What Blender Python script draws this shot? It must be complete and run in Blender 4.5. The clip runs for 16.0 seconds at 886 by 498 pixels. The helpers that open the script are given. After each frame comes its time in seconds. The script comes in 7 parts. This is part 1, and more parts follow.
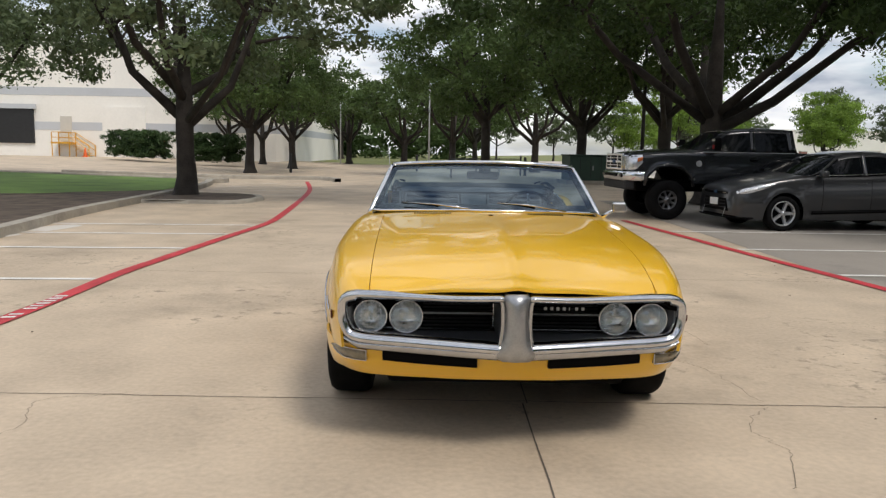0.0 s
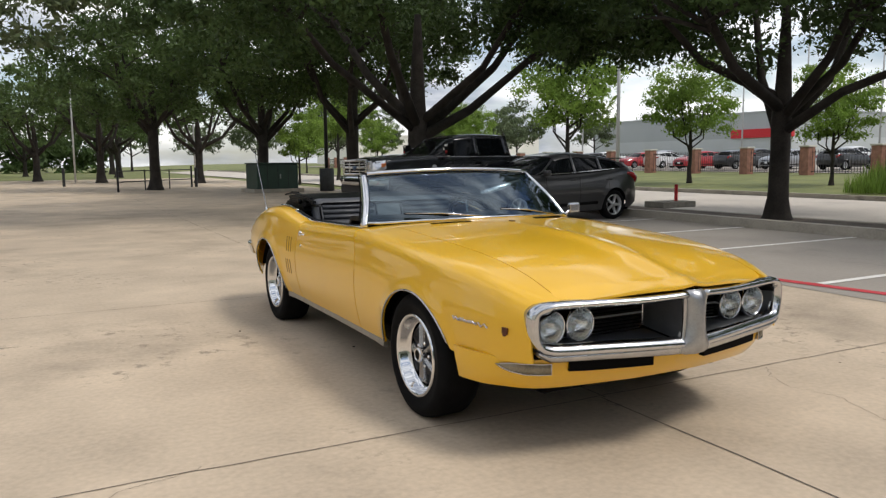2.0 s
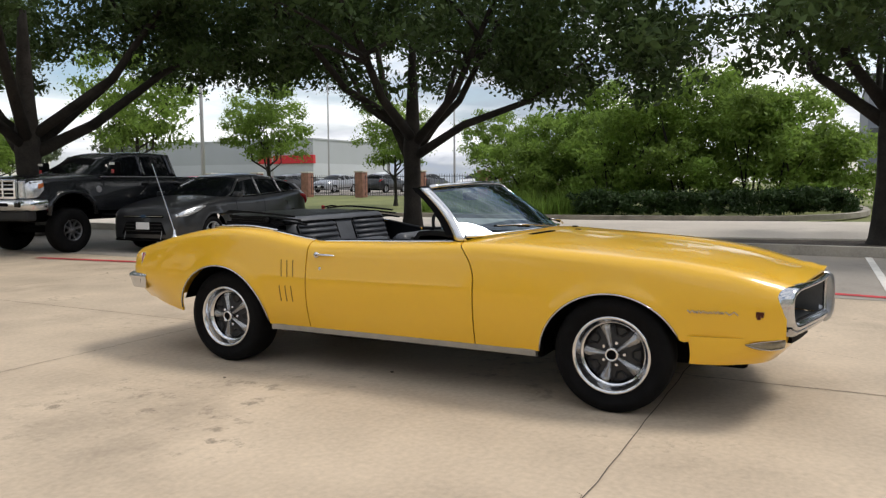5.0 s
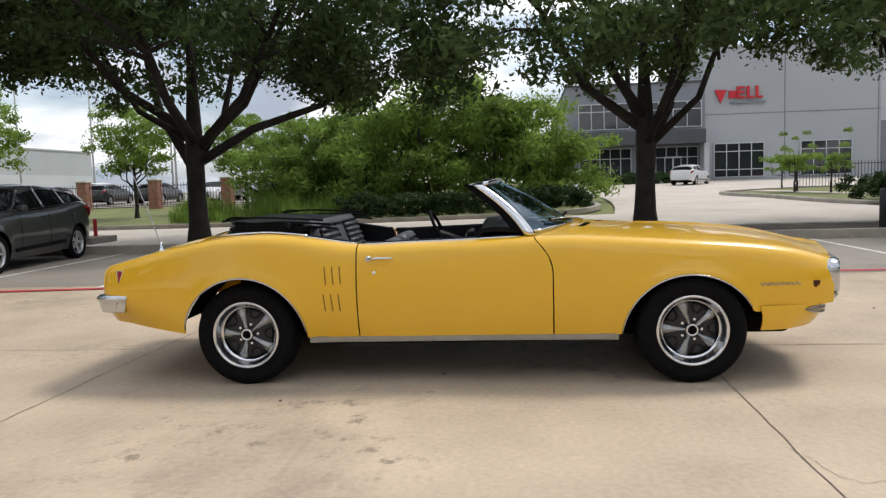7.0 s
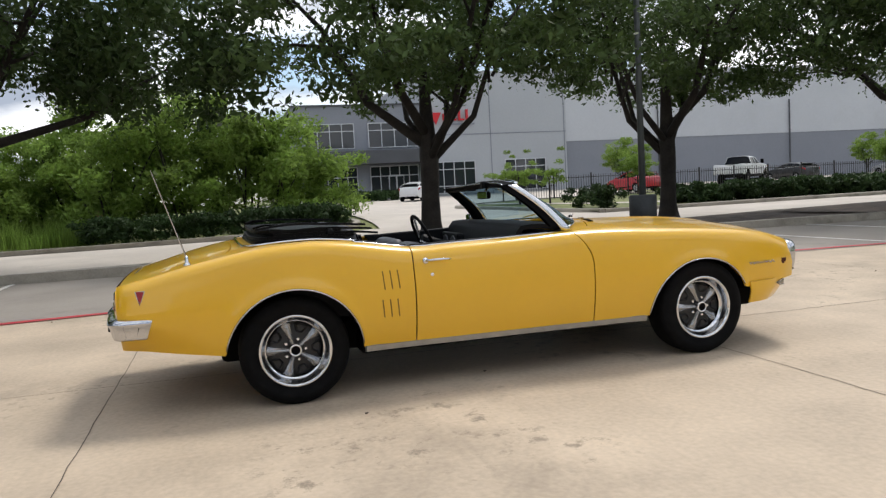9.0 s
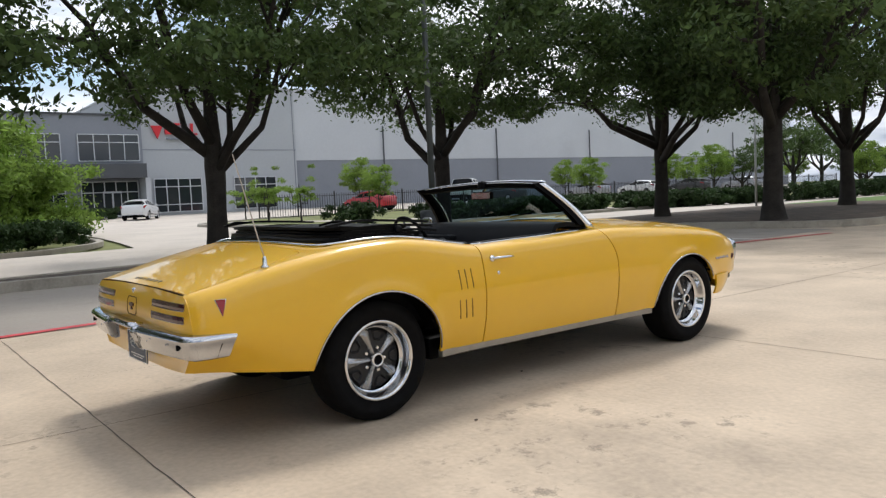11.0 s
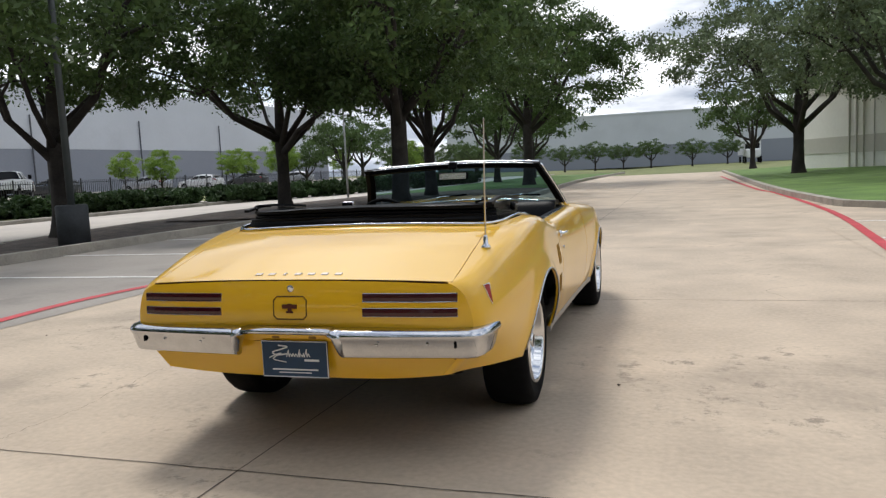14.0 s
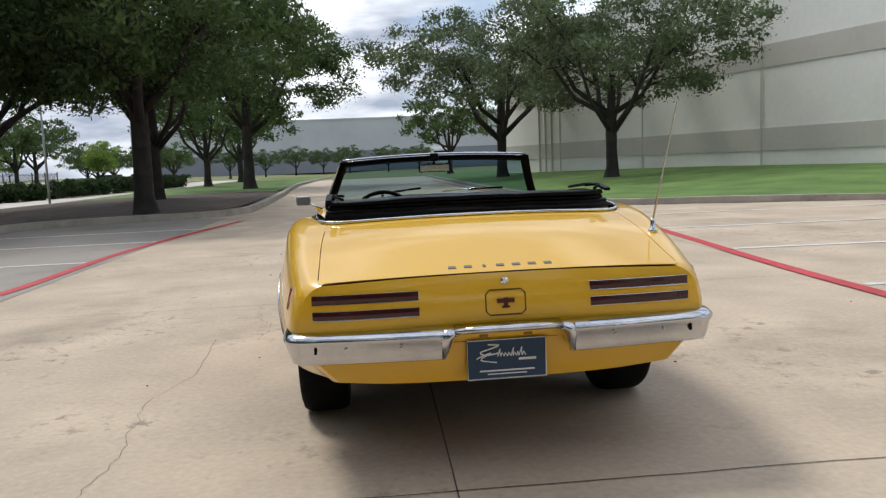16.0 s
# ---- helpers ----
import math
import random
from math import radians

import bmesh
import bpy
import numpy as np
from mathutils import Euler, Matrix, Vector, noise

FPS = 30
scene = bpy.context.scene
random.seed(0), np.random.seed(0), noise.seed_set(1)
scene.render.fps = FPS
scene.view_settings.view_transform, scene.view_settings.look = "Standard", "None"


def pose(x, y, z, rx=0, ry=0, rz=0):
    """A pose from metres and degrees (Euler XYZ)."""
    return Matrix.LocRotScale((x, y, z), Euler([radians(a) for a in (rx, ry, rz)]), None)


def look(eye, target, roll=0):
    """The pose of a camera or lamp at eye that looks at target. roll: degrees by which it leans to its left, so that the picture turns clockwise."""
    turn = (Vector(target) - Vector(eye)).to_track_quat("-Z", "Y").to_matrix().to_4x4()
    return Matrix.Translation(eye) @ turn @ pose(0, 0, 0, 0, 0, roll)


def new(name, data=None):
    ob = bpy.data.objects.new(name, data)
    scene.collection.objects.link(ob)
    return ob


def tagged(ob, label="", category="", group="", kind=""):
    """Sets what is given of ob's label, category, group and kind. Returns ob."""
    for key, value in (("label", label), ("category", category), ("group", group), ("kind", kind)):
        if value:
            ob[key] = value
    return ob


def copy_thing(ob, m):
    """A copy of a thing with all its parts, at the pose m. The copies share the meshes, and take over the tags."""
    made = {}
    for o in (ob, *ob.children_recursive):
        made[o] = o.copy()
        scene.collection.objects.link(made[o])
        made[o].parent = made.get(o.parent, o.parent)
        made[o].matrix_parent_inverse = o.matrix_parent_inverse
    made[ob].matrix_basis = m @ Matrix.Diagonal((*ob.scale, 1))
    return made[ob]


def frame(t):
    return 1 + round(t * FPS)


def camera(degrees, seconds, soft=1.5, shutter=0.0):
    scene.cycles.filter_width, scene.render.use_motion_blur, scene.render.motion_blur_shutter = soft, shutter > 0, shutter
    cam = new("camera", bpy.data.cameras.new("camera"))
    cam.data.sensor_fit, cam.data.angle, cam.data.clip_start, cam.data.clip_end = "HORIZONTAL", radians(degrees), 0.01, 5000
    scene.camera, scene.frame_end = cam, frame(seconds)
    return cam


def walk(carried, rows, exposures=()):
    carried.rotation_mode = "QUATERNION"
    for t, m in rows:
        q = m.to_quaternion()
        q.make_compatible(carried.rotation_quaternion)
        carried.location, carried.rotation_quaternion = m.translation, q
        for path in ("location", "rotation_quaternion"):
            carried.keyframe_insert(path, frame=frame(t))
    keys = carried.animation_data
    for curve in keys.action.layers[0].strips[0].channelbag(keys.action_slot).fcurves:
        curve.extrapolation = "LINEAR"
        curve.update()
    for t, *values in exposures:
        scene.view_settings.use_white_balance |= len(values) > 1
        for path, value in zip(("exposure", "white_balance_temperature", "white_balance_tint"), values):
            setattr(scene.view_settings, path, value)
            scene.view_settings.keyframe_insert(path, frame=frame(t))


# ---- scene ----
cam = camera(60.7, 16.0, soft=1.3)
PATH = [
    (0, (-0.231, -5.463, 1.315), (-0.226, -3.48, 1.059), 1.0),
    (0.5, (-0.791, -5.393, 1.303), (-0.563, -3.424, 1.042), 0.6),
    (1, (-1.344, -5.231, 1.308), (-0.894, -3.299, 1.051), 0.3),
    (1.5, (-1.895, -5.079, 1.322), (-1.213, -3.215, 1.077), -0.1),
    (2, (-2.395, -4.8, 1.304), (-1.491, -3.031, 1.072), -0.5),
    (2.5, (-2.903, -4.531, 1.286), (-1.802, -2.876, 1.063), -0.6),
    (3, (-3.387, -4.206, 1.27), (-2.12, -2.674, 1.05), -0.4),
    (3.5, (-3.783, -3.783, 1.274), (-2.37, -2.384, 1.063), -0.2),
    (4, (-4.171, -3.358, 1.26), (-2.627, -2.104, 1.059), 0.0),
    (4.5, (-4.475, -2.871, 1.251), (-2.813, -1.775, 1.061), -0.2),
    (4.7, (-4.598, -2.69, 1.254), (-2.89, -1.664, 1.07), -0.2),
    (6.8, (-5.36, -0.609, 1.223), (-3.389, -0.321, 1.05), -1.8),
    (7, (-5.358, -0.388, 1.233), (-3.377, -0.174, 1.06), -1.8),
    (7.5, (-5.399, 0.131, 1.217), (-3.406, 0.155, 1.052), -1.9),
    (8, (-5.412, 0.651, 1.211), (-3.424, 0.499, 1.053), -2.4),
    (8.5, (-5.341, 1.182, 1.219), (-3.376, 0.846, 1.066), -2.9),
    (9, (-5.24, 1.7, 1.198), (-3.321, 1.158, 1.046), -3.1),
    (9.2, (-5.172, 1.899, 1.186), (-3.278, 1.272, 1.034), -3.1),
    (11.3, (-3.937, 3.715, 1.154), (-2.423, 2.416, 1.01), -2.4),
    (11.5, (-3.8, 3.87, 1.174), (-2.334, 2.517, 1.022), -2.2),
    (12, (-3.395, 4.22, 1.175), (-2.055, 2.745, 1.011), -2.4),
    (12.5, (-2.966, 4.538, 1.166), (-1.783, 2.936, 0.989), -2.4),
    (13, (-2.51, 4.797, 1.169), (-1.512, 3.074, 0.979), -2.4),
    (13.5, (-2.033, 4.943, 1.198), (-1.22, 3.126, 1.0), -2.6),
    (14, (-1.563, 5.096, 1.196), (-0.941, 3.206, 0.99), -2.8),
    (14.5, (-1.057, 5.177, 1.183), (-0.623, 3.236, 0.969), -2.7),
    (15, (-0.543, 5.214, 1.177), (-0.309, 3.24, 0.959), -2.6),
    (15.5, (-0.029, 5.213, 1.18), (-0.001, 3.225, 0.959), -2.3),
    (16, (0.481, 5.121, 1.193), (0.306, 3.142, 0.964), -2.4),
]
walk(cam, [(t, look(eye, target, roll)) for t, eye, target, roll in PATH], exposures=[(0.0, -0.13, 6550, 10), (4.7, -0.02, 6550, 10), (9.0, 0.04, 6400, 10), (12.0, 0.08, 6300, 10), (13.5, 0.0, 6260, 10), (16.0, -0.06, 6200, 10)])

# ---- light ----
world = bpy.data.worlds.new("sky")
scene.world = world
world.use_nodes = True
wn, wl = world.node_tree.nodes, world.node_tree.links
wn.clear()
w_out, w_bg = wn.new("ShaderNodeOutputWorld"), wn.new("ShaderNodeBackground")
w_sky = wn.new("ShaderNodeTexSky")
w_sky.sky_type, w_sky.sun_disc = "NISHITA", False
w_sky.sun_elevation, w_sky.sun_rotation = radians(56.7), radians(143.1)
w_tc, w_map, w_noise, w_noise2 = (wn.new("ShaderNodeTexCoord"), wn.new("ShaderNodeMapping"), wn.new("ShaderNodeTexNoise"), wn.new("ShaderNodeTexNoise"))
w_map.inputs["Scale"].default_value = (1.6, 1.6, 5.5)
w_noise.inputs["Scale"].default_value, w_noise.inputs["Detail"].default_value = 1.5, 7.0
w_noise.inputs["Roughness"].default_value = 0.55
w_noise2.inputs["Scale"].default_value, w_noise2.inputs["Detail"].default_value = 3.1, 5.0
w_ramp, w_ramp2 = wn.new("ShaderNodeValToRGB"), wn.new("ShaderNodeValToRGB")
w_ramp.color_ramp.elements[0].position, w_ramp.color_ramp.elements[1].position = 0.36, 0.52
w_ramp2.color_ramp.elements[0].position, w_ramp2.color_ramp.elements[0].color = 0.38, (0.40, 0.45, 0.54, 1)
w_ramp2.color_ramp.elements[1].position, w_ramp2.color_ramp.elements[1].color = 0.58, (1.16, 1.16, 1.17, 1)
w_blue, w_mix = wn.new("ShaderNodeMix"), wn.new("ShaderNodeMix")
w_blue.data_type, w_mix.data_type, w_blue.blend_type = "RGBA", "RGBA", "MULTIPLY"
w_blue.inputs[0].default_value = 1.0
w_blue.inputs[7].default_value = (0.13, 0.13, 0.13, 1)
wl.new(w_tc.outputs["Generated"], w_map.inputs["Vector"])
wl.new(w_map.outputs[0], w_noise.inputs["Vector"])
wl.new(w_map.outputs[0], w_noise2.inputs["Vector"])
wl.new(w_noise.outputs["Fac"], w_ramp.inputs[0])
wl.new(w_noise2.outputs["Fac"], w_ramp2.inputs[0])
wl.new(w_sky.outputs[0], w_blue.inputs[6])
wl.new(w_ramp.outputs[0], w_mix.inputs[0])
wl.new(w_blue.outputs[2], w_mix.inputs[6])
wl.new(w_ramp2.outputs[0], w_mix.inputs[7])
wl.new(w_mix.outputs[2], w_bg.inputs["Color"])
w_bg.inputs["Strength"].default_value = 1.12
wl.new(w_bg.outputs[0], w_out.inputs[0])
sun = new("sun", bpy.data.lights.new("sun", "SUN"))
sun.data.energy, sun.data.angle, sun.data.color = 2.15, radians(14), (1.0, 0.945, 0.87)
sun.matrix_world = look((7.5, -10.0, 19), (0, 0, 0))

# ---- materials ----
MATS = {}


def mat(name, color, rough=0.6, metal=0.0, vary=0.0, scale=8.0, fine=60.0, bump=0.0, coat=0.0, dark=None, stain=0.0, stain_scale=0.6, per=None, trans=0.0, ior=1.45, spec=0.5, emit=0.0, spall=0.0):
    """A principled surface whose colour and relief vary by a coarse and a fine noise; per: 'object' or 'island' tint."""
    if name in MATS:
        return MATS[name]
    m = MATS[name] = bpy.data.materials.new(name)
    m.use_nodes = True
    n, l = m.node_tree.nodes, m.node_tree.links
    b = n["Principled BSDF"]
    b.inputs["Roughness"].default_value, b.inputs["Metallic"].default_value = rough, metal
    b.inputs["Coat Weight"].default_value, b.inputs["Coat Roughness"].default_value = coat, 0.03
    b.inputs["Specular IOR Level"].default_value = spec
    b.inputs["Transmission Weight"].default_value, b.inputs["IOR"].default_value = trans, ior
    b.inputs["Base Color"].default_value = (*color, 1)
    if emit:
        b.inputs["Emission Color"].default_value, b.inputs["Emission Strength"].default_value = (*color, 1), emit
    if vary or bump or stain or per:
        tc = n.new("ShaderNodeTexCoord")
        big, small = n.new("ShaderNodeTexNoise"), n.new("ShaderNodeTexNoise")
        big.inputs["Scale"].default_value, big.inputs["Detail"].default_value = scale, 6
        small.inputs["Scale"].default_value, small.inputs["Detail"].default_value = fine, 4
        l.new(tc.outputs["Object"], big.inputs["Vector"])
        l.new(tc.outputs["Object"], small.inputs["Vector"])
        lo = dark or tuple(c * (1 - vary) for c in color)
        hi = tuple(min(1, c * (1 + vary)) for c in color)
        add = n.new("ShaderNodeMath")
        add.operation = "MULTIPLY_ADD"
        l.new(small.outputs["Fac"], add.inputs[0])
        add.inputs[1].default_value = 0.5
        l.new(big.outputs["Fac"], add.inputs[2])
        r = n.new("ShaderNodeValToRGB")
        r.color_ramp.elements[0].position, r.color_ramp.elements[0].color = 0.52, (*lo, 1)
        r.color_ramp.elements[1].position, r.color_ramp.elements[1].color = 0.98, (*hi, 1)
        l.new(add.outputs[0], r.inputs[0])
        last = r.outputs[0]
        if stain:
            st, sr, mx = n.new("ShaderNodeTexNoise"), n.new("ShaderNodeValToRGB"), n.new("ShaderNodeMix")
            st.inputs["Scale"].default_value, st.inputs["Detail"].default_value, st.inputs["Roughness"].default_value = stain_scale, 9, 0.68
            l.new(tc.outputs["Object"], st.inputs["Vector"])
            sr.color_ramp.elements[0].position, sr.color_ramp.elements[0].color = 0.54, (1, 1, 1, 1)
            sr.color_ramp.elements[1].position, sr.color_ramp.elements[1].color = 0.74, (1 - stain, 1 - stain, 1 - stain, 1)
            l.new(st.outputs["Fac"], sr.inputs[0])
            mx.data_type, mx.blend_type = "RGBA", "MULTIPLY"
            mx.inputs[0].default_value = 1
            l.new(last, mx.inputs[6])
            l.new(sr.outputs[0], mx.inputs[7])
            last = mx.outputs[2]
        if spall:
            pa, pr, sp, sr2, mm, mx2 = n.new("ShaderNodeTexNoise"), n.new("ShaderNodeValToRGB"), n.new("ShaderNodeTexNoise"), n.new("ShaderNodeValToRGB"), n.new("ShaderNodeMath"), n.new("ShaderNodeMix")
            pa.inputs["Scale"].default_value, pa.inputs["Detail"].default_value = 0.55, 5
            sp.inputs["Scale"].default_value, sp.inputs["Detail"].default_value, sp.inputs["Roughness"].default_value = 7.0, 9, 0.75
            l.new(tc.outputs["Object"], pa.inputs["Vector"])
            l.new(tc.outputs["Object"], sp.inputs["Vector"])
            pr.color_ramp.elements[0].position, pr.color_ramp.elements[1].position = 0.50, 0.62
            sr2.color_ramp.elements[0].position, sr2.color_ramp.elements[1].position = 0.54, 0.63
            l.new(pa.outputs["Fac"], pr.inputs[0])
            l.new(sp.outputs["Fac"], sr2.inputs[0])
            mm.operation = "MULTIPLY"
            l.new(pr.outputs[0], mm.inputs[0])
            l.new(sr2.outputs[0], mm.inputs[1])
            mx2.data_type = "RGBA"
            l.new(mm.outputs[0], mx2.inputs[0])
            l.new(last, mx2.inputs[6])
            mx2.inputs[7].default_value = (*(x * (1 - spall) for x in color), 1)
            last = mx2.outputs[2]
        if per:
            src = n.new("ShaderNodeObjectInfo").outputs["Random"] if per == "object" else n.new("ShaderNodeNewGeometry").outputs["Random Per Island"]
            hs, mr = n.new("ShaderNodeHueSaturation"), n.new("ShaderNodeMapRange")
            l.new(src, mr.inputs[0])
            mr.inputs[3].default_value, mr.inputs[4].default_value = 0.74, 1.26
            l.new(mr.outputs[0], hs.inputs["Value"])
            l.new(last, hs.inputs["Color"])
            last = hs.outputs[0]
        l.new(last, b.inputs["Base Color"])
        if bump:
            bp = n.new("ShaderNodeBump")
            bp.inputs["Strength"].default_value, bp.inputs["Distance"].default_value = bump, 0.01
            l.new(add.outputs[0], bp.inputs["Height"])
            l.new(bp.outputs[0], b.inputs["Normal"])
    return m


def leaf_mat(name, color, glow=0.35):
    if name in MATS:
        return MATS[name]
    m = mat(name, color, rough=0.55, vary=0.45, scale=0.6, fine=5.0, per="island", spec=0.25)
    n, l = m.node_tree.nodes, m.node_tree.links
    b, out = n["Principled BSDF"], n["Material Output"]
    tr, ad = n.new("ShaderNodeBsdfTranslucent"), n.new("ShaderNodeMixShader")
    ad.inputs[0].default_value = glow
    l.new(b.inputs["Base Color"].links[0].from_socket, tr.inputs["Color"])
    l.new(b.outputs[0], ad.inputs[1])
    l.new(tr.outputs[0], ad.inputs[2])
    l.new(ad.outputs[0], out.inputs["Surface"])
    return m


CONC = mat("pale concrete", (0.50, 0.405, 0.30), 0.68, vary=0.20, scale=1.1, fine=30, bump=0.10, stain=0.40, stain_scale=0.45, spall=0.5)
CONC2 = mat("street concrete", (0.52, 0.47, 0.41), 0.8, vary=0.10, scale=0.4, fine=12, bump=0.1, stain=0.2)
# Grey lot concrete; on the near bays its darker tone stands for tree shade.
LOT = mat("parking concrete", (0.30, 0.27, 0.235), 0.75, vary=0.12, scale=0.6, fine=20, bump=0.12, stain=0.35, stain_scale=0.5)
KERB = mat("kerb concrete", (0.36, 0.33, 0.28), 0.85, vary=0.2, scale=2, fine=30, bump=0.2, stain=0.5, stain_scale=1.2)
GRASS = mat("turf", (0.105, 0.180, 0.038), 0.9, vary=0.35, scale=0.9, fine=30, bump=0.5, dark=(0.075, 0.13, 0.03))
DRYG = mat("dry verge turf", (0.165, 0.175, 0.060), 0.9, vary=0.3, scale=0.5, fine=24, bump=0.5, dark=(0.11, 0.13, 0.045))
MULCH = mat("mulch", (0.085, 0.065, 0.05), 0.95, vary=0.5, scale=3, fine=40, bump=0.9)
REDP = mat("red road paint", (0.50, 0.045, 0.055), 0.6, vary=0.22, scale=3, fine=40, stain=0.35, stain_scale=2.5)
WHITEP = mat("white road paint", (0.74, 0.72, 0.68), 0.65, vary=0.12, scale=5, fine=50, stain=0.4, stain_scale=3)
JOINT = mat("joint filler", (0.11, 0.092, 0.075), 0.9, vary=0.3, scale=6, fine=50)
BARK = mat("bark", (0.034, 0.029, 0.025), 0.95, vary=0.45, scale=3, fine=26, bump=1.0)
LEAFA = leaf_mat("oak leaves", (0.074, 0.116, 0.036), 0.30)
LEAFD = leaf_mat("dark oak leaves", (0.056, 0.092, 0.029), 0.27)
LEAFG = leaf_mat("grey-green live oak leaves", (0.115, 0.150, 0.075), 0.25)
LEAFB = leaf_mat("light leaves", (0.20, 0.30, 0.06), 0.5)
LEAFC = leaf_mat("hedge leaves", (0.040, 0.072, 0.024), 0.22)
BLACKM = mat("black metal", (0.018, 0.018, 0.02), 0.5, vary=0.2, scale=5, fine=60)
STEEL = mat("grey steel", (0.32, 0.33, 0.34), 0.5, 0.3, vary=0.1, scale=4, fine=60)
GREENB = mat("green utility paint", (0.03, 0.06, 0.045), 0.55, vary=0.2, scale=2, fine=30)
BRICK = mat("pillar brick", (0.30, 0.15, 0.11), 0.85, vary=0.3, scale=4, fine=30, bump=0.4)
WALLG = mat("light grey panel", (0.50, 0.52, 0.55), 0.8, vary=0.05, scale=0.15, fine=5, stain=0.1, stain_scale=0.1)
WALLD = mat("dark grey panel", (0.23, 0.245, 0.28), 0.8, vary=0.06, scale=0.15, fine=5, stain=0.1, stain_scale=0.1)
WALLM = mat("mid grey panel", (0.40, 0.42, 0.445), 0.8, vary=0.05, scale=0.15, fine=5)
WALLW = mat("cream panel", (0.82, 0.80, 0.75), 0.85, vary=0.05, scale=0.2, fine=5, stain=0.12, stain_scale=0.15)
WALLT = mat("taupe panel", (0.56, 0.53, 0.475), 0.85, vary=0.06, scale=0.2, fine=5, stain=0.12, stain_scale=0.15)
CANOPY = mat("canopy metal", (0.07, 0.075, 0.085), 0.5, vary=0.1, scale=1, fine=20)
SIGNR = mat("red sign", (0.55, 0.02, 0.03), 0.4)
WINDOW = mat("dark glazing", (0.02, 0.025, 0.03), 0.06, spec=0.8)
FRAMEW = mat("pale window frame", (0.55, 0.57, 0.6), 0.4)


# ---- small builders ----
def mesh_ob(name, bm, material, parent=None, smooth=False):
    me = bpy.data.meshes.new(name)
    bm.to_mesh(me)
    bm.free()
    if smooth:
        me.polygons.foreach_set("use_smooth", [True] * len(me.polygons))
    me.materials.append(material)
    ob = new(name, me)
    ob.parent = parent
    return ob


def part(name, bm, material, parent, label="", smooth=False):
    ob = mesh_ob(name, bm, material, parent, smooth)
    return tagged(ob, label) if label else ob


def thing(name, label, category, m=None, group="", kind=""):
    ob = new(name)
    if m is not None:
        ob.matrix_basis = m
    return tagged(ob, label, category, group, kind)


def single(name, bm, material, label, category, group="", kind="", smooth=False):
    return tagged(mesh_ob(name, bm, material, None, smooth), label, category, group, kind)


def raw(name, verts, faces, material, parent=None, smooth=False):
    me = bpy.data.meshes.new(name)
    me.from_pydata(verts, [], faces)
    me.update()
    if smooth:
        me.polygons.foreach_set("use_smooth", [True] * len(me.polygons))
    me.materials.append(material)
    ob = new(name, me)
    ob.parent = parent
    return ob


def box(bm, x0, x1, y0, y1, z0, z1, bev=0.0, m=None):
    vs = [bm.verts.new((x, y, z)) for x in (x0, x1) for y in (y0, y1) for z in (z0, z1)]
    fs = [bm.faces.new([vs[i] for i in q]) for q in ((0, 1, 3, 2), (4, 6, 7, 5), (0, 4, 5, 1), (2, 3, 7, 6), (0, 2, 6, 4), (1, 5, 7, 3))]
    if bev:
        es = list({e for f in fs for e in f.edges})
        r = bmesh.ops.bevel(bm, geom=es, offset=bev, segments=2, affect="EDGES", profile=0.5)
        vs = list({v for f in r["faces"] for v in f.verts} | {v for v in vs if v.is_valid})
    if m is not None:
        bmesh.ops.transform(bm, matrix=m, verts=vs)
    return vs


def one_box(x0, x1, y0, y1, z0, z1, bev=0.0, m=None):
    bm = bmesh.new()
    box(bm, x0, x1, y0, y1, z0, z1, bev, m)
    return bm


def tube(bm, pts, rad, sides=8, caps=True):
    """A tapered tube along points; rad: one radius or one for each point."""
    pts = [Vector(p) for p in pts]
    rad = rad if isinstance(rad, (list, tuple)) else [rad] * len(pts)
    rings, up = [], None
    for i, p in enumerate(pts):
        d = (pts[min(i + 1, len(pts) - 1)] - pts[max(i - 1, 0)]).normalized()
        if up is None:
            up = Vector((0, 0, 1)) if abs(d.z) < 0.9 else Vector((1, 0, 0))
        a = d.cross(up).normalized()
        up = a.cross(d).normalized()
        rings.append([bm.verts.new(p + (a * math.cos(k * math.tau / sides) + up * math.sin(k * math.tau / sides)) * rad[i]) for k in range(sides)])
    for r0, r1 in zip(rings, rings[1:]):
        for k in range(sides):
            bm.faces.new((r0[k], r0[(k + 1) % sides], r1[(k + 1) % sides], r1[k]))
    if caps:
        bm.faces.new(rings[0][::-1])
        bm.faces.new(rings[-1])


def lathe(bm, prof, sides=24, m=None, close=True):
    """A turned body from (radius, height) pairs round z."""
    rings = []
    for r, h in prof:
        rings.append([bm.verts.new((r * math.cos(k * math.tau / sides), r * math.sin(k * math.tau / sides), h)) for k in range(sides)])
    for r0, r1 in zip(rings, rings[1:]):
        for k in range(sides):
            bm.faces.new((r0[k], r0[(k + 1) % sides], r1[(k + 1) % sides], r1[k]))
    if close:
        bm.faces.new(rings[0][::-1])
        bm.faces.new(rings[-1])
    if m is not None:
        bmesh.ops.transform(bm, matrix=m, verts=[v for r in rings for v in r])


def lerp_table(tab, x):
    return float(np.interp(x, [a for a, _ in tab], [b for _, b in tab]))


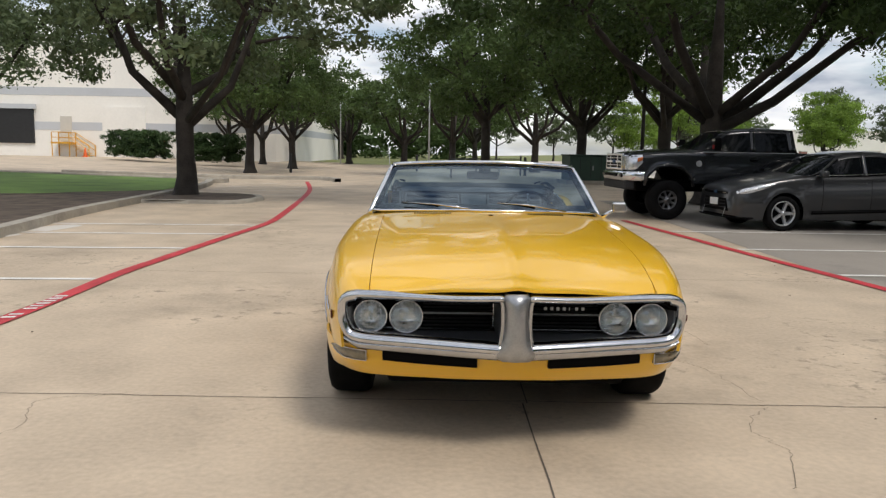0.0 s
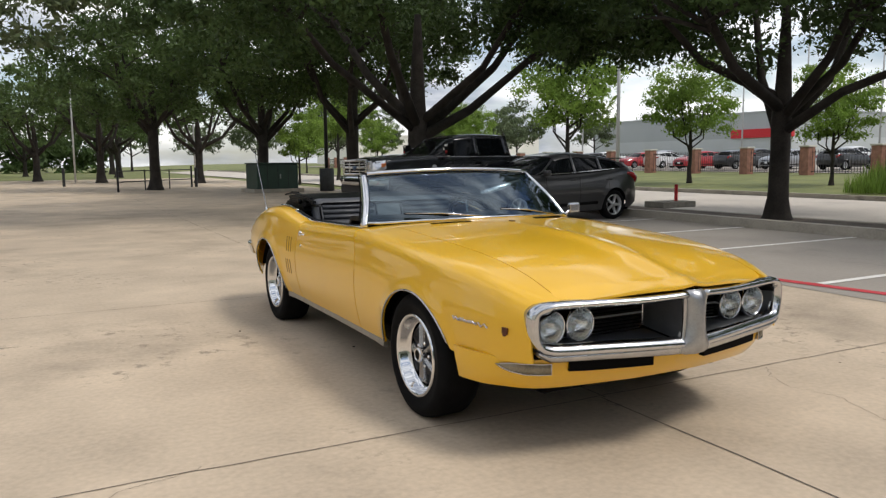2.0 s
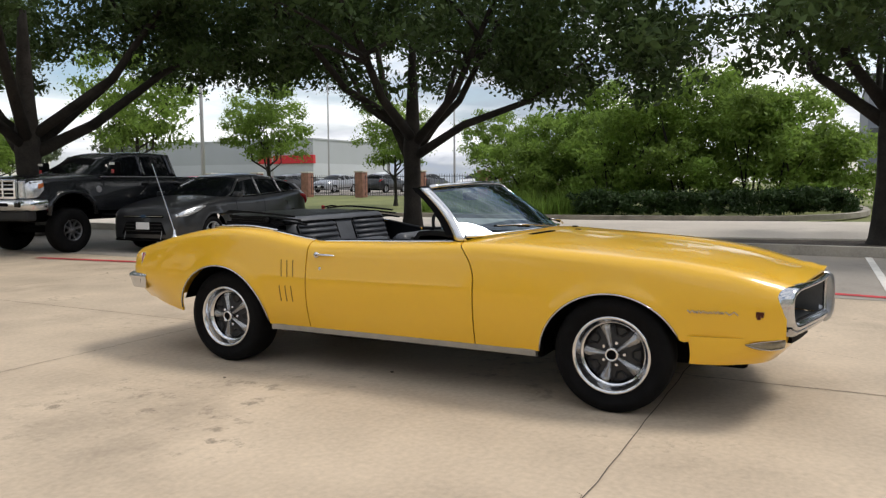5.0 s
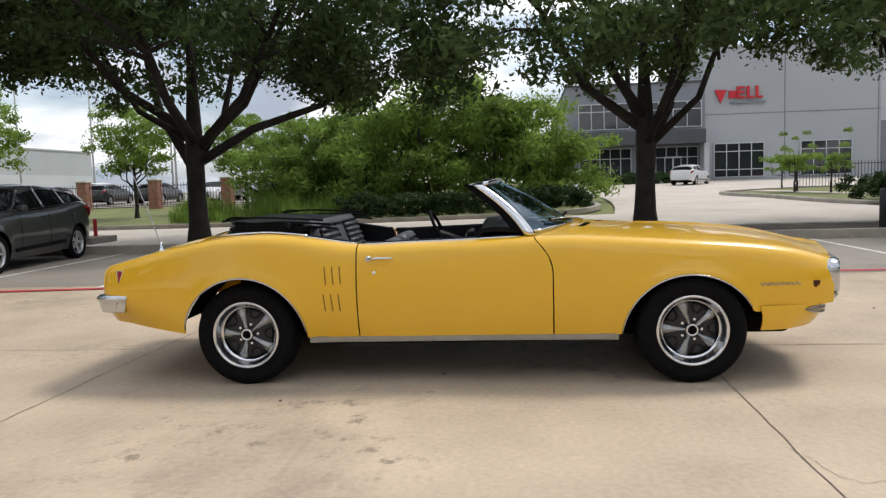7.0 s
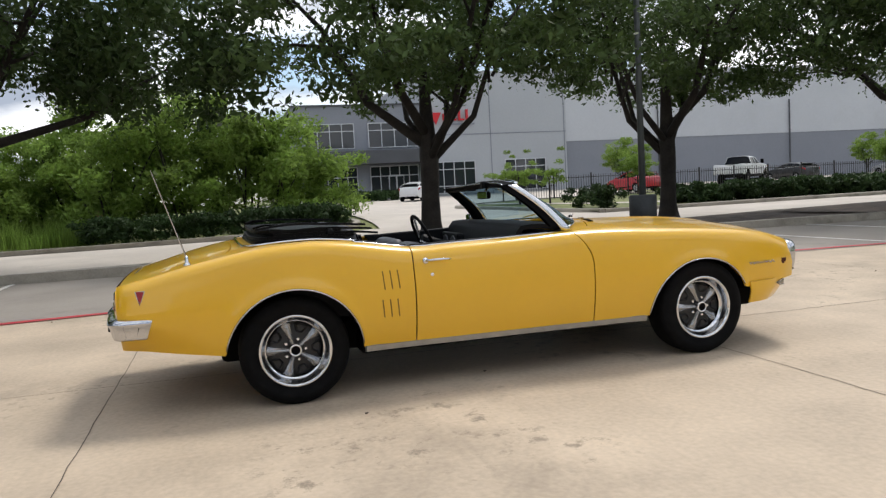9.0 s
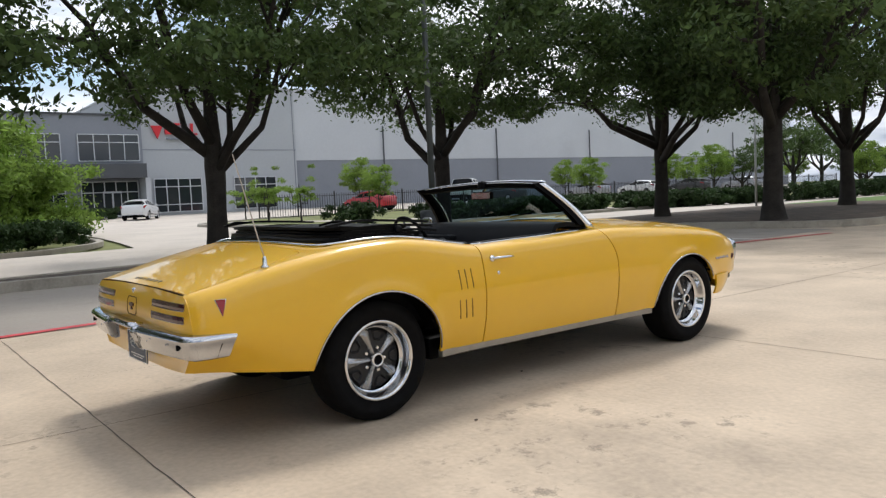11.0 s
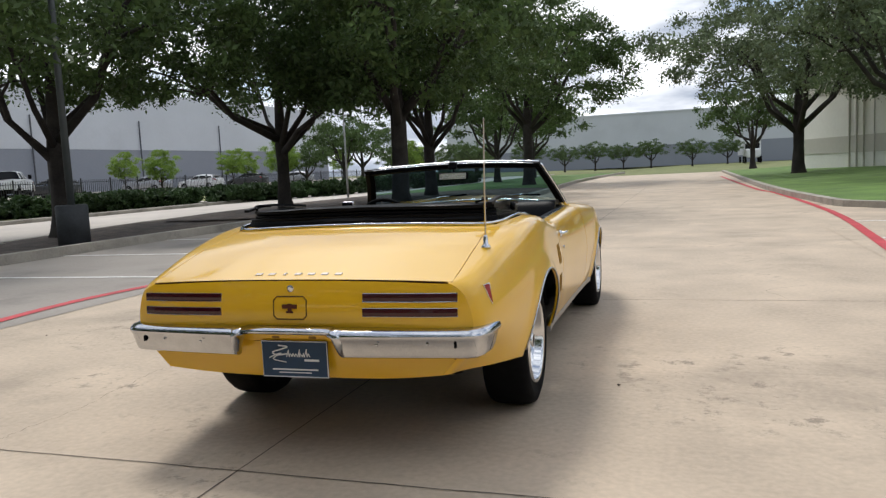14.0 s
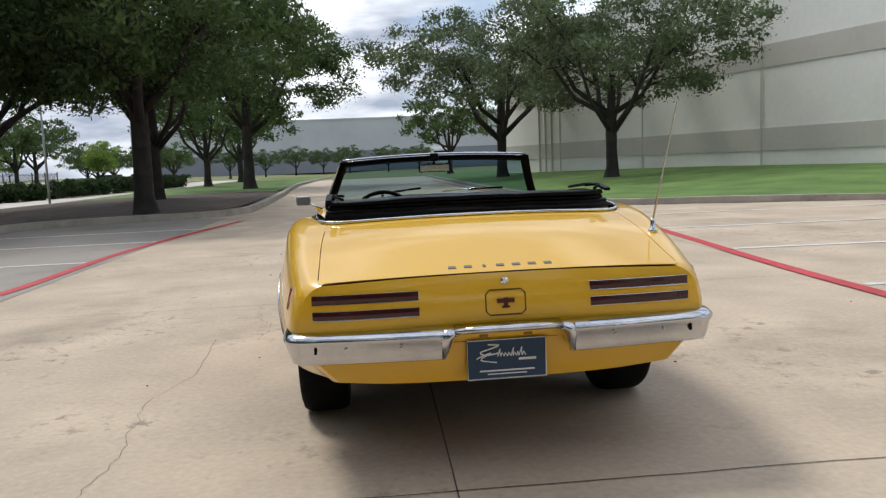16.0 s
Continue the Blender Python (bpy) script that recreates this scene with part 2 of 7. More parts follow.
def smooth_table(tab, x):
    """Catmull-Rom through (x, value) pairs."""
    n = len(tab)
    if x <= tab[0][0]:
        return tab[0][1]
    if x >= tab[-1][0]:
        return tab[-1][1]
    i = max(k for k in range(n - 1) if tab[k][0] <= x)
    x0, x1 = tab[i][0], tab[i + 1][0]
    t = (x - x0) / (x1 - x0)
    s0 = (tab[i + 1][1] - tab[max(i - 1, 0)][1]) / (tab[i + 1][0] - tab[max(i - 1, 0)][0])
    j = min(i + 2, n - 1)
    s1 = (tab[j][1] - tab[i][1]) / (tab[j][0] - tab[i][0])
    h = x1 - x0
    return (2 * t**3 - 3 * t**2 + 1) * tab[i][1] + (t**3 - 2 * t**2 + t) * h * s0 + (-2 * t**3 + 3 * t**2) * tab[i + 1][1] + (t**3 - t**2) * h * s1


# ---- the lie of the land ----
def dip(x, y):
    """How far the planted strip and the street lie below the drive."""
    ease = lambda t: (lambda k: k * k * (3 - 2 * k))(max(0.0, min(1.0, t)))  # noqa: E731
    return -0.13 * ease((x - 9.7) / 3) * max(0.0, min(1.0, (y + 6) / 13)) * (1 - ease((x - 24) / 12)) - 0.13 * ease((x - 9.75) / 1.0) * (1 - ease((x - 13.8) / 2.5)) * max(0.0, min(1.0, (y + 13) / 4))


def rise(x, y):
    """Height of the ground: level round the car, a little higher towards the office block and the lawn."""
    a = 0.018 * max(0.0, min(x, 62) - 20)
    b = 0.045 * max(0.0, min(-5.5 - x, 9)) * max(0.0, min(1.0, (-10.0 - y) / 5)) if x < -5.5 else 0.0
    c = 0.02 * max(0.0, min(-9 - x, 15)) if y > 10 and x < -9 else 0.0
    return a + b + c + dip(x, y)


def sheet(name, x0, x1, y0, y1, z, material, label, category, step=4.0, shape=None, kind="structure", lie=None):
    """A patch of ground that follows the land; shape(x, y) bends its outline."""
    nx, ny = max(1, math.ceil((x1 - x0) / step)), max(1, math.ceil((y1 - y0) / step))
    vs = []
    for i in range(nx + 1):
        for j in range(ny + 1):
            x, y = x0 + (x1 - x0) * i / nx, y0 + (y1 - y0) * j / ny
            if shape:
                x, y = shape(i / nx, j / ny)
            vs.append((x, y, (lie or rise)(x, y) + z))
    fs = [(i * (ny + 1) + j, (i + 1) * (ny + 1) + j, (i + 1) * (ny + 1) + j + 1, i * (ny + 1) + j + 1) for i in range(nx) for j in range(ny)]
    return tagged(raw(name, vs, fs, material, None, True), label, category, "", kind)


def band(line, w, z, n=4):
    """Vertices and faces of a painted line of width w along points, smoothed."""
    pts = dense(line, n)
    vs, fs = [], []
    for i, p in enumerate(pts):
        d = (pts[min(i + 1, len(pts) - 1)] - pts[max(i - 1, 0)]).normalized()
        s = Vector((-d.y, d.x)) * w / 2
        for q in (p + s, p - s):
            vs.append((q.x, q.y, rise(q.x, q.y) + z))
    fs = [(2 * i, 2 * i + 1, 2 * i + 3, 2 * i + 2) for i in range(len(pts) - 1)]
    return vs, fs


def dense(line, n=4):
    """Catmull-Rom points along a plan line."""
    p = [Vector(a) for a in line]
    if len(p) < 3 or n == 1:
        return p
    out = []
    for i in range(len(p) - 1):
        a, b, c, d = p[max(i - 1, 0)], p[i], p[i + 1], p[min(i + 2, len(p) - 1)]
        for k in range(n):
            t = k / n
            out.append(0.5 * (2 * b + (c - a) * t + (2 * a - 5 * b + 4 * c - d) * t * t + (3 * b - a - 3 * c + d) * t**3))
    return out + [p[-1]]


def curve3(pts, n=6):
    """Catmull-Rom through points in space."""
    p = [Vector(a) for a in pts]
    out = []
    for i in range(len(p) - 1):
        a, b, c, d = p[max(i - 1, 0)], p[i], p[i + 1], p[min(i + 2, len(p) - 1)]
        for k in range(n):
            t = k / n
            out.append(0.5 * (2 * b + (c - a) * t + (2 * a - 5 * b + 4 * c - d) * t * t + (3 * b - a - 3 * c + d) * t**3))
    return out + [p[-1]]


def kerb(line, label="weathered concrete kerb beside the parking bays", w=0.28, h=0.15):
    """A raised kerb with a sloped, rounded face along a plan line; the bays lie to its left."""
    pts = dense(line, 5)
    prof = ((0.0, -0.02), (0.03, h - 0.03), (0.06, h), (w, h), (w, -0.02))
    vs, fs = [], []
    for i, p in enumerate(pts):
        d = (pts[min(i + 1, len(pts) - 1)] - pts[max(i - 1, 0)]).normalized()
        s = Vector((d.y, -d.x))
        for a, z in prof:
            q = p + s * a
            vs.append((q.x, q.y, rise(p.x, p.y) + z))
    k = len(prof)
    fs = [(i * k + j, i * k + j + 1, (i + 1) * k + j + 1, (i + 1) * k + j) for i in range(len(pts) - 1) for j in range(k - 1)]
    return tagged(raw("kerb", vs, fs, KERB), label, "kerb", "", "structure")


def bed(name, outline, z, material, label, category, crown=0.0):
    """A filled plan outline, slightly heaped, such as a planting bed."""
    pts = dense(outline + [outline[0]], 4)[:-1]
    c = sum(pts, Vector((0, 0))) / len(pts)
    vs, fs, rings = [], [], 6
    for r in range(rings):
        f = 1 - r / rings
        for p in pts:
            q = c + (p - c) * f
            n = 0.03 * noise.noise((q.x * 1.3, q.y * 1.3, 0)) if r else 0
            vs.append((q.x, q.y, rise(q.x, q.y) + z + crown * (1 - f * f) + n))
    m = len(pts)
    for r in range(rings - 1):
        fs += [(r * m + i, r * m + (i + 1) % m, (r + 1) * m + (i + 1) % m, (r + 1) * m + i) for i in range(m)]
    fs.append(tuple((rings - 1) * m + i for i in range(m)))
    return tagged(raw(name, vs, fs, material, None, True), label, category, "", "structure")


def ruled(name, a, b, z, material, label, category, n=8):
    """Ground between two plan lines with the same number of points."""
    a, b = dense(a, 6), dense(b, 6)
    vs, fs = [], []
    for p, q in zip(a, b):
        for j in range(n + 1):
            c = p.lerp(q, j / n)
            vs.append((c.x, c.y, rise(c.x, c.y) + z))
    k = n + 1
    fs = [(i * k + j, i * k + j + 1, (i + 1) * k + j + 1, (i + 1) * k + j) for i in range(len(a) - 1) for j in range(n)]
    return tagged(raw(name, vs, fs, material, None, True), label, category, "", "structure")


# ---- ground ----
STREET = [(-90, 14.6), (-12, 14.6), (-4, 14.5), (4, 14.2), (130, 14.1)]  # near edge of the street, as (y, x)
sheet("ground", -260, 320, -320, 320, -0.05, DRYG, "dull green mown grass reaching to the horizon", "grass", 10, lie=lambda x, y: 0.018 * max(0.0, min(x, 60) - 20) + 1.6 * dip(x, y) - (0.3 if 5 < x < 15 else 0.0))
sheet("pavement", -9, 9.6, -62, 64, 0.0, CONC, "stained pale concrete drive with sawn joints", "pavement", 3)
sheet("pavement", -24, -9.0, -12, 4, 0.0, CONC, "stained pale concrete parking bays", "pavement", 3)
sheet("pavement", -42, -9.0, 22, 70, 0.002, CONC, "pale concrete yard before the loading dock", "pavement", 4)
sheet("road", 14.6, 21.2, -90, 130, 0.0, CONC2, "light concrete street beyond the planted strip", "road", 5,
      lambda u, v: (lerp_table(STREET, -90 + 220 * v) * (1 - u) + 21.2 * u, -90 + 220 * v))
sheet("pavement", 21.2, 61.8, -24, -3.5, 0.0, CONC2, "wide concrete driveway up to the office block", "pavement", 4,
      lambda u, v: (21.2 + 40.6 * u, -24 - 6 * u + v * (20.5 + 10 * u * u)))
sheet("pavement", 40, 61.5, -120, -30, 0.0, CONC2, "concrete car park behind the iron fence", "pavement", 6)
sheet("pavement", 40, 100, 8, 140, 0.0, LOT, "grey car park beyond the brick-post fence", "pavement", 8)
# Same concrete as the drive, with the shade of the trees painted in by LOT.
sheet("bay_paving", 4.2, 9.5, -14.4, 16, 0.004, LOT, "concrete parking bays coloured darker for tree shade, with white stripes", "pavement", 3)
sheet("bay_paving", -7.2, -3.6, -9.5, 26, 0.004, CONC, "pale concrete parking bays with white stripes", "pavement", 3)


def paint(name, line, w, material, label, n=4, z=0.010):
    vs, fs = band(line, w, z, n)
    return tagged(raw(name, vs, fs, material), label, "marking", "", "structure")


RED_L = [(-3.4, -45), (-3.8, -24.4), (-4.1, -20.6), (-4.25, -11.8), (-3.9, -5.9), (-3.6, -2.4), (-3.5, 0.2), (-3.55, 2.2), (-3.5, 3.5), (-3.4, 5.7), (-3.3, 7.6), (-3.4, 9.4), (-4.0, 15.2), (-4.6, 19.6), (-5.7, 25.2)]
RED_R = [(3.4, 9.6), (3.7, 6.9), (3.9, 5.0), (4.2, 2.7), (4.45, 0.6), (4.65, -1.3), (4.4, -3.4), (4.4, -6.4), (4.2, -8.8), (3.6, -13.0)]
paint("fire_lane_line", RED_L, 0.15, REDP, "red painted fire lane line on the concrete")
paint("fire_lane_line", RED_R, 0.15, REDP, "red painted fire lane line on the concrete")
for k, y in enumerate((7.6, 5.2, 2.95, 0.3, -3.0, -5.7, -8.5, -11.0)):
    x0 = lerp_table([(-y2, x2) for x2, y2 in RED_R], -y) + 0.1
    paint("bay_stripe", [(x0, y), (9.3, y + 0.1)], 0.10, WHITEP, "worn white parking bay stripe", 1)
for k, y in enumerate((-9.2, -6.4, -3.6, -0.9, 1.9, 4.3, 6.0, 7.4, 16.0, 18.2, 20.5, 23.0)):
    x0 = lerp_table([(y2, x2) for x2, y2 in RED_L], y) - 0.1
    paint("bay_stripe", [(x0, y), (x0 - ((5.5 if y < 1 else 3.4) if y < 14 else 3.0), y - (0.25 if y > 0 else -0.35))], 0.10, WHITEP, "worn white parking bay stripe", 1)


def joint(line, w=0.009):
    return paint("sawn_joint", line, w, JOINT, "dark sawn joint in the concrete", 1, 0.003)


def wobble(a, b, amp=0.012, n=14):
    a, b = Vector(a), Vector(b)
    s = Vector((-(b - a).y, (b - a).x)).normalized()
    return [tuple(a + (b - a) * i / n + s * random.uniform(-amp, amp)) for i in range(n + 1)]


for y in (-13.7, -9.7, -5.65, -1.57, 2.5, 6.55, 10.6, 14.7, 19, 23.5):
    joint(wobble((-3.45, y), (4.0, y), 0.006, 40), 0.006 if y in (-1.57, 2.5) else 0.005)
joint(wobble((0.28, -30), (0.22, -1.6), 0.008, 60), 0.008)
joint(wobble((0.24, -1.6), (0.2, 32), 0.008, 60), 0.006)


def crack(points, w=0.0024):
    rc = random.Random(len(points) * 7 + int(points[0][0] * 100))
    line = [p + Vector((rc.gauss(0, 0.011), rc.gauss(0, 0.011))) for p in dense(points, 9)]
    vs, fs = band([tuple(p) for p in line], w, 0.003, 1)
    return tagged(raw("crack", vs, fs, JOINT), "thin wandering crack in the concrete", "crack", "", "structure")


crack([(1.65, -0.3), (1.6, 0.6), (1.72, 1.2), (1.62, 1.9), (1.66, 2.4)], 0.0022)
crack([(1.5, -1.5), (1.45, -1.0), (1.3, -0.6), (1.35, -0.2)])
crack([(1.2, -2.6), (1.35, -2.2), (1.3, -1.9), (1.5, -1.6)])
crack([(-2.6, -2.4), (-2.2, -2.1), (-2.3, -1.7), (-1.9, -1.55)])

# ---- kerbs, beds, lawns ----
kerb([(9.6, 16.5), (9.5, 10), (9.4, 4), (9.4, -3), (9.35, -9), (9.0, -13.0), (7.6, -14.4), (5.2, -14.9), (4.3, -16.0), (4.2, -18.5), (4.6, -28), (5.2, -38), (5.6, -50), (5.0, -75)], h=0.17)
kerb([(14.5, -90), (14.5, -14.5), (14.5, -9), (14.4, -3), (14.1, 4), (14.0, 12), (14.0, 30)], "pale concrete kerb along the street", h=0.07)
kerb([(21.4, 130), (21.4, 20), (21.4, 2), (22.2, -1.6), (25.5, -3.2), (34, -2.2)], "pale concrete kerb along the street")
ruled("lawn", [(21.7, -12.3), (22.0, -22), (21.8, -40), (21.6, -60), (21.6, -90)], [(33.0, -10.3), (37.2, -17), (36.2, -36), (34.0, -58), (32, -90)], 0.10, DRYG, "dull green grass verge between street and fence", "grass")
kerb([(21.4, -90), (21.4, -30), (21.4, -14.0), (22.0, -12.4), (24.5, -11.5), (29, -10.9), (33, -10.0), (35.2, -11.2), (37.2, -16), (37.6, -24)], "pale concrete kerb round the grass verge")
paint("footpath", [(34.6, -12.2), (31.5, -13.4), (28.5, -14.7), (25.2, -17.2), (23.6, -22), (22.8, -40), (22.6, -80)], 1.15, CONC2, "narrow pale concrete footpath across the verge", 4, 0.118)
bed("planting_bed", [(9.6, 17), (9.7, 4), (9.6, -9), (9.2, -13.2), (11, -15.5), (14.3, -15), (14.4, -8), (14.25, -2.5), (13.95, 5), (13.9, 17)], 0.06, MULCH, "dark mulch strip under the street trees", "mulch", 0.0)
bed("planting_bed", [(4.6, -16.5), (4.6, -24), (5.0, -32), (9, -34), (14.2, -30), (14.2, -15), (9.4, -14.0), (6, -15)], 0.10, MULCH, "dark mulch bed under a group of oaks", "mulch", 0.08)
sheet("lawn", 5.2, 14.4, -75, -31, 0.10, GRASS, "green mown grass strip beside the drive", "grass", 4)
kerb([(-4.3, -60), (-4.3, -26), (-4.72, -15.0), (-5.2, -12.7), (-6.6, -11.75), (-10.5, -9.95), (-22, -5.8)], "pale concrete kerb round the lawn")
ruled("lawn", [(-4.25, -58), (-4.25, -26), (-4.67, -15), (-5.2, -12.9), (-6.7, -11.95), (-10.7, -10.15), (-22, -6)], [(-30, -58), (-30, -40), (-30, -32), (-30, -28), (-30, -25), (-30, -20), (-30, -6)], 0.12, GRASS, "bright green mown lawn before the warehouse", "grass")
kerb([(-6.6, 4.6), (-6.9, 6.5), (-7.3, 9.2), (-7.9, 16.8), (-8.9, 22.2), (-10.5, 23.5), (-30, 23.2)], "stained concrete kerb round the lawn")
ruled("lawn", [(-7.0, 4.6), (-7.2, 6.5), (-7.55, 9.2), (-8.15, 16.8), (-9.1, 21.9), (-10.6, 23.1), (-20, 23.0)], [(-34, 2), (-34, 5), (-34, 8), (-34, 13), (-34, 17), (-34, 20), (-34, 23)], 0.11, GRASS, "green mown lawn with bare earth at its edge", "grass")
bed("planting_bed", [(-7.25, 9.0), (-7.8, 15.5), (-9.5, 13), (-16, 10), (-22, 6), (-8, 4.8)], 0.125, MULCH, "bare brown earth at the edge of the lawn", "earth", 0.02)
kerb([(-5.2, 12.2), (-4.9, 12.5), (-4.75, 13.6), (-5.0, 14.6), (-5.6, 15.1), (-7.6, 15.2)][::-1] + [(-5.7, 12.15), (-7.6, 12.1)], "low concrete kerb of a tree island", 0.2, 0.09)
bed("planting_bed", [(-5.5, 12.3), (-5.0, 12.7), (-4.9, 13.6), (-5.1, 14.5), (-5.7, 15.0), (-7.6, 15.1), (-7.5, 12.3)], 0.08, MULCH, "mulched tree island between parking bays", "mulch", 0.05)
kerb([(-4.6, 25.2), (-5.2, 26.6), (-7.0, 27.0), (-16, 26.0)], "low concrete kerb at the end of the bays")


# ---- trees ----
def leaves(seed, clumps, per, size, spread):
    """Vertices and faces of folded leaf blades scattered in clumps."""
    rs = np.random.RandomState(seed)
    cs = np.repeat(np.array([c[:3] for c in clumps]), per, 0)
    rr = np.repeat(np.array([c[3] for c in clumps]), per, 0)[:, None]
    n = len(cs)
    p = rs.normal(size=(n, 3))
    p /= np.linalg.norm(p, axis=1)[:, None]
    rim = rs.rand(n, 1) < 0.55
    rho = np.where(rim, 0.72 + 0.42 * rs.rand(n, 1), 0.80 * rs.rand(n, 1) ** 0.5)
    pos = cs + p * rr * rho * np.array([spread, spread, 0.62])
    a = rs.normal(size=(n, 3))
    a /= np.linalg.norm(a, axis=1)[:, None]
    b = np.cross(a, rs.normal(size=(n, 3)))
    b /= np.linalg.norm(b, axis=1)[:, None]
    s = size * rs.uniform(0.7, 1.2, (n, 1)) * np.where(rim, 0.62, 1.25)
    quad = np.stack([pos - a * s, pos - b * s * 0.42, pos + a * s, pos + b * s * 0.42], 1).reshape(-1, 3)
    idx = np.arange(4 * n).reshape(-1, 4)
    return quad.tolist(), idx.tolist()


def tree(label, seed, height=8.0, width=4.6, base=3.0, fork=2.2, trunk=0.21, clumps=95, per=150, leaf=0.12, material=None, limbs=6, lean=(0, 0), lobe=None):
    """An oak-like tree at the origin: flared trunk, forking limbs and a crown of leaf clumps."""
    rs = random.Random(seed)
    root = thing("tree", label, "tree")
    bm = bmesh.new()
    top = Vector((lean[0], lean[1], fork))
    line = curve3([(0, 0, -0.1), (0.01, 0, 0.15), (0.03, 0, 0.5), tuple(top * 0.55), tuple(top), tuple(top + Vector((0.05, 0.03, height * 0.3)))], 4)
    girth = [(-0.1, 1.62), (0.12, 1.25), (0.5, 1.0), (fork * 0.55, 0.88), (fork, 0.92), (fork + height * 0.3, 0.3)]
    first = len(bm.verts)
    tube(bm, line, [trunk * lerp_table(girth, q.z) for q in line], 18)
    bm.verts.ensure_lookup_table()
    for v in bm.verts[first:]:
        a = math.atan2(v.co.y, v.co.x)
        k = 1 + 0.06 * math.sin(5 * a + seed + v.co.z * 0.8) + 0.07 * noise.noise((v.co.x * 6, v.co.y * 6, v.co.z * 1.5 + seed))
        v.co.x, v.co.y = v.co.x * k, v.co.y * k
    centres = []
    mid = (base + height) / 2
    for k in range(limbs):
        a = k * math.tau / limbs + rs.uniform(-0.4, 0.4)
        out = width * rs.uniform(0.45, 0.85)
        tip = Vector((math.cos(a) * out, math.sin(a) * out, rs.uniform(mid - 0.6, height - 1.6)))
        p0 = top + Vector((0, 0, rs.uniform(-0.5, 0.5)))
        b1 = p0.lerp(tip, 0.33) + Vector((math.cos(a) * 0.25, math.sin(a) * 0.25, -0.25))
        b2 = p0.lerp(tip, 0.68) + Vector((rs.uniform(-0.2, 0.2), rs.uniform(-0.2, 0.2), 0.15))
        r = trunk * rs.uniform(0.42, 0.6)
        tube(bm, [tuple(q) for q in (p0, b1, b2, tip)], [r, r * 0.72, r * 0.48, r * 0.2], 8)
        for _ in range(4):
            s = b1.lerp(tip, rs.uniform(0.15, 0.85))
            e = s + Vector((rs.uniform(-1, 1), rs.uniform(-1, 1), rs.uniform(-0.05, 0.9))) * width * 0.3
            q = s.lerp(e, 0.5) + Vector((0, 0, 0.12))
            tube(bm, [tuple(s), tuple(q), tuple(e)], [r * 0.42, r * 0.28, r * 0.08], 6)
            centres.append((e.x, e.y, e.z, rs.uniform(0.6, 0.9) * min(1, width / 3.0)))
        centres.append((tip.x, tip.y, tip.z, 0.9 * min(1, width / 3.0)))
    if lobe:
        lx, ly, lz, lr, n = lobe
        tube(bm, [(0, 0, fork - 0.3), (lx * 0.3, ly * 0.3, fork + 0.5), (lx * 0.65, ly * 0.65, lz - 1.0), (lx, ly, lz)], [trunk * 0.55, trunk * 0.42, trunk * 0.3, trunk * 0.1], 8)
        for _ in range(n):
            a, u = rs.uniform(0, math.tau), rs.random() ** 0.5
            centres.append((lx + math.cos(a) * lr * u, ly + math.sin(a) * lr * u, lz + rs.uniform(-0.9, 1.0 + 1.4 * (1 - u)), rs.uniform(0.6, 1.0)))
            clumps += 1
    part("trunk", bm, BARK, root, smooth=True)
    while len(centres) < clumps:
        a, u = rs.uniform(0, math.tau), rs.random() ** 0.5
        r = width * u * (1 + 0.12 * math.sin(3 * a + seed))
        dome = math.sqrt(max(0.0, 1 - u * u))
        lo, hi = base + 0.55 * u * u * (1 if seed % 2 else 0.6), mid + (height - mid) * dome
        z = lo + (hi - lo) * (rs.random() ** 0.8)
        centres.append((lean[0] + math.cos(a) * r, lean[1] + math.sin(a) * r, z, rs.uniform(0.5, 1.0) * min(1, width / 3.2)))
    vs, fs = leaves(seed, centres, per, leaf, 1.15)
    raw("crown", vs, fs, material or LEAFA, root)
    return root


def plant(src, x, y, turn, size=1.0, z=None):
    m = pose(x, y, (rise(x, y) + 0.1) if z is None else z, 0, 0, turn)
    t = copy_thing(src, m)
    t.scale = (size, size, size)
    return t


OAK1 = tree("broad dark-green oak with a low forking trunk", 3, 8.2, 4.7, 3.3, 2.1, 0.24, 150, 185, 0.105, limbs=7)
OAK2 = tree("spreading dark-green oak with long bare limbs", 8, 8.9, 5.8, 3.5, 2.3, 0.24, 188, 185, 0.108, LEAFD, limbs=7, lobe=(1.6, 4.6, 4.3, 2.1, 45))
OAK3 = tree("mature street oak with a dense dark crown", 13, 9.4, 5.0, 3.2, 2.6, 0.26, 170, 185, 0.112, limbs=6)
OAKW = tree("huge low-limbed oak spreading over the parking bays", 17, 10.5, 9.0, 4.1, 2.1, 0.30, 420, 180, 0.110, LEAFD, limbs=6, lobe=(4.3, -2.4, 5.0, 2.5, 60))
OAKL = tree("live oak with a broad grey-green crown", 41, 8.6, 5.9, 3.1, 2.2, 0.25, 160, 165, 0.108, LEAFG, limbs=8)
OAKF = tree("distant oak with a rounded green crown", 27, 8.4, 4.8, 2.9, 2.1, 0.25, 120, 52, 0.19, limbs=6)
YOUNG = tree("young light-green tree on the grass", 21, 5.6, 2.0, 1.7, 1.5, 0.085, 84, 120, 0.092, LEAFB, 5)
SMALL = tree("small staked sapling with pale green leaves", 31, 3.3, 0.9, 0.9, 0.9, 0.04, 24, 70, 0.07, LEAFB, 4)
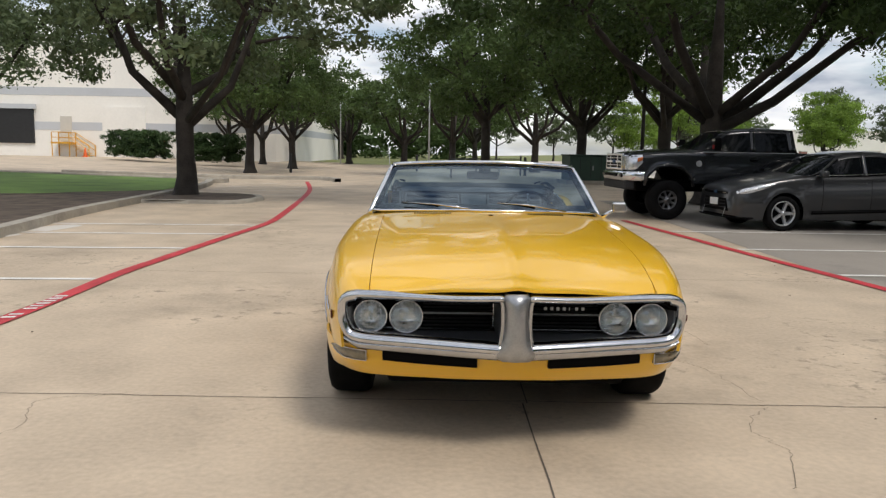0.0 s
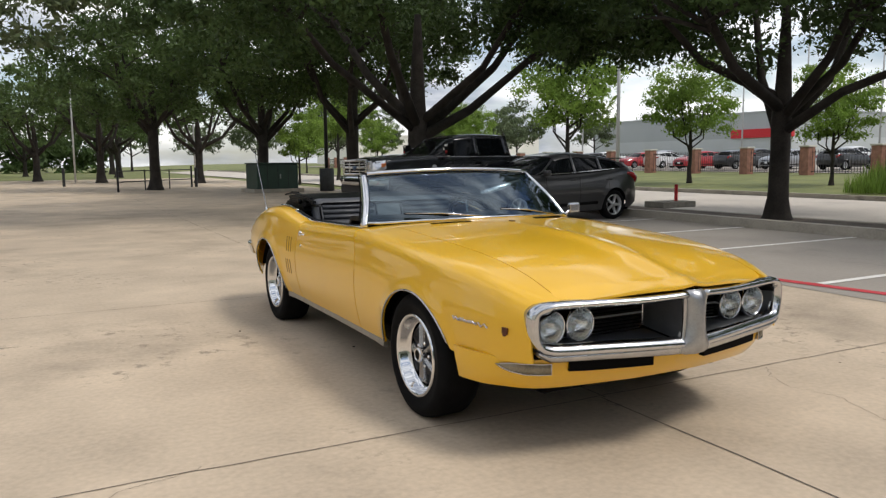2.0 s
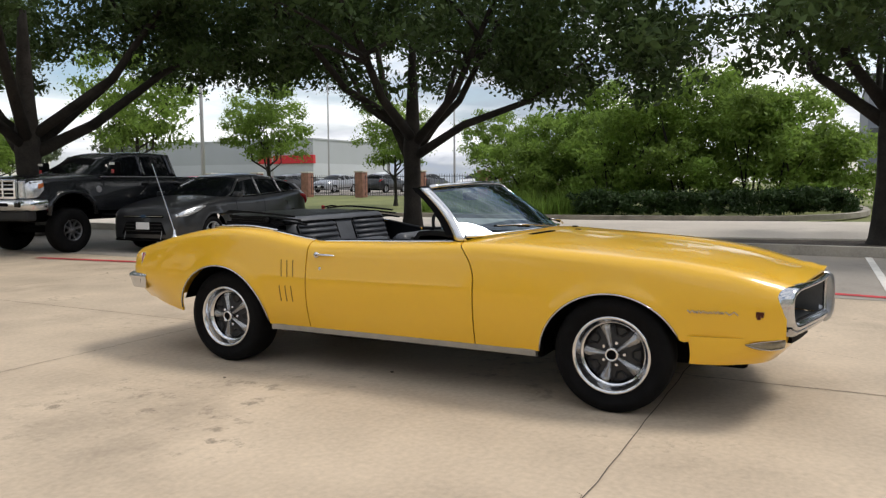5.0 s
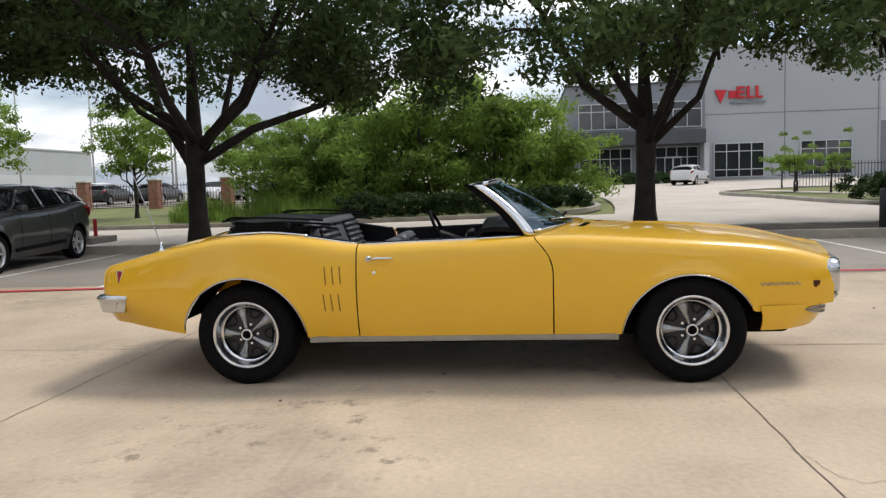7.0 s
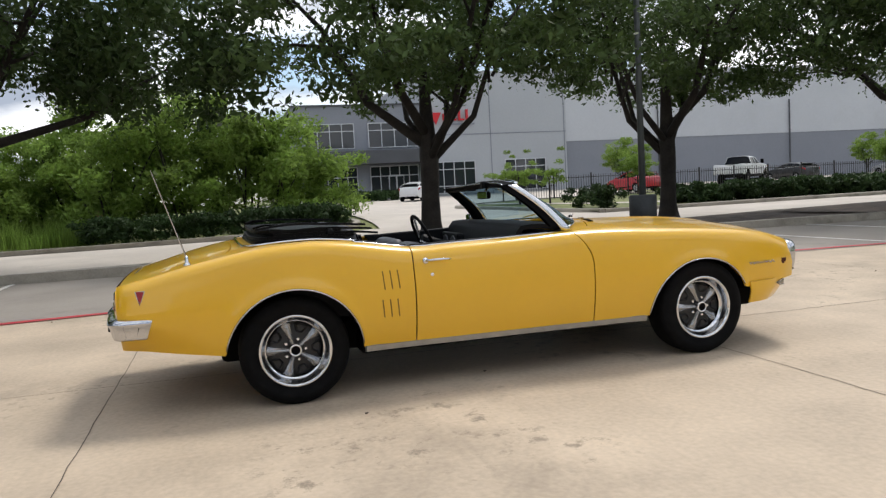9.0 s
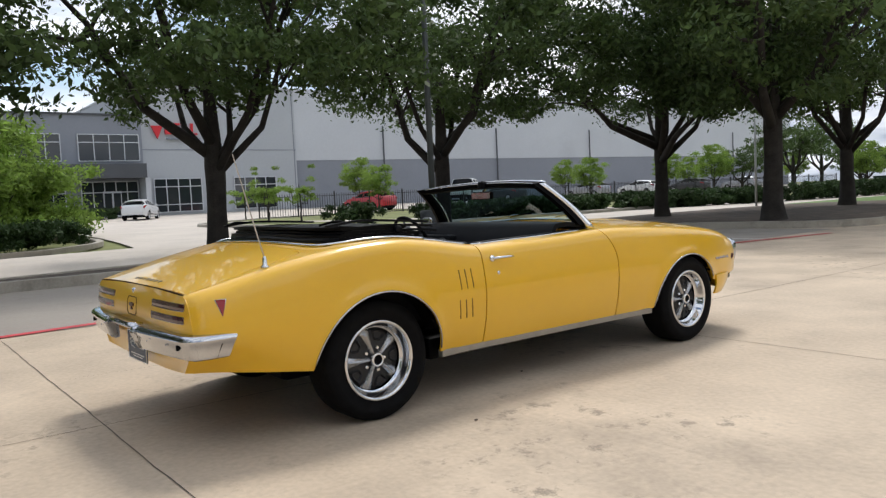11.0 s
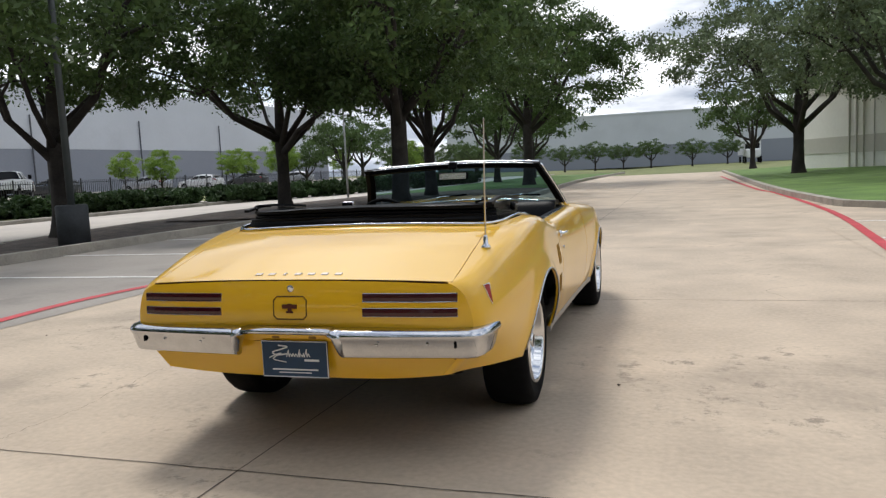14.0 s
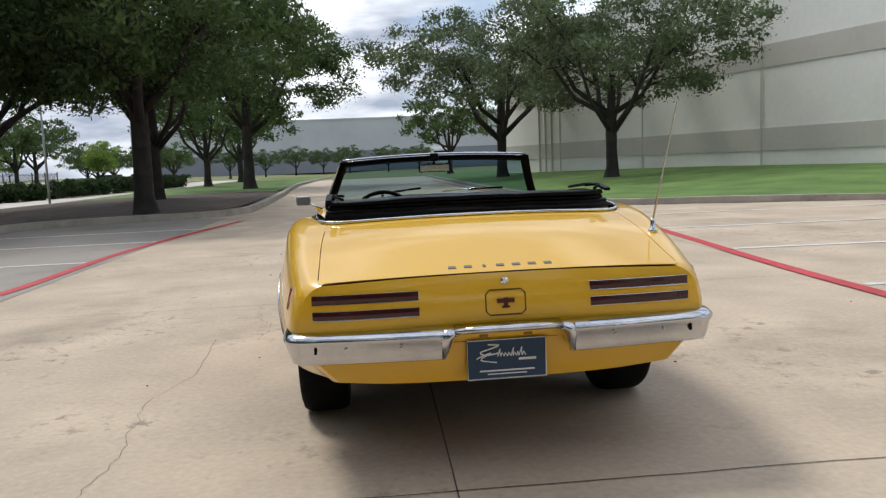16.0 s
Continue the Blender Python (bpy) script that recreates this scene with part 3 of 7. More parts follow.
# source trees stand at real places of their own
OAK1.matrix_basis = pose(13.5, -3.35, -0.10, 0, 0, 20)
OAK1.scale = (1.06, 1.06, 1.06)
OAK2.matrix_basis = pose(13.25, 7.88, -0.20, 0, 0, 200)
OAK2.scale = (1.05, 1.05, 1.05)
OAK3.matrix_basis = pose(6.7, -16.3, 0.10, 0, 0, 0)
OAKW.matrix_basis = pose(6.9, 14.9, 0.12, 0, 0, 0)
OAKL.matrix_basis = pose(-6.9, -37.7, rise(-6.9, -37.7) + 0.1, 0, 0, 40)
OAKL.scale = (1.14, 1.14, 1.14)
OAKF.matrix_basis = pose(-3.5, 60, 0.1, 0, 0, 150)
YOUNG.matrix_basis = pose(29.5, 18.2, rise(29.5, 18.2), 0, 0, 0)
SMALL.matrix_basis = pose(38, -14.5, rise(38, -14.5), 0, 0, 0)
for src, x, y, a, s in ((OAK1, 13.9, -10.5, 130, 1.0), (OAK2, 12.0, -18.6, 75, 0.95), (OAK1, 8.9, -25.5, 250, 1.05), (OAK3, 7.6, -40, 80, 1.2),
                        (OAKF, 12.5, -52, 10, 1.0), (OAKF, 12.5, -66, 200, 1.05), (OAKL, -9.3, -25.3, 150, 0.97),
                        (OAKL, -6.7, 13.7, 60, 0.95), (OAK1, 8.3, 24.0, 310, 1.15), (OAK1, 6.2, 30.0, 170, 1.05),
                        (OAK3, 2.0, 34.5, 20, 1.0), (OAK1, -10.2, 34, 190, 0.95), (OAKF, -13.8, 52, 60, 0.85), (OAKF, 6.0, 46, 100, 1.0), 
                        (OAKF, -9, 66, 220, 1.0), (OAKF, 3, 72, 10, 1.1), (OAKF, -16, 74, 90, 1.1), (OAKF, -5, 86, 120, 0.8), (OAKF, 4, 96, 40, 1.2),
                        (OAKF, -14, 98, 190, 1.2), (OAKF, -26, 84, 80, 1.1), (OAKF, -10, 24.0 + 20, 20, 0.9),
                        (OAKL, -17, 20, 110, 0.95), (OAKF, 33, -68, 70, 0.85), (OAKF, 38, -84, 10, 0.95), (OAKF, -18, 58, 40, 1.0), (OAKF, 0.5, 52, 200, 1.05), (OAKF, -6.8, -66, 30, 0.9)):
    plant(src, x, y, a, s)
for x, y, a, s in ((24, 31, 40, 1.55), (27.5, 25, 140, 1.2), (12.6, 46, 90, 0.9), (17.5, 52, 20, 1.5), (24.5, 44, 90, 1.0), (30, 54, 200, 1.0), (26.5, 66, 20, 1.0), (33, 14, 250, 0.9), (25, 85, 10, 1.1), (44, -26, 60, 0.7), (31, 10.5, 200, 0.8), (36, -22.5, 100, 0.55), (44, -48, 30, 0.65), (40, -58, 80, 0.7), (46, -70, 10, 0.7), (40, -82, 200, 0.75),
                   (34, -40, 10, 0.6), (30, -50, 190, 0.75), (22, -58, 10, 0.7)):
    plant(YOUNG, x, y, a, s)
FARY = tree("far light-green tree beyond the car park", 22, 5.6, 2.2, 1.5, 1.5, 0.085, 84, 36, 0.17, LEAFG, 5)
FARY.matrix_basis = pose(40, 122, rise(40, 122), 0, 0, 10)
FARY.scale = (2.0, 2.0, 2.0)
for x, y, a, k in ((52, 126, 70, 1.8), (64, 120, 150, 2.1), (30, 130, 210, 2.0), (77, 124, 40, 1.9), (90, 112, 80, 2.0), (20, 134, 10, 1.9), (70, 136, 300, 2.2), (46, 140, 33, 2.2), (10, 140, 99, 2.1), (84, 130, 10, 2.3)):
    plant(FARY, x, y, a, k)
for x, y, a, k in ((26, -66, 30, 0.5), (22, -80, 60, 0.55), (28, -92, 90, 0.6), (20, -102, 200, 0.6), (12, -112, 30, 0.55), (4, -116, 70, 0.55), (-2, -112, 20, 0.5), (-7, -116, 140, 0.5), (30, -54, 190, 0.5), (23, -60, 10, 0.45), (27, -76, 80, 0.5), (16, -108, 0, 0.5), (8, -114, 60, 0.5), (24, -88, 10, 0.5)):
    plant(OAKF, x, y, a, k * 0.95)
for x, y, a in ((31.6, -13.0, 40), (30.0, -14.0, 10), (32.5, -13.4, 200)):
    plant(SMALL, x, y, a, 1.0)


# ---- woods that close the view beyond the yard ----
rs = random.Random(61)
spots = []
for _ in range(420):
    x = rs.uniform(-75, 6)
    y = 128 + 0.12 * x + rs.uniform(-7, 7)
    spots.append((x, y, rise(x, y) + 8.5 * rs.random() ** 0.8 * (0.75 + 0.25 * math.sin(x * 0.35)), rs.uniform(1.4, 2.4)))
vs, fs = leaves(61, spots, 40, 0.62, 1.2)
tagged(raw("woods", vs, fs, LEAFD), "dense dark green woods beyond the loading yard", "woods", "", "stuff")


# ---- shrubs and hedges ----
def shrub(name, label, category, seed, spots, per, leaf, material):
    vs, fs = leaves(seed, spots, per, leaf, 1.0)
    if category != "shrub":
        return tagged(raw(name, vs, fs, material), label, category)
    root = thing(name, label, category)
    raw("foliage", vs, fs, material, root)
    rs = random.Random(seed)
    cx, cy = sum(q[0] for q in spots) / len(spots), sum(q[1] for q in spots) / len(spots)
    for q in rs.sample(spots, 7):
        bm = bmesh.new()
        b = Vector((cx + rs.uniform(-0.4, 0.4), cy + rs.uniform(-0.4, 0.4), rise(cx, cy) - 0.1))
        e = Vector(q[:3])
        tube(bm, [b, b.lerp(e, 0.5) + Vector((0, 0, 0.2)), e], [0.05, 0.035, 0.015], 6)
        part("stem", bm, BARK, root, smooth=True)
    return root


def thicket():
    rs = random.Random(4)
    for k in range(5, 15):
        y = 17.5 - k * 1.4
        x = 29 + rs.uniform(-1.5, 2.5)
        h = rs.uniform(4.0, 5.6) * (0.6 if k == 5 else 0.8 if k == 6 else 1) * (0.62 if k == 14 else 1)
        spots = [(x + rs.gauss(0, 1.0), y + rs.gauss(0, 1.0), rise(x, y) + 0.3 + h * rs.random() ** 0.8, rs.uniform(0.5, 0.95)) for _ in range(62)]
        shrub("shrub", "tall unclipped bright green shrub in a thicket", "shrub", 100 + k, spots, 125, 0.125, LEAFB)
    for k in range(46):
        y = rs.uniform(6.4, 14.5)
        x = 24.2 + rs.uniform(0, 3.6) + 0.12 * (y - 6)
        h = rs.uniform(0.5, 1.15) * (1.25 if x > 26 else 0.85)
        vs, fs = [], []
        for _ in range(110):
            a, r = rs.uniform(0, math.tau), 0.55 * rs.random() ** 0.6
            bx, by = x + math.cos(a) * r, y + math.sin(a) * r
            z, hh, w = rise(bx, by) - 0.03, h * rs.uniform(0.5, 1.1), rs.uniform(0.010, 0.022)
            lx, ly, t = rs.gauss(0, 0.16) * hh, rs.gauss(0, 0.16) * hh, rs.uniform(0, math.pi)
            cx, cy = math.cos(t) * w, math.sin(t) * w
            n = len(vs)
            vs += [(bx - cx, by - cy, z), (bx + cx, by + cy, z), (bx + lx * 0.4 + cx * 0.7, by + ly * 0.4 + cy * 0.7, z + hh * 0.6), (bx + lx * 0.4 - cx * 0.7, by + ly * 0.4 - cy * 0.7, z + hh * 0.6), (bx + lx, by + ly, z + hh)]
            fs += [(n, n + 1, n + 2, n + 3), (n + 3, n + 2, n + 4)]
        tagged(raw("tall_grass", vs, fs, LEAFB), "clump of tall wild green grass", "plant")


def hedge(x0, y0, x1, y1, w, h, seed, label="clipped dark green hedge", lift=0.0):
    rs = random.Random(seed)
    d = math.hypot(x1 - x0, y1 - y0)
    n = max(2, int(d / 0.34))
    spots = []
    for i in range(n):
        t = (i + 0.5) / n
        for _ in range(max(3, int(4 * w * h / 0.5))):
            x, y = x0 + (x1 - x0) * t + rs.uniform(-w, w) / 2, y0 + (y1 - y0) * t + rs.uniform(-w, w) / 2
            spots.append((x, y, rise(x, y) + lift + h * rs.uniform(0.12, 0.86), 0.3))
    per = min(84, max(22, 24000 // len(spots)))
    return shrub("hedge", label, "hedge", seed, spots, per, 0.09 if d < 8 else 0.13, LEAFC)


thicket()
hedge(24.6, 6.6, 24.2, 1.5, 1.1, 0.95, 51)
hedge(24.2, 1.3, 25.6, -2.6, 1.1, 1.0, 52)
hedge(24.0, -12.5, 22.8, -13.6, 1.3, 1.0, 53, "rounded dark green shrub on the verge", 0.1)
hedge(23.0, -16.6, 22.5, -27.5, 1.3, 0.95, 54)
hedge(22.3, -28.5, 19, -39, 1.3, 1.0, 55)
hedge(18.7, -40.5, 16.5, -60, 1.4, 1.1, 56)
hedge(-24.0, 50.4, -19.4, 46.8, 1.8, 2.3, 57, "rounded dark green shrub by the dock", 0.1)
hedge(-16.4, 44.2, -13.7, 44.0, 1.7, 2.2, 58, "rounded dark green shrub by the dock", 0.1)
hedge(57.5, -3, 57.5, -12, 1.6, 0.9, 59)


# ---- buildings ----
def wall_box(name, parent, x0, x1, y0, y1, z0, z1, material):
    return part(name, one_box(x0, x1, y0, y1, z0, z1), material, parent)


def window_grid(parent, x, y0, y1, z0, z1, cols, rows):
    """A dark glazed window on a wall that faces -x, with pale mullions."""
    w = part("window", one_box(x - 0.05, x + 0.1, y1, y0, z0, z1), WINDOW, parent)
    for i in range(cols + 1):
        y = y0 + (y1 - y0) * i / cols
        part("mullion", one_box(x - 0.12, x - 0.02, y - 0.035, y + 0.035, z0, z1), FRAMEW, w)
    for t in ((0, 0.22, 0.76, 1) if rows == 3 else (0, 0.7, 1)):
        z = z0 + (z1 - z0) * t
        part("rail", one_box(x - 0.115, x - 0.025, y1, y0, z - 0.035, z + 0.035), FRAMEW, w)
    return w


def office():
    b = thing("office_building", "grey panelled office block with dark glazing and a red sign", "building")
    z = rise(62, 0)
    wall_box("wall", b, 62, 95, -30.2, -15.9, z - 0.5, z + 11.2, WALLM)
    wall_box("parapet", b, 61.9, 95.1, -30.3, -15.85, z + 11.2, z + 11.35, WALLG)
    wall_box("entrance_wing", b, 61.8, 90, -15.9, -4.3, z - 0.5, z + 8.35, WALLD)
    wall_box("coping", b, 61.65, 90.1, -15.88, -4.2, z + 8.35, z + 8.5, CANOPY)
    for y in (-22.5, -30.0):
        wall_box("panel_joint", b, 61.97, 62.3, y - 0.04, y + 0.04, z, z + 11.2, WALLD)
    wall_box("panel_joint", b, 61.97, 62.3, -30.2, -15.9, z + 5.55, z + 5.62, WALLD)
    wall_box("canopy", b, 59.6, 61.9, -15.5, -4.4, z + 3.15, z + 4.3, CANOPY)
    wall_box("pier", b, 60.0, 61.9, -15.85, -15.45, z - 0.2, z + 3.15, WALLG)
    window_grid(b, 61.78, -5.3, -9.6, z + 4.65, z + 6.8, 4, 2)
    window_grid(b, 61.78, -10.9, -15.6, z + 4.65, z + 6.8, 4, 2)
    window_grid(b, 61.78, -5.3, -9.7, z + 0.1, z + 2.95, 5, 2)
    window_grid(b, 61.78, -10.9, -15.3, z + 0.05, z + 2.95, 5, 2)
    d = part("door", one_box(61.55, 61.75, -13.9, -12.5, z + 0.05, z + 2.15), FRAMEW, b)
    for y in (-13.82, -13.12):
        part("pane", one_box(61.49, 61.57, y, y + 0.55, z + 0.2, z + 2.0), WINDOW, d)
    window_grid(b, 61.98, -16.7, -20.8, z + 0.25, z + 3.1, 4, 3)
    window_grid(b, 61.98, -23.8, -27.9, z + 0.25, z + 3.1, 4, 3)
    sign = part("sign", one_box(61.8, 62.0, -18.5, -17.9, z + 6.9, z + 7.5), SIGNR, b, "red sign of raised block shapes")
    bm = bmesh.new()
    v = [bm.verts.new(p) for p in ((61.7, -16.7, z + 7.6), (61.7, -17.7, z + 7.6), (61.7, -17.2, z + 6.5), (61.9, -16.7, z + 7.6), (61.9, -17.7, z + 7.6), (61.9, -17.2, z + 6.5))]
    for q in ((0, 1, 2), (5, 4, 3), (0, 3, 4, 1), (1, 4, 5, 2), (2, 5, 3, 0)):
        bm.faces.new([v[i] for i in q])
    part("emblem", bm, SIGNR, sign)
    y = -18.55
    for w, bars in ((0.62, (0, 0.42, 0.84)), (0.56, (0,)), (0.56, (0,))):
        # letter-like blocks: an upright with crossbars
        bm = bmesh.new()
        box(bm, 61.7, 61.95, y - 0.2, y, z + 6.85, z + 7.85)
        for h in bars:
            box(bm, 61.7, 61.95, y - w, y - 0.19, z + 6.85 + h, z + 7.01 + h)
        part("letter_block", bm, SIGNR, sign)
        y -= w + 0.18
    part("letter_block", one_box(61.75, 61.95, -20.9, -18.0, z + 6.45, z + 6.6), WALLD, sign)
    # long two-tone warehouse behind
    b2 = thing("warehouse", "long two-tone grey warehouse with a dark lower band", "building")
    def slab(name, z0, z1, m, off):
        bm = bmesh.new()
        pts = [(62.3 - off, -30.2), (58.2 - off, -115), (100, -115), (100, -30.2)]
        lo = [bm.verts.new((x, y, z0)) for x, y in pts]
        hi = [bm.verts.new((x, y, z1)) for x, y in pts]
        for i in range(4):
            bm.faces.new((lo[i], lo[(i + 1) % 4], hi[(i + 1) % 4], hi[i]))
        bm.faces.new(hi)
        return part(name, bm, m, b2)
    slab("lower_wall", z - 0.5, z + 4.6, WALLD, 0.0)
    slab("upper_wall", z + 4.6, z + 11.4, WALLG, 0.05)
    for k in range(5):
        y = -40 - k * 15
        x = 62.2 - 4.1 * (-y - 30.2) / 84.8
        part("downpipe", one_box(x - 0.17, x - 0.05, y - 0.05, y + 0.05, z, z + 8.0), CANOPY, b2)


office()


def far_block(label, x0, x1, y0, y1, h, low, bands, base=0.0):
    b = thing("warehouse", label, "building")
    z = base
    for z1, m in bands:
        part("wall_band", one_box(x0, x1, y0, y1, z, z1), m, b)
        z = z1
    part("roof", one_box(x0 - 0.15, x1 + 0.15, y0 - 0.15, y1 + 0.15, z, z + 0.3), bands[-1][1], b)
    return b


far_block("distant grey warehouse closing the end of the drive", -60, 48, -190, -152, 9, 0, ((4.2, WALLD), (10.5, WALLG)))
FASCIA = far_block("low grey building with a red fascia beyond the car park", 120, 150, 92, 150, 9, 0, ((5.2, WALLG), (10.0, WALLM)), 0.5)
part("fascia", one_box(119.6, 120.4, 91.7, 106, 5.2, 6.9, 0.05), SIGNR, FASCIA, "red fascia")
far_block("long pale building beyond the far car park", 60, 110, 160, 190, 9, 0, ((7.0, WALLW),), 0.5)


def banded_wall():
    """The cream warehouse beside the lawn: a long wall with taupe bands, running off at an angle."""
    b = thing("warehouse", "cream concrete warehouse with taupe horizontal bands", "building")
    a = Vector((-8.2, -46.0))
    d = Vector((-0.317, 0.948))
    nrm = Vector((-d.y, d.x))
    def slab(name, s0, s1, z0, z1, m, off):
        p = [a + d * s0 - nrm * off, a + d * s1 - nrm * off, a + d * s1 + nrm * 20, a + d * s0 + nrm * 20]
        bm = bmesh.new()
        lo = [bm.verts.new((q.x, q.y, z0)) for q in p]
        hi = [bm.verts.new((q.x, q.y, z1)) for q in p]
        for i in range(4):
            bm.faces.new((lo[i], lo[(i + 1) % 4], hi[(i + 1) % 4], hi[i]))
        bm.faces.new(hi)
        return part(name, bm, m, b)
    z = 0.0
    for z1, m in ((1.1, WALLW), (2.0, WALLT), (4.4, WALLW), (5.3, WALLT), (8.6, WALLW)):
        slab("wall_band", 0, 62, z, z1, m, 0.03 if m is WALLT else 0.0)
        z = z1
    slab("roof", -0.2, 62.2, 8.6, 8.8, WALLW, 0.15)
    for s in (7.5, 15, 22.5, 30, 37.5):
        slab("panel_joint", s, s + 0.05, 0.0, 8.6, WALLT, 0.045)
    for s in (5.2, 5.9, 6.6):
        slab("downpipe", s, s + 0.05, 0.3, 8.4, WALLT, 0.09)
    return b


banded_wall()


def dock():
    b = thing("loading_dock_building", "white warehouse with grey bands, a dock door and steps", "building")
    y, z = 62.0, 0.3
    prev = z - 0.5
    for z1, m in ((2.6, WALLW), (3.3, WALLG), (5.6, WALLW), (6.3, WALLG), (10.5, WALLW)):
        part("wall_band", one_box(-75, -15.0, y - (0.02 if m is WALLG else 0), y + 40, prev, z1), m, b)
        prev = z1
    d = part("dock_door", one_box(-40, -36.2, y - 0.15, y + 0.1, z + 1.1, z + 4.2), BLACKM, b, "black open loading dock door")
    part("dock_seal", one_box(-40.3, -35.9, y - 0.3, y - 0.1, z + 4.1, z + 4.5), WALLG, d)
    part("door", one_box(-33.9, -32.9, y - 0.08, y + 0.1, z + 1.3, z + 3.5), WALLT, b)
    part("panel", one_box(-30.2, -26.4, y - 0.1, y + 0.1, z, z + 4.4), WALLW, b)
    yel = mat("yellow paint", (0.62, 0.33, 0.03), 0.5)
    st = part("landing", one_box(-34.2, -32.6, y - 1.3, y, z + 1.1, z + 1.25), yel, b, "yellow painted steel landing")
    for k in range(6):
        part("tread", one_box(-32.6 + 0.28 * k, -32.3 + 0.28 * k, y - 1.2, y - 0.1, z + 1.0 - 0.18 * k, z + 1.05 - 0.18 * k), yel, st)
    for yy in (y - 1.28, y - 0.08):
        bm = bmesh.new()
        tube(bm, [(-34.1, yy, z + 2.1), (-32.6, yy, z + 2.1), (-30.9, yy, z + 1.0)], 0.03, 6)
        tube(bm, [(-34.1, yy, z + 1.65), (-32.6, yy, z + 1.65), (-30.9, yy, z + 0.55)], 0.03, 6)
        part("handrail", bm, yel, st)
        for xx, h0, h1 in ((-34.1, 0.0, 2.1), (-32.6, 0.0, 2.1), (-30.9, 0.0, 1.0)):
            part("post", one_box(xx - 0.03, xx + 0.03, yy - 0.03, yy + 0.03, z + h0, z + h1), yel, st)
    part("hydrant_pipe", one_box(-26.6, -26.2, y - 0.3, y - 0.05, z + 1.0, z + 1.7), SIGNR, b)


dock()

# ---- the yellow convertible ----
YELLOW = mat("yellow car paint", (0.80, 0.455, 0.012), 0.30, vary=0.02, scale=2, fine=200, coat=0.8)
CHROME = mat("chrome", (0.72, 0.73, 0.75), 0.09, 1.0, vary=0.06, scale=14, fine=120)
WORN = mat("worn chrome", (0.50, 0.51, 0.53), 0.24, 1.0, vary=0.12, scale=18, fine=140)
SEATV = mat("grey-black seat vinyl", (0.062, 0.066, 0.076), 0.40, vary=0.2, scale=12, fine=220, bump=0.12, spec=0.4)
WORN2 = mat("dulled bumper chrome", (0.58, 0.59, 0.61), 0.13, 1.0, vary=0.10, scale=14, fine=120)
SILVER = mat("silver wheel paint", (0.38, 0.38, 0.385), 0.27, 0.85, vary=0.06, scale=30, fine=200)
GUN = mat("dark wheel paint", (0.030, 0.030, 0.032), 0.45, 0.3)
RUBBER = mat("tyre rubber", (0.006, 0.006, 0.0065), 0.75, vary=0.3, scale=20, fine=150, bump=0.15, spec=0.10)
VINYL = mat("black vinyl", (0.006, 0.0065, 0.008), 0.45, vary=0.2, scale=12, fine=220, bump=0.12, spec=0.12)
CLOTH = mat("black top canvas", (0.0028, 0.0028, 0.0034), 0.38, vary=0.3, scale=10, fine=160, bump=0.3, spec=0.12)
BLACK = mat("satin black", (0.003, 0.003, 0.0035), 0.6, spec=0.06)
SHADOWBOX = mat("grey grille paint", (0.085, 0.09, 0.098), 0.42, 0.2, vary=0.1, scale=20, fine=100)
LAMPRED = mat("dark red lens", (0.045, 0.004, 0.006), 0.18, coat=0.4)
MARKRED = mat("red lens", (0.30, 0.012, 0.015), 0.2, coat=0.4)
AMBER = mat("clouded amber lens", (0.24, 0.205, 0.14), 0.25, vary=0.2, scale=30, fine=120, coat=0.3)
LENS = mat("lamp reflector", (0.80, 0.81, 0.80), 0.16, 1.0, vary=0.10, scale=20, fine=140, bump=0.30)
PLATEB = mat("dark blue plate", (0.012, 0.045, 0.10), 0.35, vary=0.1, scale=20, fine=100)
WHITE = mat("white enamel", (0.75, 0.76, 0.77), 0.4)


def pane_mat(name, tint, gloss=0.02):
    m = MATS[name] = bpy.data.materials.new(name)
    m.use_nodes = True
    n, l = m.node_tree.nodes, m.node_tree.links
    n.remove(n["Principled BSDF"])
    tr, gl, mx, fr = n.new("ShaderNodeBsdfTransparent"), n.new("ShaderNodeBsdfGlossy"), n.new("ShaderNodeMixShader"), n.new("ShaderNodeLayerWeight")
    tr.inputs[0].default_value, gl.inputs["Roughness"].default_value, fr.inputs[0].default_value = (*tint, 1), gloss, 0.5
    # The gloss colour is blued to stand in for reflected sky.
    gl.inputs["Color"].default_value = (0.72, 0.86, 1.0, 1)
    pw, ma = n.new("ShaderNodeMath"), n.new("ShaderNodeMath")
    pw.operation, ma.operation = "POWER", "MULTIPLY_ADD"
    pw.inputs[1].default_value, ma.inputs[1].default_value, ma.inputs[2].default_value = 4.0, 0.45, 0.11
    l.new(fr.outputs["Facing"], pw.inputs[0])
    l.new(pw.outputs[0], ma.inputs[0])
    l.new(ma.outputs[0], mx.inputs[0])
    l.new(tr.outputs[0], mx.inputs[1])
    l.new(gl.outputs[0], mx.inputs[2])
    l.new(mx.outputs[0], n["Material Output"].inputs["Surface"])
    return m


LAMPGLASS = pane_mat("fluted clear lens", (0.93, 0.94, 0.94), 0.05)
SCREEN = pane_mat("tinted windscreen", (0.38, 0.52, 0.58))
PRIV = pane_mat("dark car glass", (0.05, 0.055, 0.06))


def grid(fn, nu, nv):
    """A bmesh sheet from fn(u, v) with u, v from 0 to 1."""
    bm = bmesh.new()
    v = [[bm.verts.new(fn(i / nu, j / nv)) for j in range(nv + 1)] for i in range(nu + 1)]
    for i in range(nu):
        for j in range(nv):
            bm.faces.new((v[i][j], v[i + 1][j], v[i + 1][j + 1], v[i][j + 1]))
    return bm


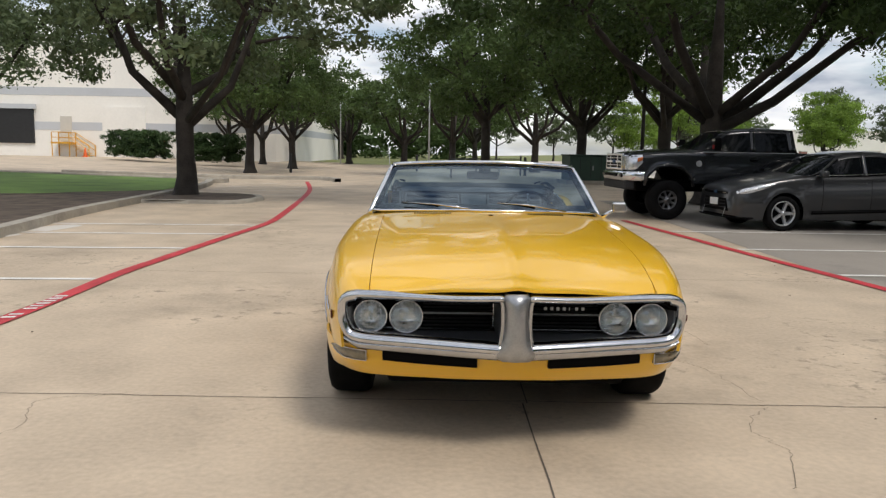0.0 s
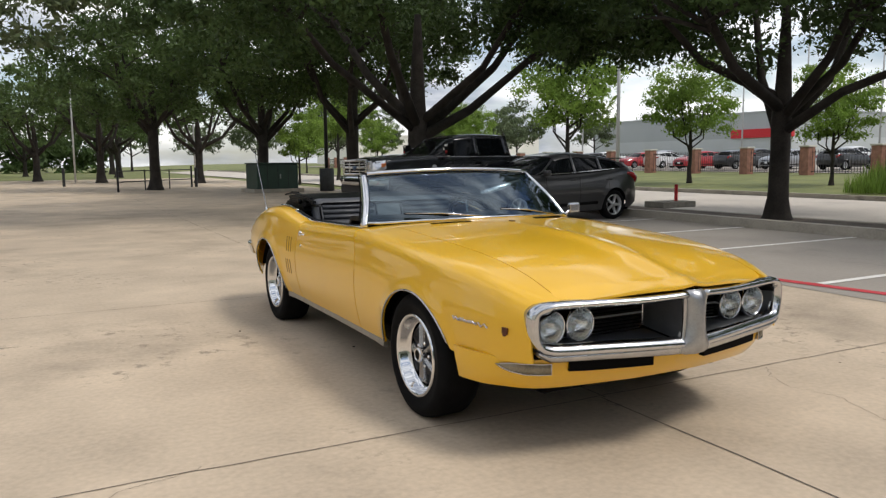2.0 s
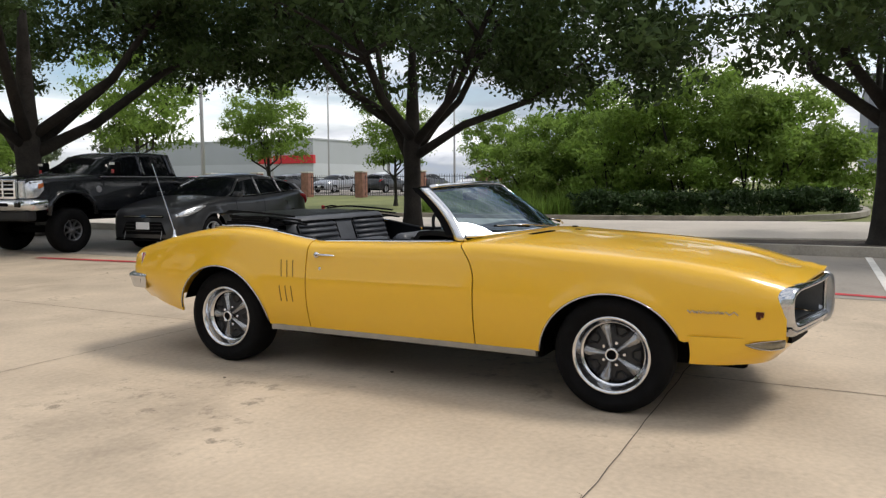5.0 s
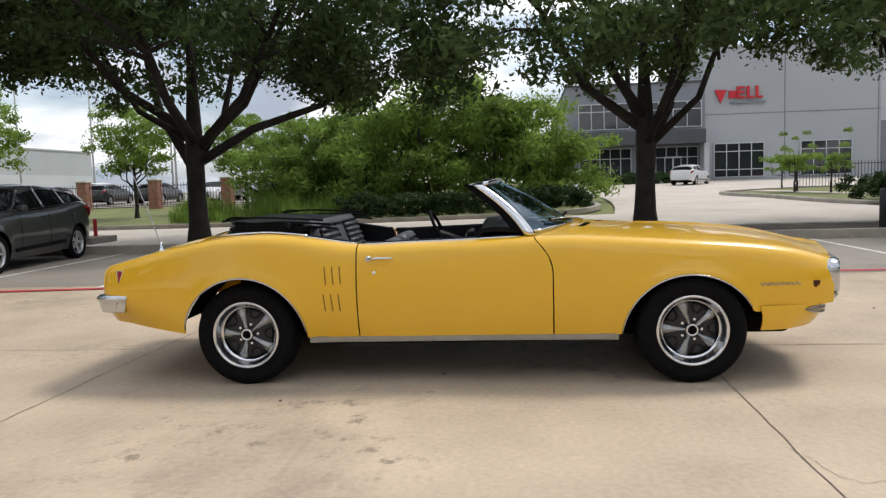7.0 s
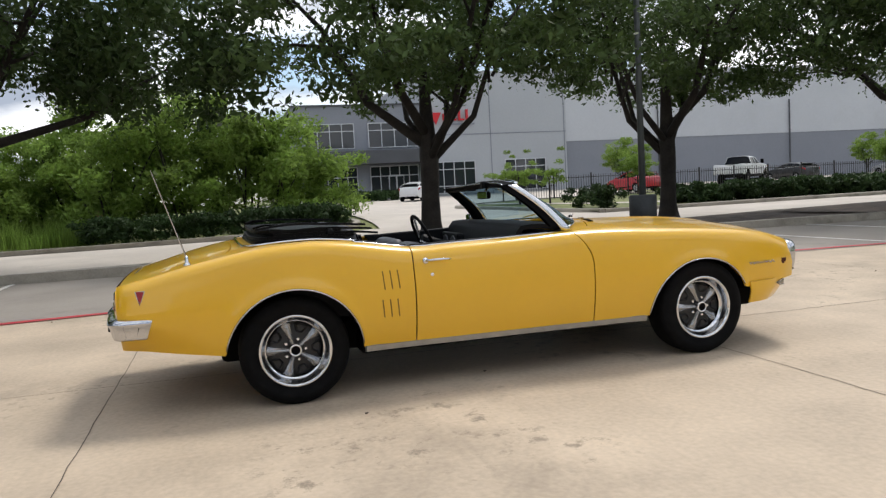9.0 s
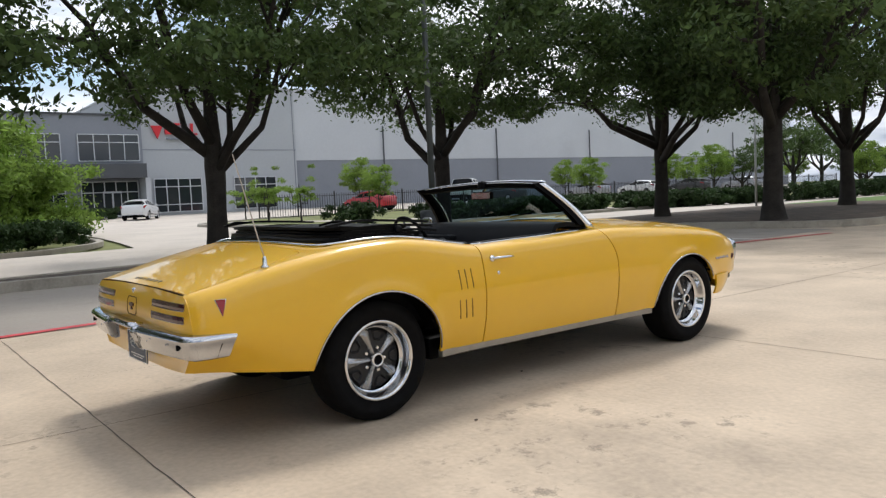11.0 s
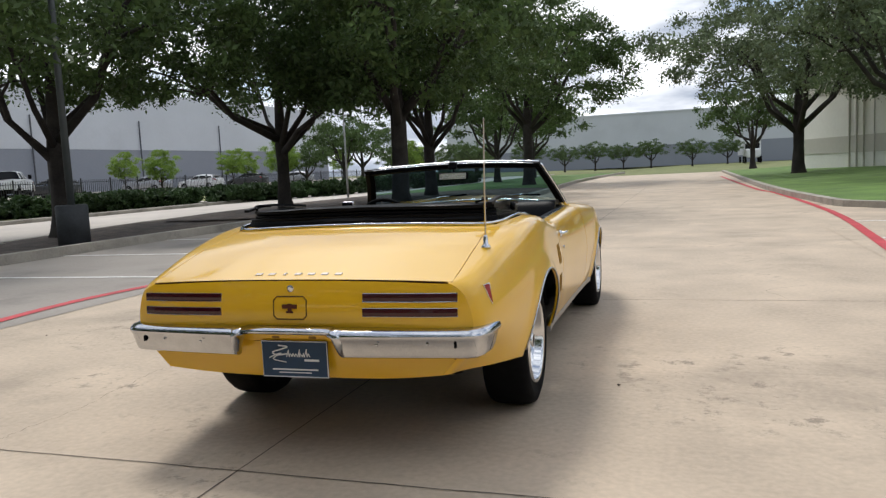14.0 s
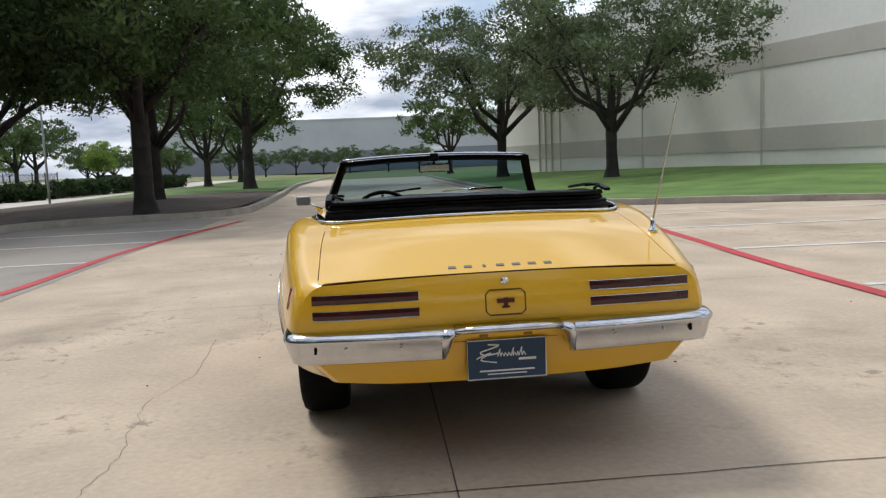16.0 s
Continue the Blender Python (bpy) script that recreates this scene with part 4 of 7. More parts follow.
def skin(name, fn, nu, nv, material, parent, flip=False, thick=0.012, label=""):
    bm = grid(fn, nu, nv)
    bmesh.ops.recalc_face_normals(bm, faces=bm.faces)
    if sum(f.normal.dot(f.calc_center_median() - Vector((0, 0, 0.45))) * f.calc_area() for f in bm.faces) < 0:
        bmesh.ops.reverse_faces(bm, faces=bm.faces)
    if flip:
        bmesh.ops.reverse_faces(bm, faces=bm.faces)
    ob = part(name, bm, material, parent, label, True)
    s = ob.modifiers.new("thickness", "SOLIDIFY")
    s.thickness, s.offset = thick, -1.0
    e = ob.modifiers.new("crisp", "EDGE_SPLIT")
    e.split_angle = radians(50)
    return ob


W_T = [(-2.40, 0.70), (-2.26, 0.735), (-2.1, 0.80), (-1.9, 0.845), (-1.6, 0.885), (-1.37, 0.90), (-1.0, 0.90), (-0.5, 0.89), (0.0, 0.882), (0.5, 0.882), (0.9, 0.895), (1.37, 0.912), (1.7, 0.893), (2.0, 0.857), (2.2, 0.824), (2.27, 0.810), (2.31, 0.793), (2.335, 0.770)]
S_T = [(-2.40, 0.684), (-2.26, 0.708), (-2.15, 0.739), (-1.97, 0.785), (-1.7, 0.825), (-1.37, 0.852), (-1.0, 0.876), (-0.73, 0.893), (-0.45, 0.893), (0.0, 0.879), (0.4, 0.870), (0.62, 0.866), (0.78, 0.886), (0.98, 0.919), (1.2, 0.942), (1.4, 0.940), (1.6, 0.920), (1.92, 0.860), (2.15, 0.805), (2.36, 0.755)]
L_T = [(-2.26, 0.455), (-1.75, 0.425), (-1.70, 0.420), (-1.69, 0.30), (0.9, 0.300), (1.0, 0.300), (1.69, 0.325), (1.79, 0.335), (1.97, 0.355), (2.2, 0.380), (2.335, 0.390)]
C_T = [(-2.36, 0.070), (-2.2, 0.055), (-1.8, 0.055), (-1.37, 0.055), (-0.7, 0.05), (1.4, 0.03), (1.9, 0.032), (2.36, 0.012)]
ARCH = ((-1.345, 0.400, 0.27, 0.384), (1.380, 0.398, 0.285, 0.400))


def car_low(y):
    z = lerp_table(L_T, y)
    for c, a, z0, h in ARCH:
        q = 1 - ((y - c) / a) ** 2
        if q > 0:
            z = max(z, z0 + h * math.sqrt(q))
    return z


def car_side(y, z):
    """Half width of the body at a place along it and a height."""
    w, zs, zc, r = smooth_table(W_T, y), smooth_table(S_T, y), 0.60, 0.062
    if z > zc:
        u = min(1.0, (z - zc) / (zs - zc))
        w -= 0.05 * u**1.6
        if z > zs - r:
            t = min(0.995, 0.995 * (z - zs + r) / r)
            w -= r * (1 - math.sqrt(max(0.0, 1 - t * t)))
    else:
        d = (zc - z) / 0.3
        w -= (0.045 + 0.022 * max(0.0, min(1.0, (y - 0.4) / 0.6))) * d * d
        if y > 1.8:
            w -= 0.112 * min(1.0, (y - 1.8) / 0.45) ** 1.5 * max(0.0, min(1.0, (0.54 - z) / 0.16))
    for c, a, z0, h in ARCH:
        q = math.hypot((y - c) / a, (z - z0) / h)
        w += 0.013 * math.exp(-(((q - 1.02) / 0.10) ** 2))
    return w


def car_edge(y):
    return car_side(y, smooth_table(S_T, y))


def car_top(x, y):
    """Height of the hood, cowl and deck."""
    e = car_edge(y)
    u = min(1.0, abs(x) / e)
    z = smooth_table(S_T, y) + smooth_table(C_T, y) * (1 - u**2.4)
    if y < -0.5:
        z += 0.016 * min(1.0, max(0.0, (-0.85 - y) / 0.6)) * math.exp(-abs(x / 0.055) ** 1.6)
    return z


def nose(x):
    return -2.222 - 0.160 * (1 - min(1, abs(x) / 0.70) ** 1.2)


def side_ys(y0, y1, step=0.045):
    ys = list(np.arange(y0, y1, step)) + [y1]
    if y1 > 2.3:
        ys += [2.285, 2.30, 2.315, 2.325]
    for c, a, _, _ in ARCH:
        ys += [c + a * math.cos(k * math.pi / 22) for k in range(23)]
    ys = sorted(y for y in ys if y0 <= y <= y1)
    out = [ys[0]]
    for y in ys[1:]:
        if y - out[-1] > 0.004:
            out.append(y)
    return out


def side_panel(name, parent, s, y0, y1, inner, label=""):
    """One outer body panel: its side from sill or wheel arch to the shoulder, and its top strip in to x = inner(y)."""
    ys, rows, tops = side_ys(y0, y1), 16, 4
    bm = bmesh.new()
    cols = []
    for y in ys:
        lo, zs = car_low(y), smooth_table(S_T, y)
        col = []
        for j in range(rows + 1):
            t = 1 - (1 - j / rows) ** 1.5
            z = lo + (zs - lo) * t
            yy = y + 0.105 * max(0.0, min(1.0, (z - 0.68) / 0.20)) ** 2 * max(0.0, 1 - abs(y + 0.541) / 0.40)
            yb = y
            if y < -2.05:
                yb = yy = y + 0.034 * max(0.0, min(1.0, (0.70 - z) / 0.06)) * min(1.0, (-2.05 - y) / 0.19)
            col.append(bm.verts.new((s * car_side(yb, z), yy, z)))
        e = car_edge(y)
        n = min(inner(y), e - 0.004)
        for j in range(1, tops + 1):
            x = e + (n - e) * j / tops
            yy = y
            if name == "front_fender":
                yy = max(y, nose(x) + 0.0)
            if name != "rear_quarter":
                yy += 0.105 * max(0.0, 1 - abs(y + 0.541) / 0.40)
            col.append(bm.verts.new((s * x, yy, car_top(x, yy))))
        cols.append(col)
    for a, b in zip(cols, cols[1:]):
        for j in range(len(a) - 1):
            bm.faces.new((a[j], b[j], b[j + 1], a[j + 1]))
    bmesh.ops.recalc_face_normals(bm, faces=bm.faces)
    f = max(bm.faces, key=lambda q: abs(q.calc_center_median().x))
    if f.normal.x * s < 0:
        bmesh.ops.reverse_faces(bm, faces=bm.faces)
    ob = part(name, bm, YELLOW, parent, label, True)
    m = ob.modifiers.new("thickness", "SOLIDIFY")
    m.thickness, m.offset = 0.012, -1.0
    e = ob.modifiers.new("crisp", "EDGE_SPLIT")
    e.split_angle = radians(50)
    return ob


def sweep(bm, path, prof, up=Vector((0, 0, 1))):
    """Sweeps a closed profile of (outward, upward) pairs along a plan path."""
    path = [Vector(p) for p in path]
    rings = []
    for i, p in enumerate(path):
        d = (path[min(i + 1, len(path) - 1)] - path[max(i - 1, 0)])
        d.z = 0
        d.normalize()
        n = Vector((d.y, -d.x, 0))
        rings.append([bm.verts.new(p + n * a + up * b) for a, b in prof])
    k = len(prof)
    for a, b in zip(rings, rings[1:]):
        for j in range(k):
            bm.faces.new((a[j], a[(j + 1) % k], b[(j + 1) % k], b[j]))
    bm.faces.new(rings[0][::-1])
    bm.faces.new(rings[-1])
    bmesh.ops.recalc_face_normals(bm, faces=bm.faces)


def wheel(parent, x, y, z, s, r=0.322):
    """A five-spoke steel wheel with a bright trim ring; s = -1 or 1 is the side that it faces."""
    m = pose(x, y, z, 0, 90 * s, 0)
    bm = bmesh.new()
    lathe(bm, [(0.205, -0.10), (0.27, -0.112), (0.305, -0.105), (r - 0.004, -0.085), (r, -0.06), (r, 0.06), (r - 0.004, 0.085), (0.305, 0.105), (0.285, 0.1105), (0.282, 0.1125), (0.262, 0.1135), (0.258, 0.1115), (0.222, 0.106), (0.212, 0.098), (0.195, 0.09)], 56, m, False)
    w = part("wheel", bm, RUBBER, parent, "black tyre on a five-spoke rally wheel", True)
    bm = bmesh.new()
    lathe(bm, [(0.2155, 0.098), (0.214, 0.109), (0.207, 0.114), (0.199, 0.110), (0.193, 0.100), (0.186, 0.066), (0.176, 0.050), (0.168, 0.046)], 56, m, False)
    part("trim_ring", bm, CHROME, w, "polished trim ring", True)
    d = m @ pose(0, 0, -0.034)  # the disc lies well inside the ring
    bm = bmesh.new()
    lathe(bm, [(0.205, -0.05), (0.178, 0.03), (0.166, 0.064), (0.12, 0.070), (0.06, 0.078), (0.0005, 0.078)], 40, d, False)
    part("rim", bm, GUN, w, "dark grey wheel disc", True)
    for k in range(5):
        a = 360 / 5 * k + 90
        bm = bmesh.new()
        q = d @ pose(0, 0, 0, 0, 0, a)
        n = 8
        rows = []
        for i in range(n + 1):
            t = i / n
            rr = 0.034 + 0.138 * t
            hw, h = 0.011 + 0.021 * t**1.7, 0.104 - 0.018 * t - 0.012 * max(0.0, t - 0.8) * 5
            rows.append([bm.verts.new(q @ Vector(c)) for c in ((rr, -hw - 0.007, 0.064), (rr, -hw, h - 0.010), (rr, -hw * 0.42, h), (rr, 0, h + 0.004), (rr, hw * 0.42, h), (rr, hw, h - 0.010), (rr, hw + 0.007, 0.064))])
        for r0, r1 in zip(rows, rows[1:]):
            for j in range(6):
                bm.faces.new((r0[j], r1[j], r1[j + 1], r0[j + 1]))
        bm.faces.new(rows[0])
        bm.faces.new(rows[-1][::-1])
        bmesh.ops.recalc_face_normals(bm, faces=bm.faces)
        part("spoke", bm, SILVER, w, smooth=False)
        # pressed pocket between two spokes
        q = d @ pose(0, 0, 0, 0, 0, a + 36)
        loop = [(0.094, -0.020), (0.094, 0.020), (0.124, 0.038), (0.148, 0.046), (0.158, 0.030), (0.162, 0.0), (0.158, -0.030), (0.148, -0.046), (0.124, -0.038)]
        bm = bmesh.new()
        lo = [bm.verts.new(q @ Vector((a2, b2, 0.066))) for a2, b2 in loop]
        hi = [bm.verts.new(q @ Vector((0.128 + (a2 - 0.128) * 0.72, b2 * 0.72, 0.082))) for a2, b2 in loop]
        pit = [bm.verts.new(q @ Vector((0.128 + (a2 - 0.128) * 0.5, b2 * 0.5, 0.070))) for a2, b2 in loop]
        for ra, rb in ((lo, hi), (hi, pit)):
            for j in range(len(loop)):
                bm.faces.new((ra[j], ra[(j + 1) % len(loop)], rb[(j + 1) % len(loop)], rb[j]))
        bm.faces.new(pit)
        bmesh.ops.recalc_face_normals(bm, faces=bm.faces)
        part("pocket_rib", bm, GUN, w)
        bm = bmesh.new()
        lathe(bm, [(0.011, 0.074), (0.011, 0.094), (0.007, 0.098)], 6, d @ pose(0, 0, 0, 0, 0, a + 36) @ pose(0.062, 0, 0))
        part("lug_nut", bm, CHROME, w)
    bm = bmesh.new()
    lathe(bm, [(0.038, 0.078), (0.038, 0.122), (0.034, 0.128), (0.027, 0.129), (0.026, 0.122)], 28, d)
    cap = part("hub_cap", bm, CHROME, w, smooth=True)
    bm = bmesh.new()
    lathe(bm, [(0.026, 0.122), (0.024, 0.1275), (0.010, 0.1285)], 20, d)
    part("cap_badge", bm, BLACK, cap)
    return w


def build_convertible():
    car = thing("convertible_car", "bright yellow vintage convertible with its black top folded down", "car", pose(0.05, 0, 0, 0, 0, 0.94))
    hood_x = lambda y: 0.625 + 0.03 * min(1, max(0, (y + 2.2) / 1.5))  # noqa: E731
    lid_x = lambda y: 0.69 - 0.02 * min(1, max(0, (1.9 - y) / 0.4))  # noqa: E731
    gap = 0.0035
    # outer panels
    for s in (-1, 1):
        side_panel("front_fender", car, s, -2.240, -0.545, lambda y: hood_x(y) + gap)
        d = side_panel("door", car, s, -0.537, 0.652, lambda y: car_edge(y) - 0.045)
        side_panel("rear_quarter", car, s, 0.660, 2.335, lambda y: car_edge(y) - 0.045 if y < 1.36 else (lid_x(y) + gap if y > 1.60 else car_edge(y) - 0.045 - (y - 1.36) / 0.24 * 0.05))
        # handle, lock
        y, z = 0.56, 0.785
        x = car_side(y, z)
        bm = bmesh.new()
        lathe(bm, [(0.020, 0), (0.020, 0.012), (0.014, 0.020)], 16, pose(s * (x - 0.003), y + 0.02, z, 0, 90 * s, 0))
        tube(bm, [(s * (x + 0.012), y + 0.02, z), (s * (x + 0.030), y - 0.03, z + 0.004), (s * (x + 0.030), y - 0.10, z + 0.004), (s * (x + 0.026), y - 0.135, z + 0.002)], [0.009, 0.008, 0.007, 0.005], 8)
        part("handle", bm, CHROME, d, "chrome door handle", True)
        bm = bmesh.new()
        x = car_side(0.545, 0.70)
        lathe(bm, [(0.011, 0), (0.011, 0.006), (0.006, 0.008)], 12, pose(s * (x - 0.001), 0.545, 0.70, 0, 90 * s, 0))
        part("lock", bm, CHROME, d)
        # inner door card and sill top
        skin("door_card", lambda u, v: (s * (car_edge(-0.5 + 1.12 * u) - 0.046 - 0.02 * v), -0.5 + 1.12 * u, smooth_table(S_T, -0.5 + 1.12 * u) - 0.004 - 0.5 * v), 8, 4, VINYL, d, thick=0.02)
        bm = bmesh.new()
        tube(bm, [(s * (car_edge(y) - 0.03), y, smooth_table(S_T, y) + 0.004) for y in np.linspace(-0.36, 0.645, 12)], 0.0055, 6)
        part("belt_trim", bm, CHROME, d, smooth=True)
        bm = bmesh.new()
        tube(bm, [(s * (car_edge(y) - 0.03), y, smooth_table(S_T, y) + 0.004) for y in np.linspace(0.665, 1.0, 7)], 0.0055, 6)
        part("belt_trim", bm, CHROME, car, smooth=True)
        for y0, y1 in ((-0.40, 0.64), (0.67, 0.98)):
            bm = bmesh.new()
            tube(bm, [(s * (car_edge(y) - 0.050), y, smooth_table(S_T, y) + 0.001) for y in np.linspace(y0, y1, 10)], 0.016, 8)
            part("belt_pad", bm, VINYL, d if y0 < 0 else car, smooth=True)
        # simulated louvres in the quarter panel
        for z0, z1 in ((0.745, 0.635), (0.575, 0.47)):
            for k in range(3):
                yy = (0.853 if z0 > 0.7 else 0.863) - 0.046 * k
                bm = bmesh.new()
                tube(bm, [(s * (car_side(yy - 0.008 * t, z0 + (z1 - z0) * t) - 0.001), yy - 0.008 * t, z0 + (z1 - z0) * t) for t in np.linspace(0, 1, 5)], 0.0042, 6)
                # The slats' shade is painted in as a darkened body yellow.
                part("louvre", bm, mat("shaded louvre", (0.21, 0.11, 0.008), 0.6), car)
        # rocker trim
        bm = bmesh.new()
        sweep(bm, [(s * (car_side(y, 0.30) - 0.012), y, 0.262) for y in (np.linspace(-0.925, 0.97, 14) if s > 0 else np.linspace(0.97, -0.925, 14))], [(-0.02, 0), (0.012, 0.004), (0.014, 0.036), (0.006, 0.042), (-0.02, 0.042)])
        part("rocker_trim", bm, mat("dull rocker metal", (0.34, 0.33, 0.31), 0.45, 0.8, vary=0.12, scale=10, fine=90), car, "brushed bright rocker trim")
        # bright wheel lips
        for c, a, z0, h in ARCH:
            bm = bmesh.new()
            pts = []
            for k in range(33):
                t = math.pi * (k / 32)
                y, z = c + a * math.cos(t), z0 + h * math.sin(t)
                if z > lerp_table(L_T, y) - 0.002:
                    pts.append((s * (car_side(y, z) + 0.003), y, z))
            tube(bm, pts, 0.0052, 6)
            part("wheel_lip", bm, WORN, car, smooth=True)
            bm = bmesh.new()
            vs = [[bm.verts.new((s * x, c + (a + 0.015) * math.cos(math.pi * k / 16), z0 - 0.03 + (h + 0.045) * math.sin(math.pi * k / 16))) for x in (0.50, 0.84)] for k in range(2, 15)]
            for p, q in zip(vs, vs[1:]):
                bm.faces.new((p[0], p[1], q[1], q[0]))
            part("wheel_well", bm, BLACK, car)
        # fender script and badge as plain shapes
        for y0, y1, zz, hh in ((q[0] - 0.08, q[1] - 0.08, q[2], q[3]) for q in ((-1.905, -1.845, 0.583, 0.030), (-1.912 + 0.075, -1.825, 0.583, 0.018), (-1.82, -1.79, 0.585, 0.024), (-1.785, -1.755, 0.583, 0.018), (-1.75, -1.72, 0.586, 0.026), (-1.715, -1.705, 0.583, 0.020), (-1.70, -1.665, 0.586, 0.026))):
            bm = bmesh.new()
            n = 3
            tube(bm, [(s * (car_side(y0 + (y1 - y0) * t / n, zz) + 0.004), y0 + (y1 - y0) * t / n, zz + (hh * 0.28 if t % 2 else -hh * 0.28)) for t in range(n + 1)], 0.0042, 5)
            part("script_bar", bm, WORN, car)
        bm = bmesh.new()
        for dy, dz, ww, hh in ((0, 0.012, 0.05, 0.016), (0, -0.004, 0.018, 0.03), (0.016, 0.0, 0.012, 0.018), (-0.016, 0.0, 0.012, 0.018)):
            x = car_side(-2.08, 0.575)
            box(bm, s * (x - 0.004), s * (x + 0.004), -2.08 + dy - ww / 2, -2.08 + dy + ww / 2, 0.575 + dz - hh / 2, 0.575 + dz + hh / 2)
        part("fender_badge", bm, mat("red and black enamel", (0.085, 0.022, 0.012), 0.3, 0.4), car, "small dark red fender badge")
        # rear side marker, an arrowhead lens
        bm = bmesh.new()
        y, z = 2.205, 0.70
        tri = [(y - 0.022, z + 0.036), (y + 0.026, z + 0.036), (y + 0.004, z - 0.042)]
        v0 = [bm.verts.new((s * (car_side(a, b) - 0.002), a, b)) for a, b in tri]
        v1 = [bm.verts.new((s * (car_side(a, b) + 0.007), y + (a - y) * 0.8, z + (b - z) * 0.85)) for a, b in tri]
        bm.faces.new(v1)
        for i in range(3):
            bm.faces.new((v0[i], v0[(i + 1) % 3], v1[(i + 1) % 3], v1[i]))
        bmesh.ops.recalc_face_normals(bm, faces=bm.faces)
        mk = part("side_marker", bm, MARKRED, car, "red arrowhead side marker lens")
        bm = bmesh.new()
        tube(bm, [(s * (car_side(a, b) + 0.003), a, b) for a, b in tri + [tri[0]]], 0.0035, 5)
        part("marker_rim", bm, CHROME, mk)
    # hood
    def hood_pt(u, v):
        uu = 2 * u - 1
        yb = -0.62 - 0.17 * (1 - uu * uu)
        x0 = uu * 0.625
        y = nose(x0) + (yb - nose(x0)) * v
        x = uu * hood_x(y)
        z = car_top(x, y)
        if v < 0.03:
            z -= 0.012
        return (x, y, z)
    hood = skin("hood", hood_pt, 36, 40, YELLOW, car, label="long yellow hood with a raised centre ridge")
    for s in (-1, 1):
        bm = bmesh.new()
        for k in range(14):
            x = s * (0.24 + 0.017 * k)
            y = -0.62 - 0.17 * (1 - (x / 0.65) ** 2) - 0.045
            box(bm, x - 0.004, x + 0.004, y - 0.018, y + 0.018, car_top(x, y) - 0.006, car_top(x, y) + 0.005)
        part("cowl_vent", bm, BLACK, hood, "row of dark cowl vent slits")
    bm = bmesh.new()
    box(bm, -0.013, 0.013, -0.93, -0.89, car_top(0, -0.9) - 0.004, car_top(0, -0.9) + 0.005, 0.003)
    part("washer_jet", bm, mat("dark seam", (0.1, 0.05, 0.006), 0.7), hood)
    # cowl in front of the screen
    def screen_y(x):
        return -0.43 - 0.30 * (1 - min(1, abs(x) / 0.76) ** 2)
    def cowl_pt(u, v):
        uu = 2 * u - 1
        x = uu * 0.79
        y0 = -0.612 - 0.17 * (1 - min(1, abs(x) / 0.66) ** 2)
        y1 = screen_y(x) + 0.05
        y = y0 + (y1 - y0) * v
        x = max(-car_edge(y) + 0.002, min(car_edge(y) - 0.002, x))
        return (x, y, car_top(x, y) - 0.003)
    skin("cowl", cowl_pt, 24, 5, YELLOW, car)
    # deck lid
    def lid_pt(u, v):
        uu = 2 * u - 1
        yf = 1.735 - 0.035 * (1 - abs(uu) ** 6)
        y = yf + (2.328 - 0.006 * uu * uu - yf) * v
        x = uu * lid_x(y)
        return (x, y, car_top(x, y))
    lid = skin("deck_lid", lid_pt, 28, 26, YELLOW, car, label="yellow deck lid")
    bm = bmesh.new()
    tube(bm, [(x, 2.333, car_top(abs(x), 2.328) - 0.004) for x in np.linspace(-0.676, 0.676, 25)], 0.0045, 6)
    part("lid_seam", bm, mat("dark brown gap", (0.03, 0.012, 0.004), 0.8, spec=0.1), lid)
    for k, x in enumerate((-0.30, -0.20, -0.10, 0.0, 0.10, 0.20, 0.30)):
        bm = bmesh.new()
        w = 0.006 if k == 2 else 0.015
        xx = -x * 0.62
        z0, z1 = car_top(abs(xx), 2.268), car_top(abs(xx), 2.288)
        vs = [bm.verts.new(p) for p in ((xx - w, 2.268, z0 + 0.003), (xx + w, 2.268, z0 + 0.003), (xx + w, 2.286, z1 + 0.003), (xx - w, 2.286, z1 + 0.003), (xx - w, 2.266, z0 - 0.003), (xx + w, 2.266, z0 - 0.003), (xx + w, 2.288, z1 - 0.003), (xx - w, 2.288, z1 - 0.003))]
        for q in ((0, 1, 2, 3), (4, 5, 1, 0), (5, 6, 2, 1), (6, 7, 3, 2), (7, 4, 0, 3)):
            bm.faces.new([vs[i] for i in q])
        part("letter_bar", bm, mat("tarnished letter metal", (0.22, 0.20, 0.17), 0.4, 0.9), lid)
    # deck panel ahead of the lid
    def front_pt(u, v):
        uu = 2 * u - 1
        yb = 1.731 - 0.035 * (1 - abs(uu) ** 6)
        y = yb + (1.40 + 0.08 * (1 - uu * uu) - yb) * v
        x = uu * (0.688 - 0.014 * v)
        return (x, y, car_top(x, y) - 0.001)
    skin("deck_front", front_pt, 24, 8, YELLOW, car)
    # tail panel
    def tail_y(x, z):
        uu = min(1.0, abs(x) / 0.78)
        top = car_top(min(0.68, abs(x)), 2.32) - 0.006
        v = (top - z) / (top - 0.54)
        return 2.332 + 0.040 * math.sin(math.pi * min(1, max(0, v) * 0.75 + 0.06)) * (1 - uu**8)
    def tail_pt(u, v):
        uu = 2 * u - 1
        top = car_top(min(0.68, abs(uu) * 0.72), 2.32) - 0.006
        z = top + (0.52 - top) * v
        x = uu * (car_side(2.333, z) - 0.001)
        return (x, tail_y(x, z), z)
    tail = skin("tail_panel", tail_pt, 40, 12, YELLOW, car)
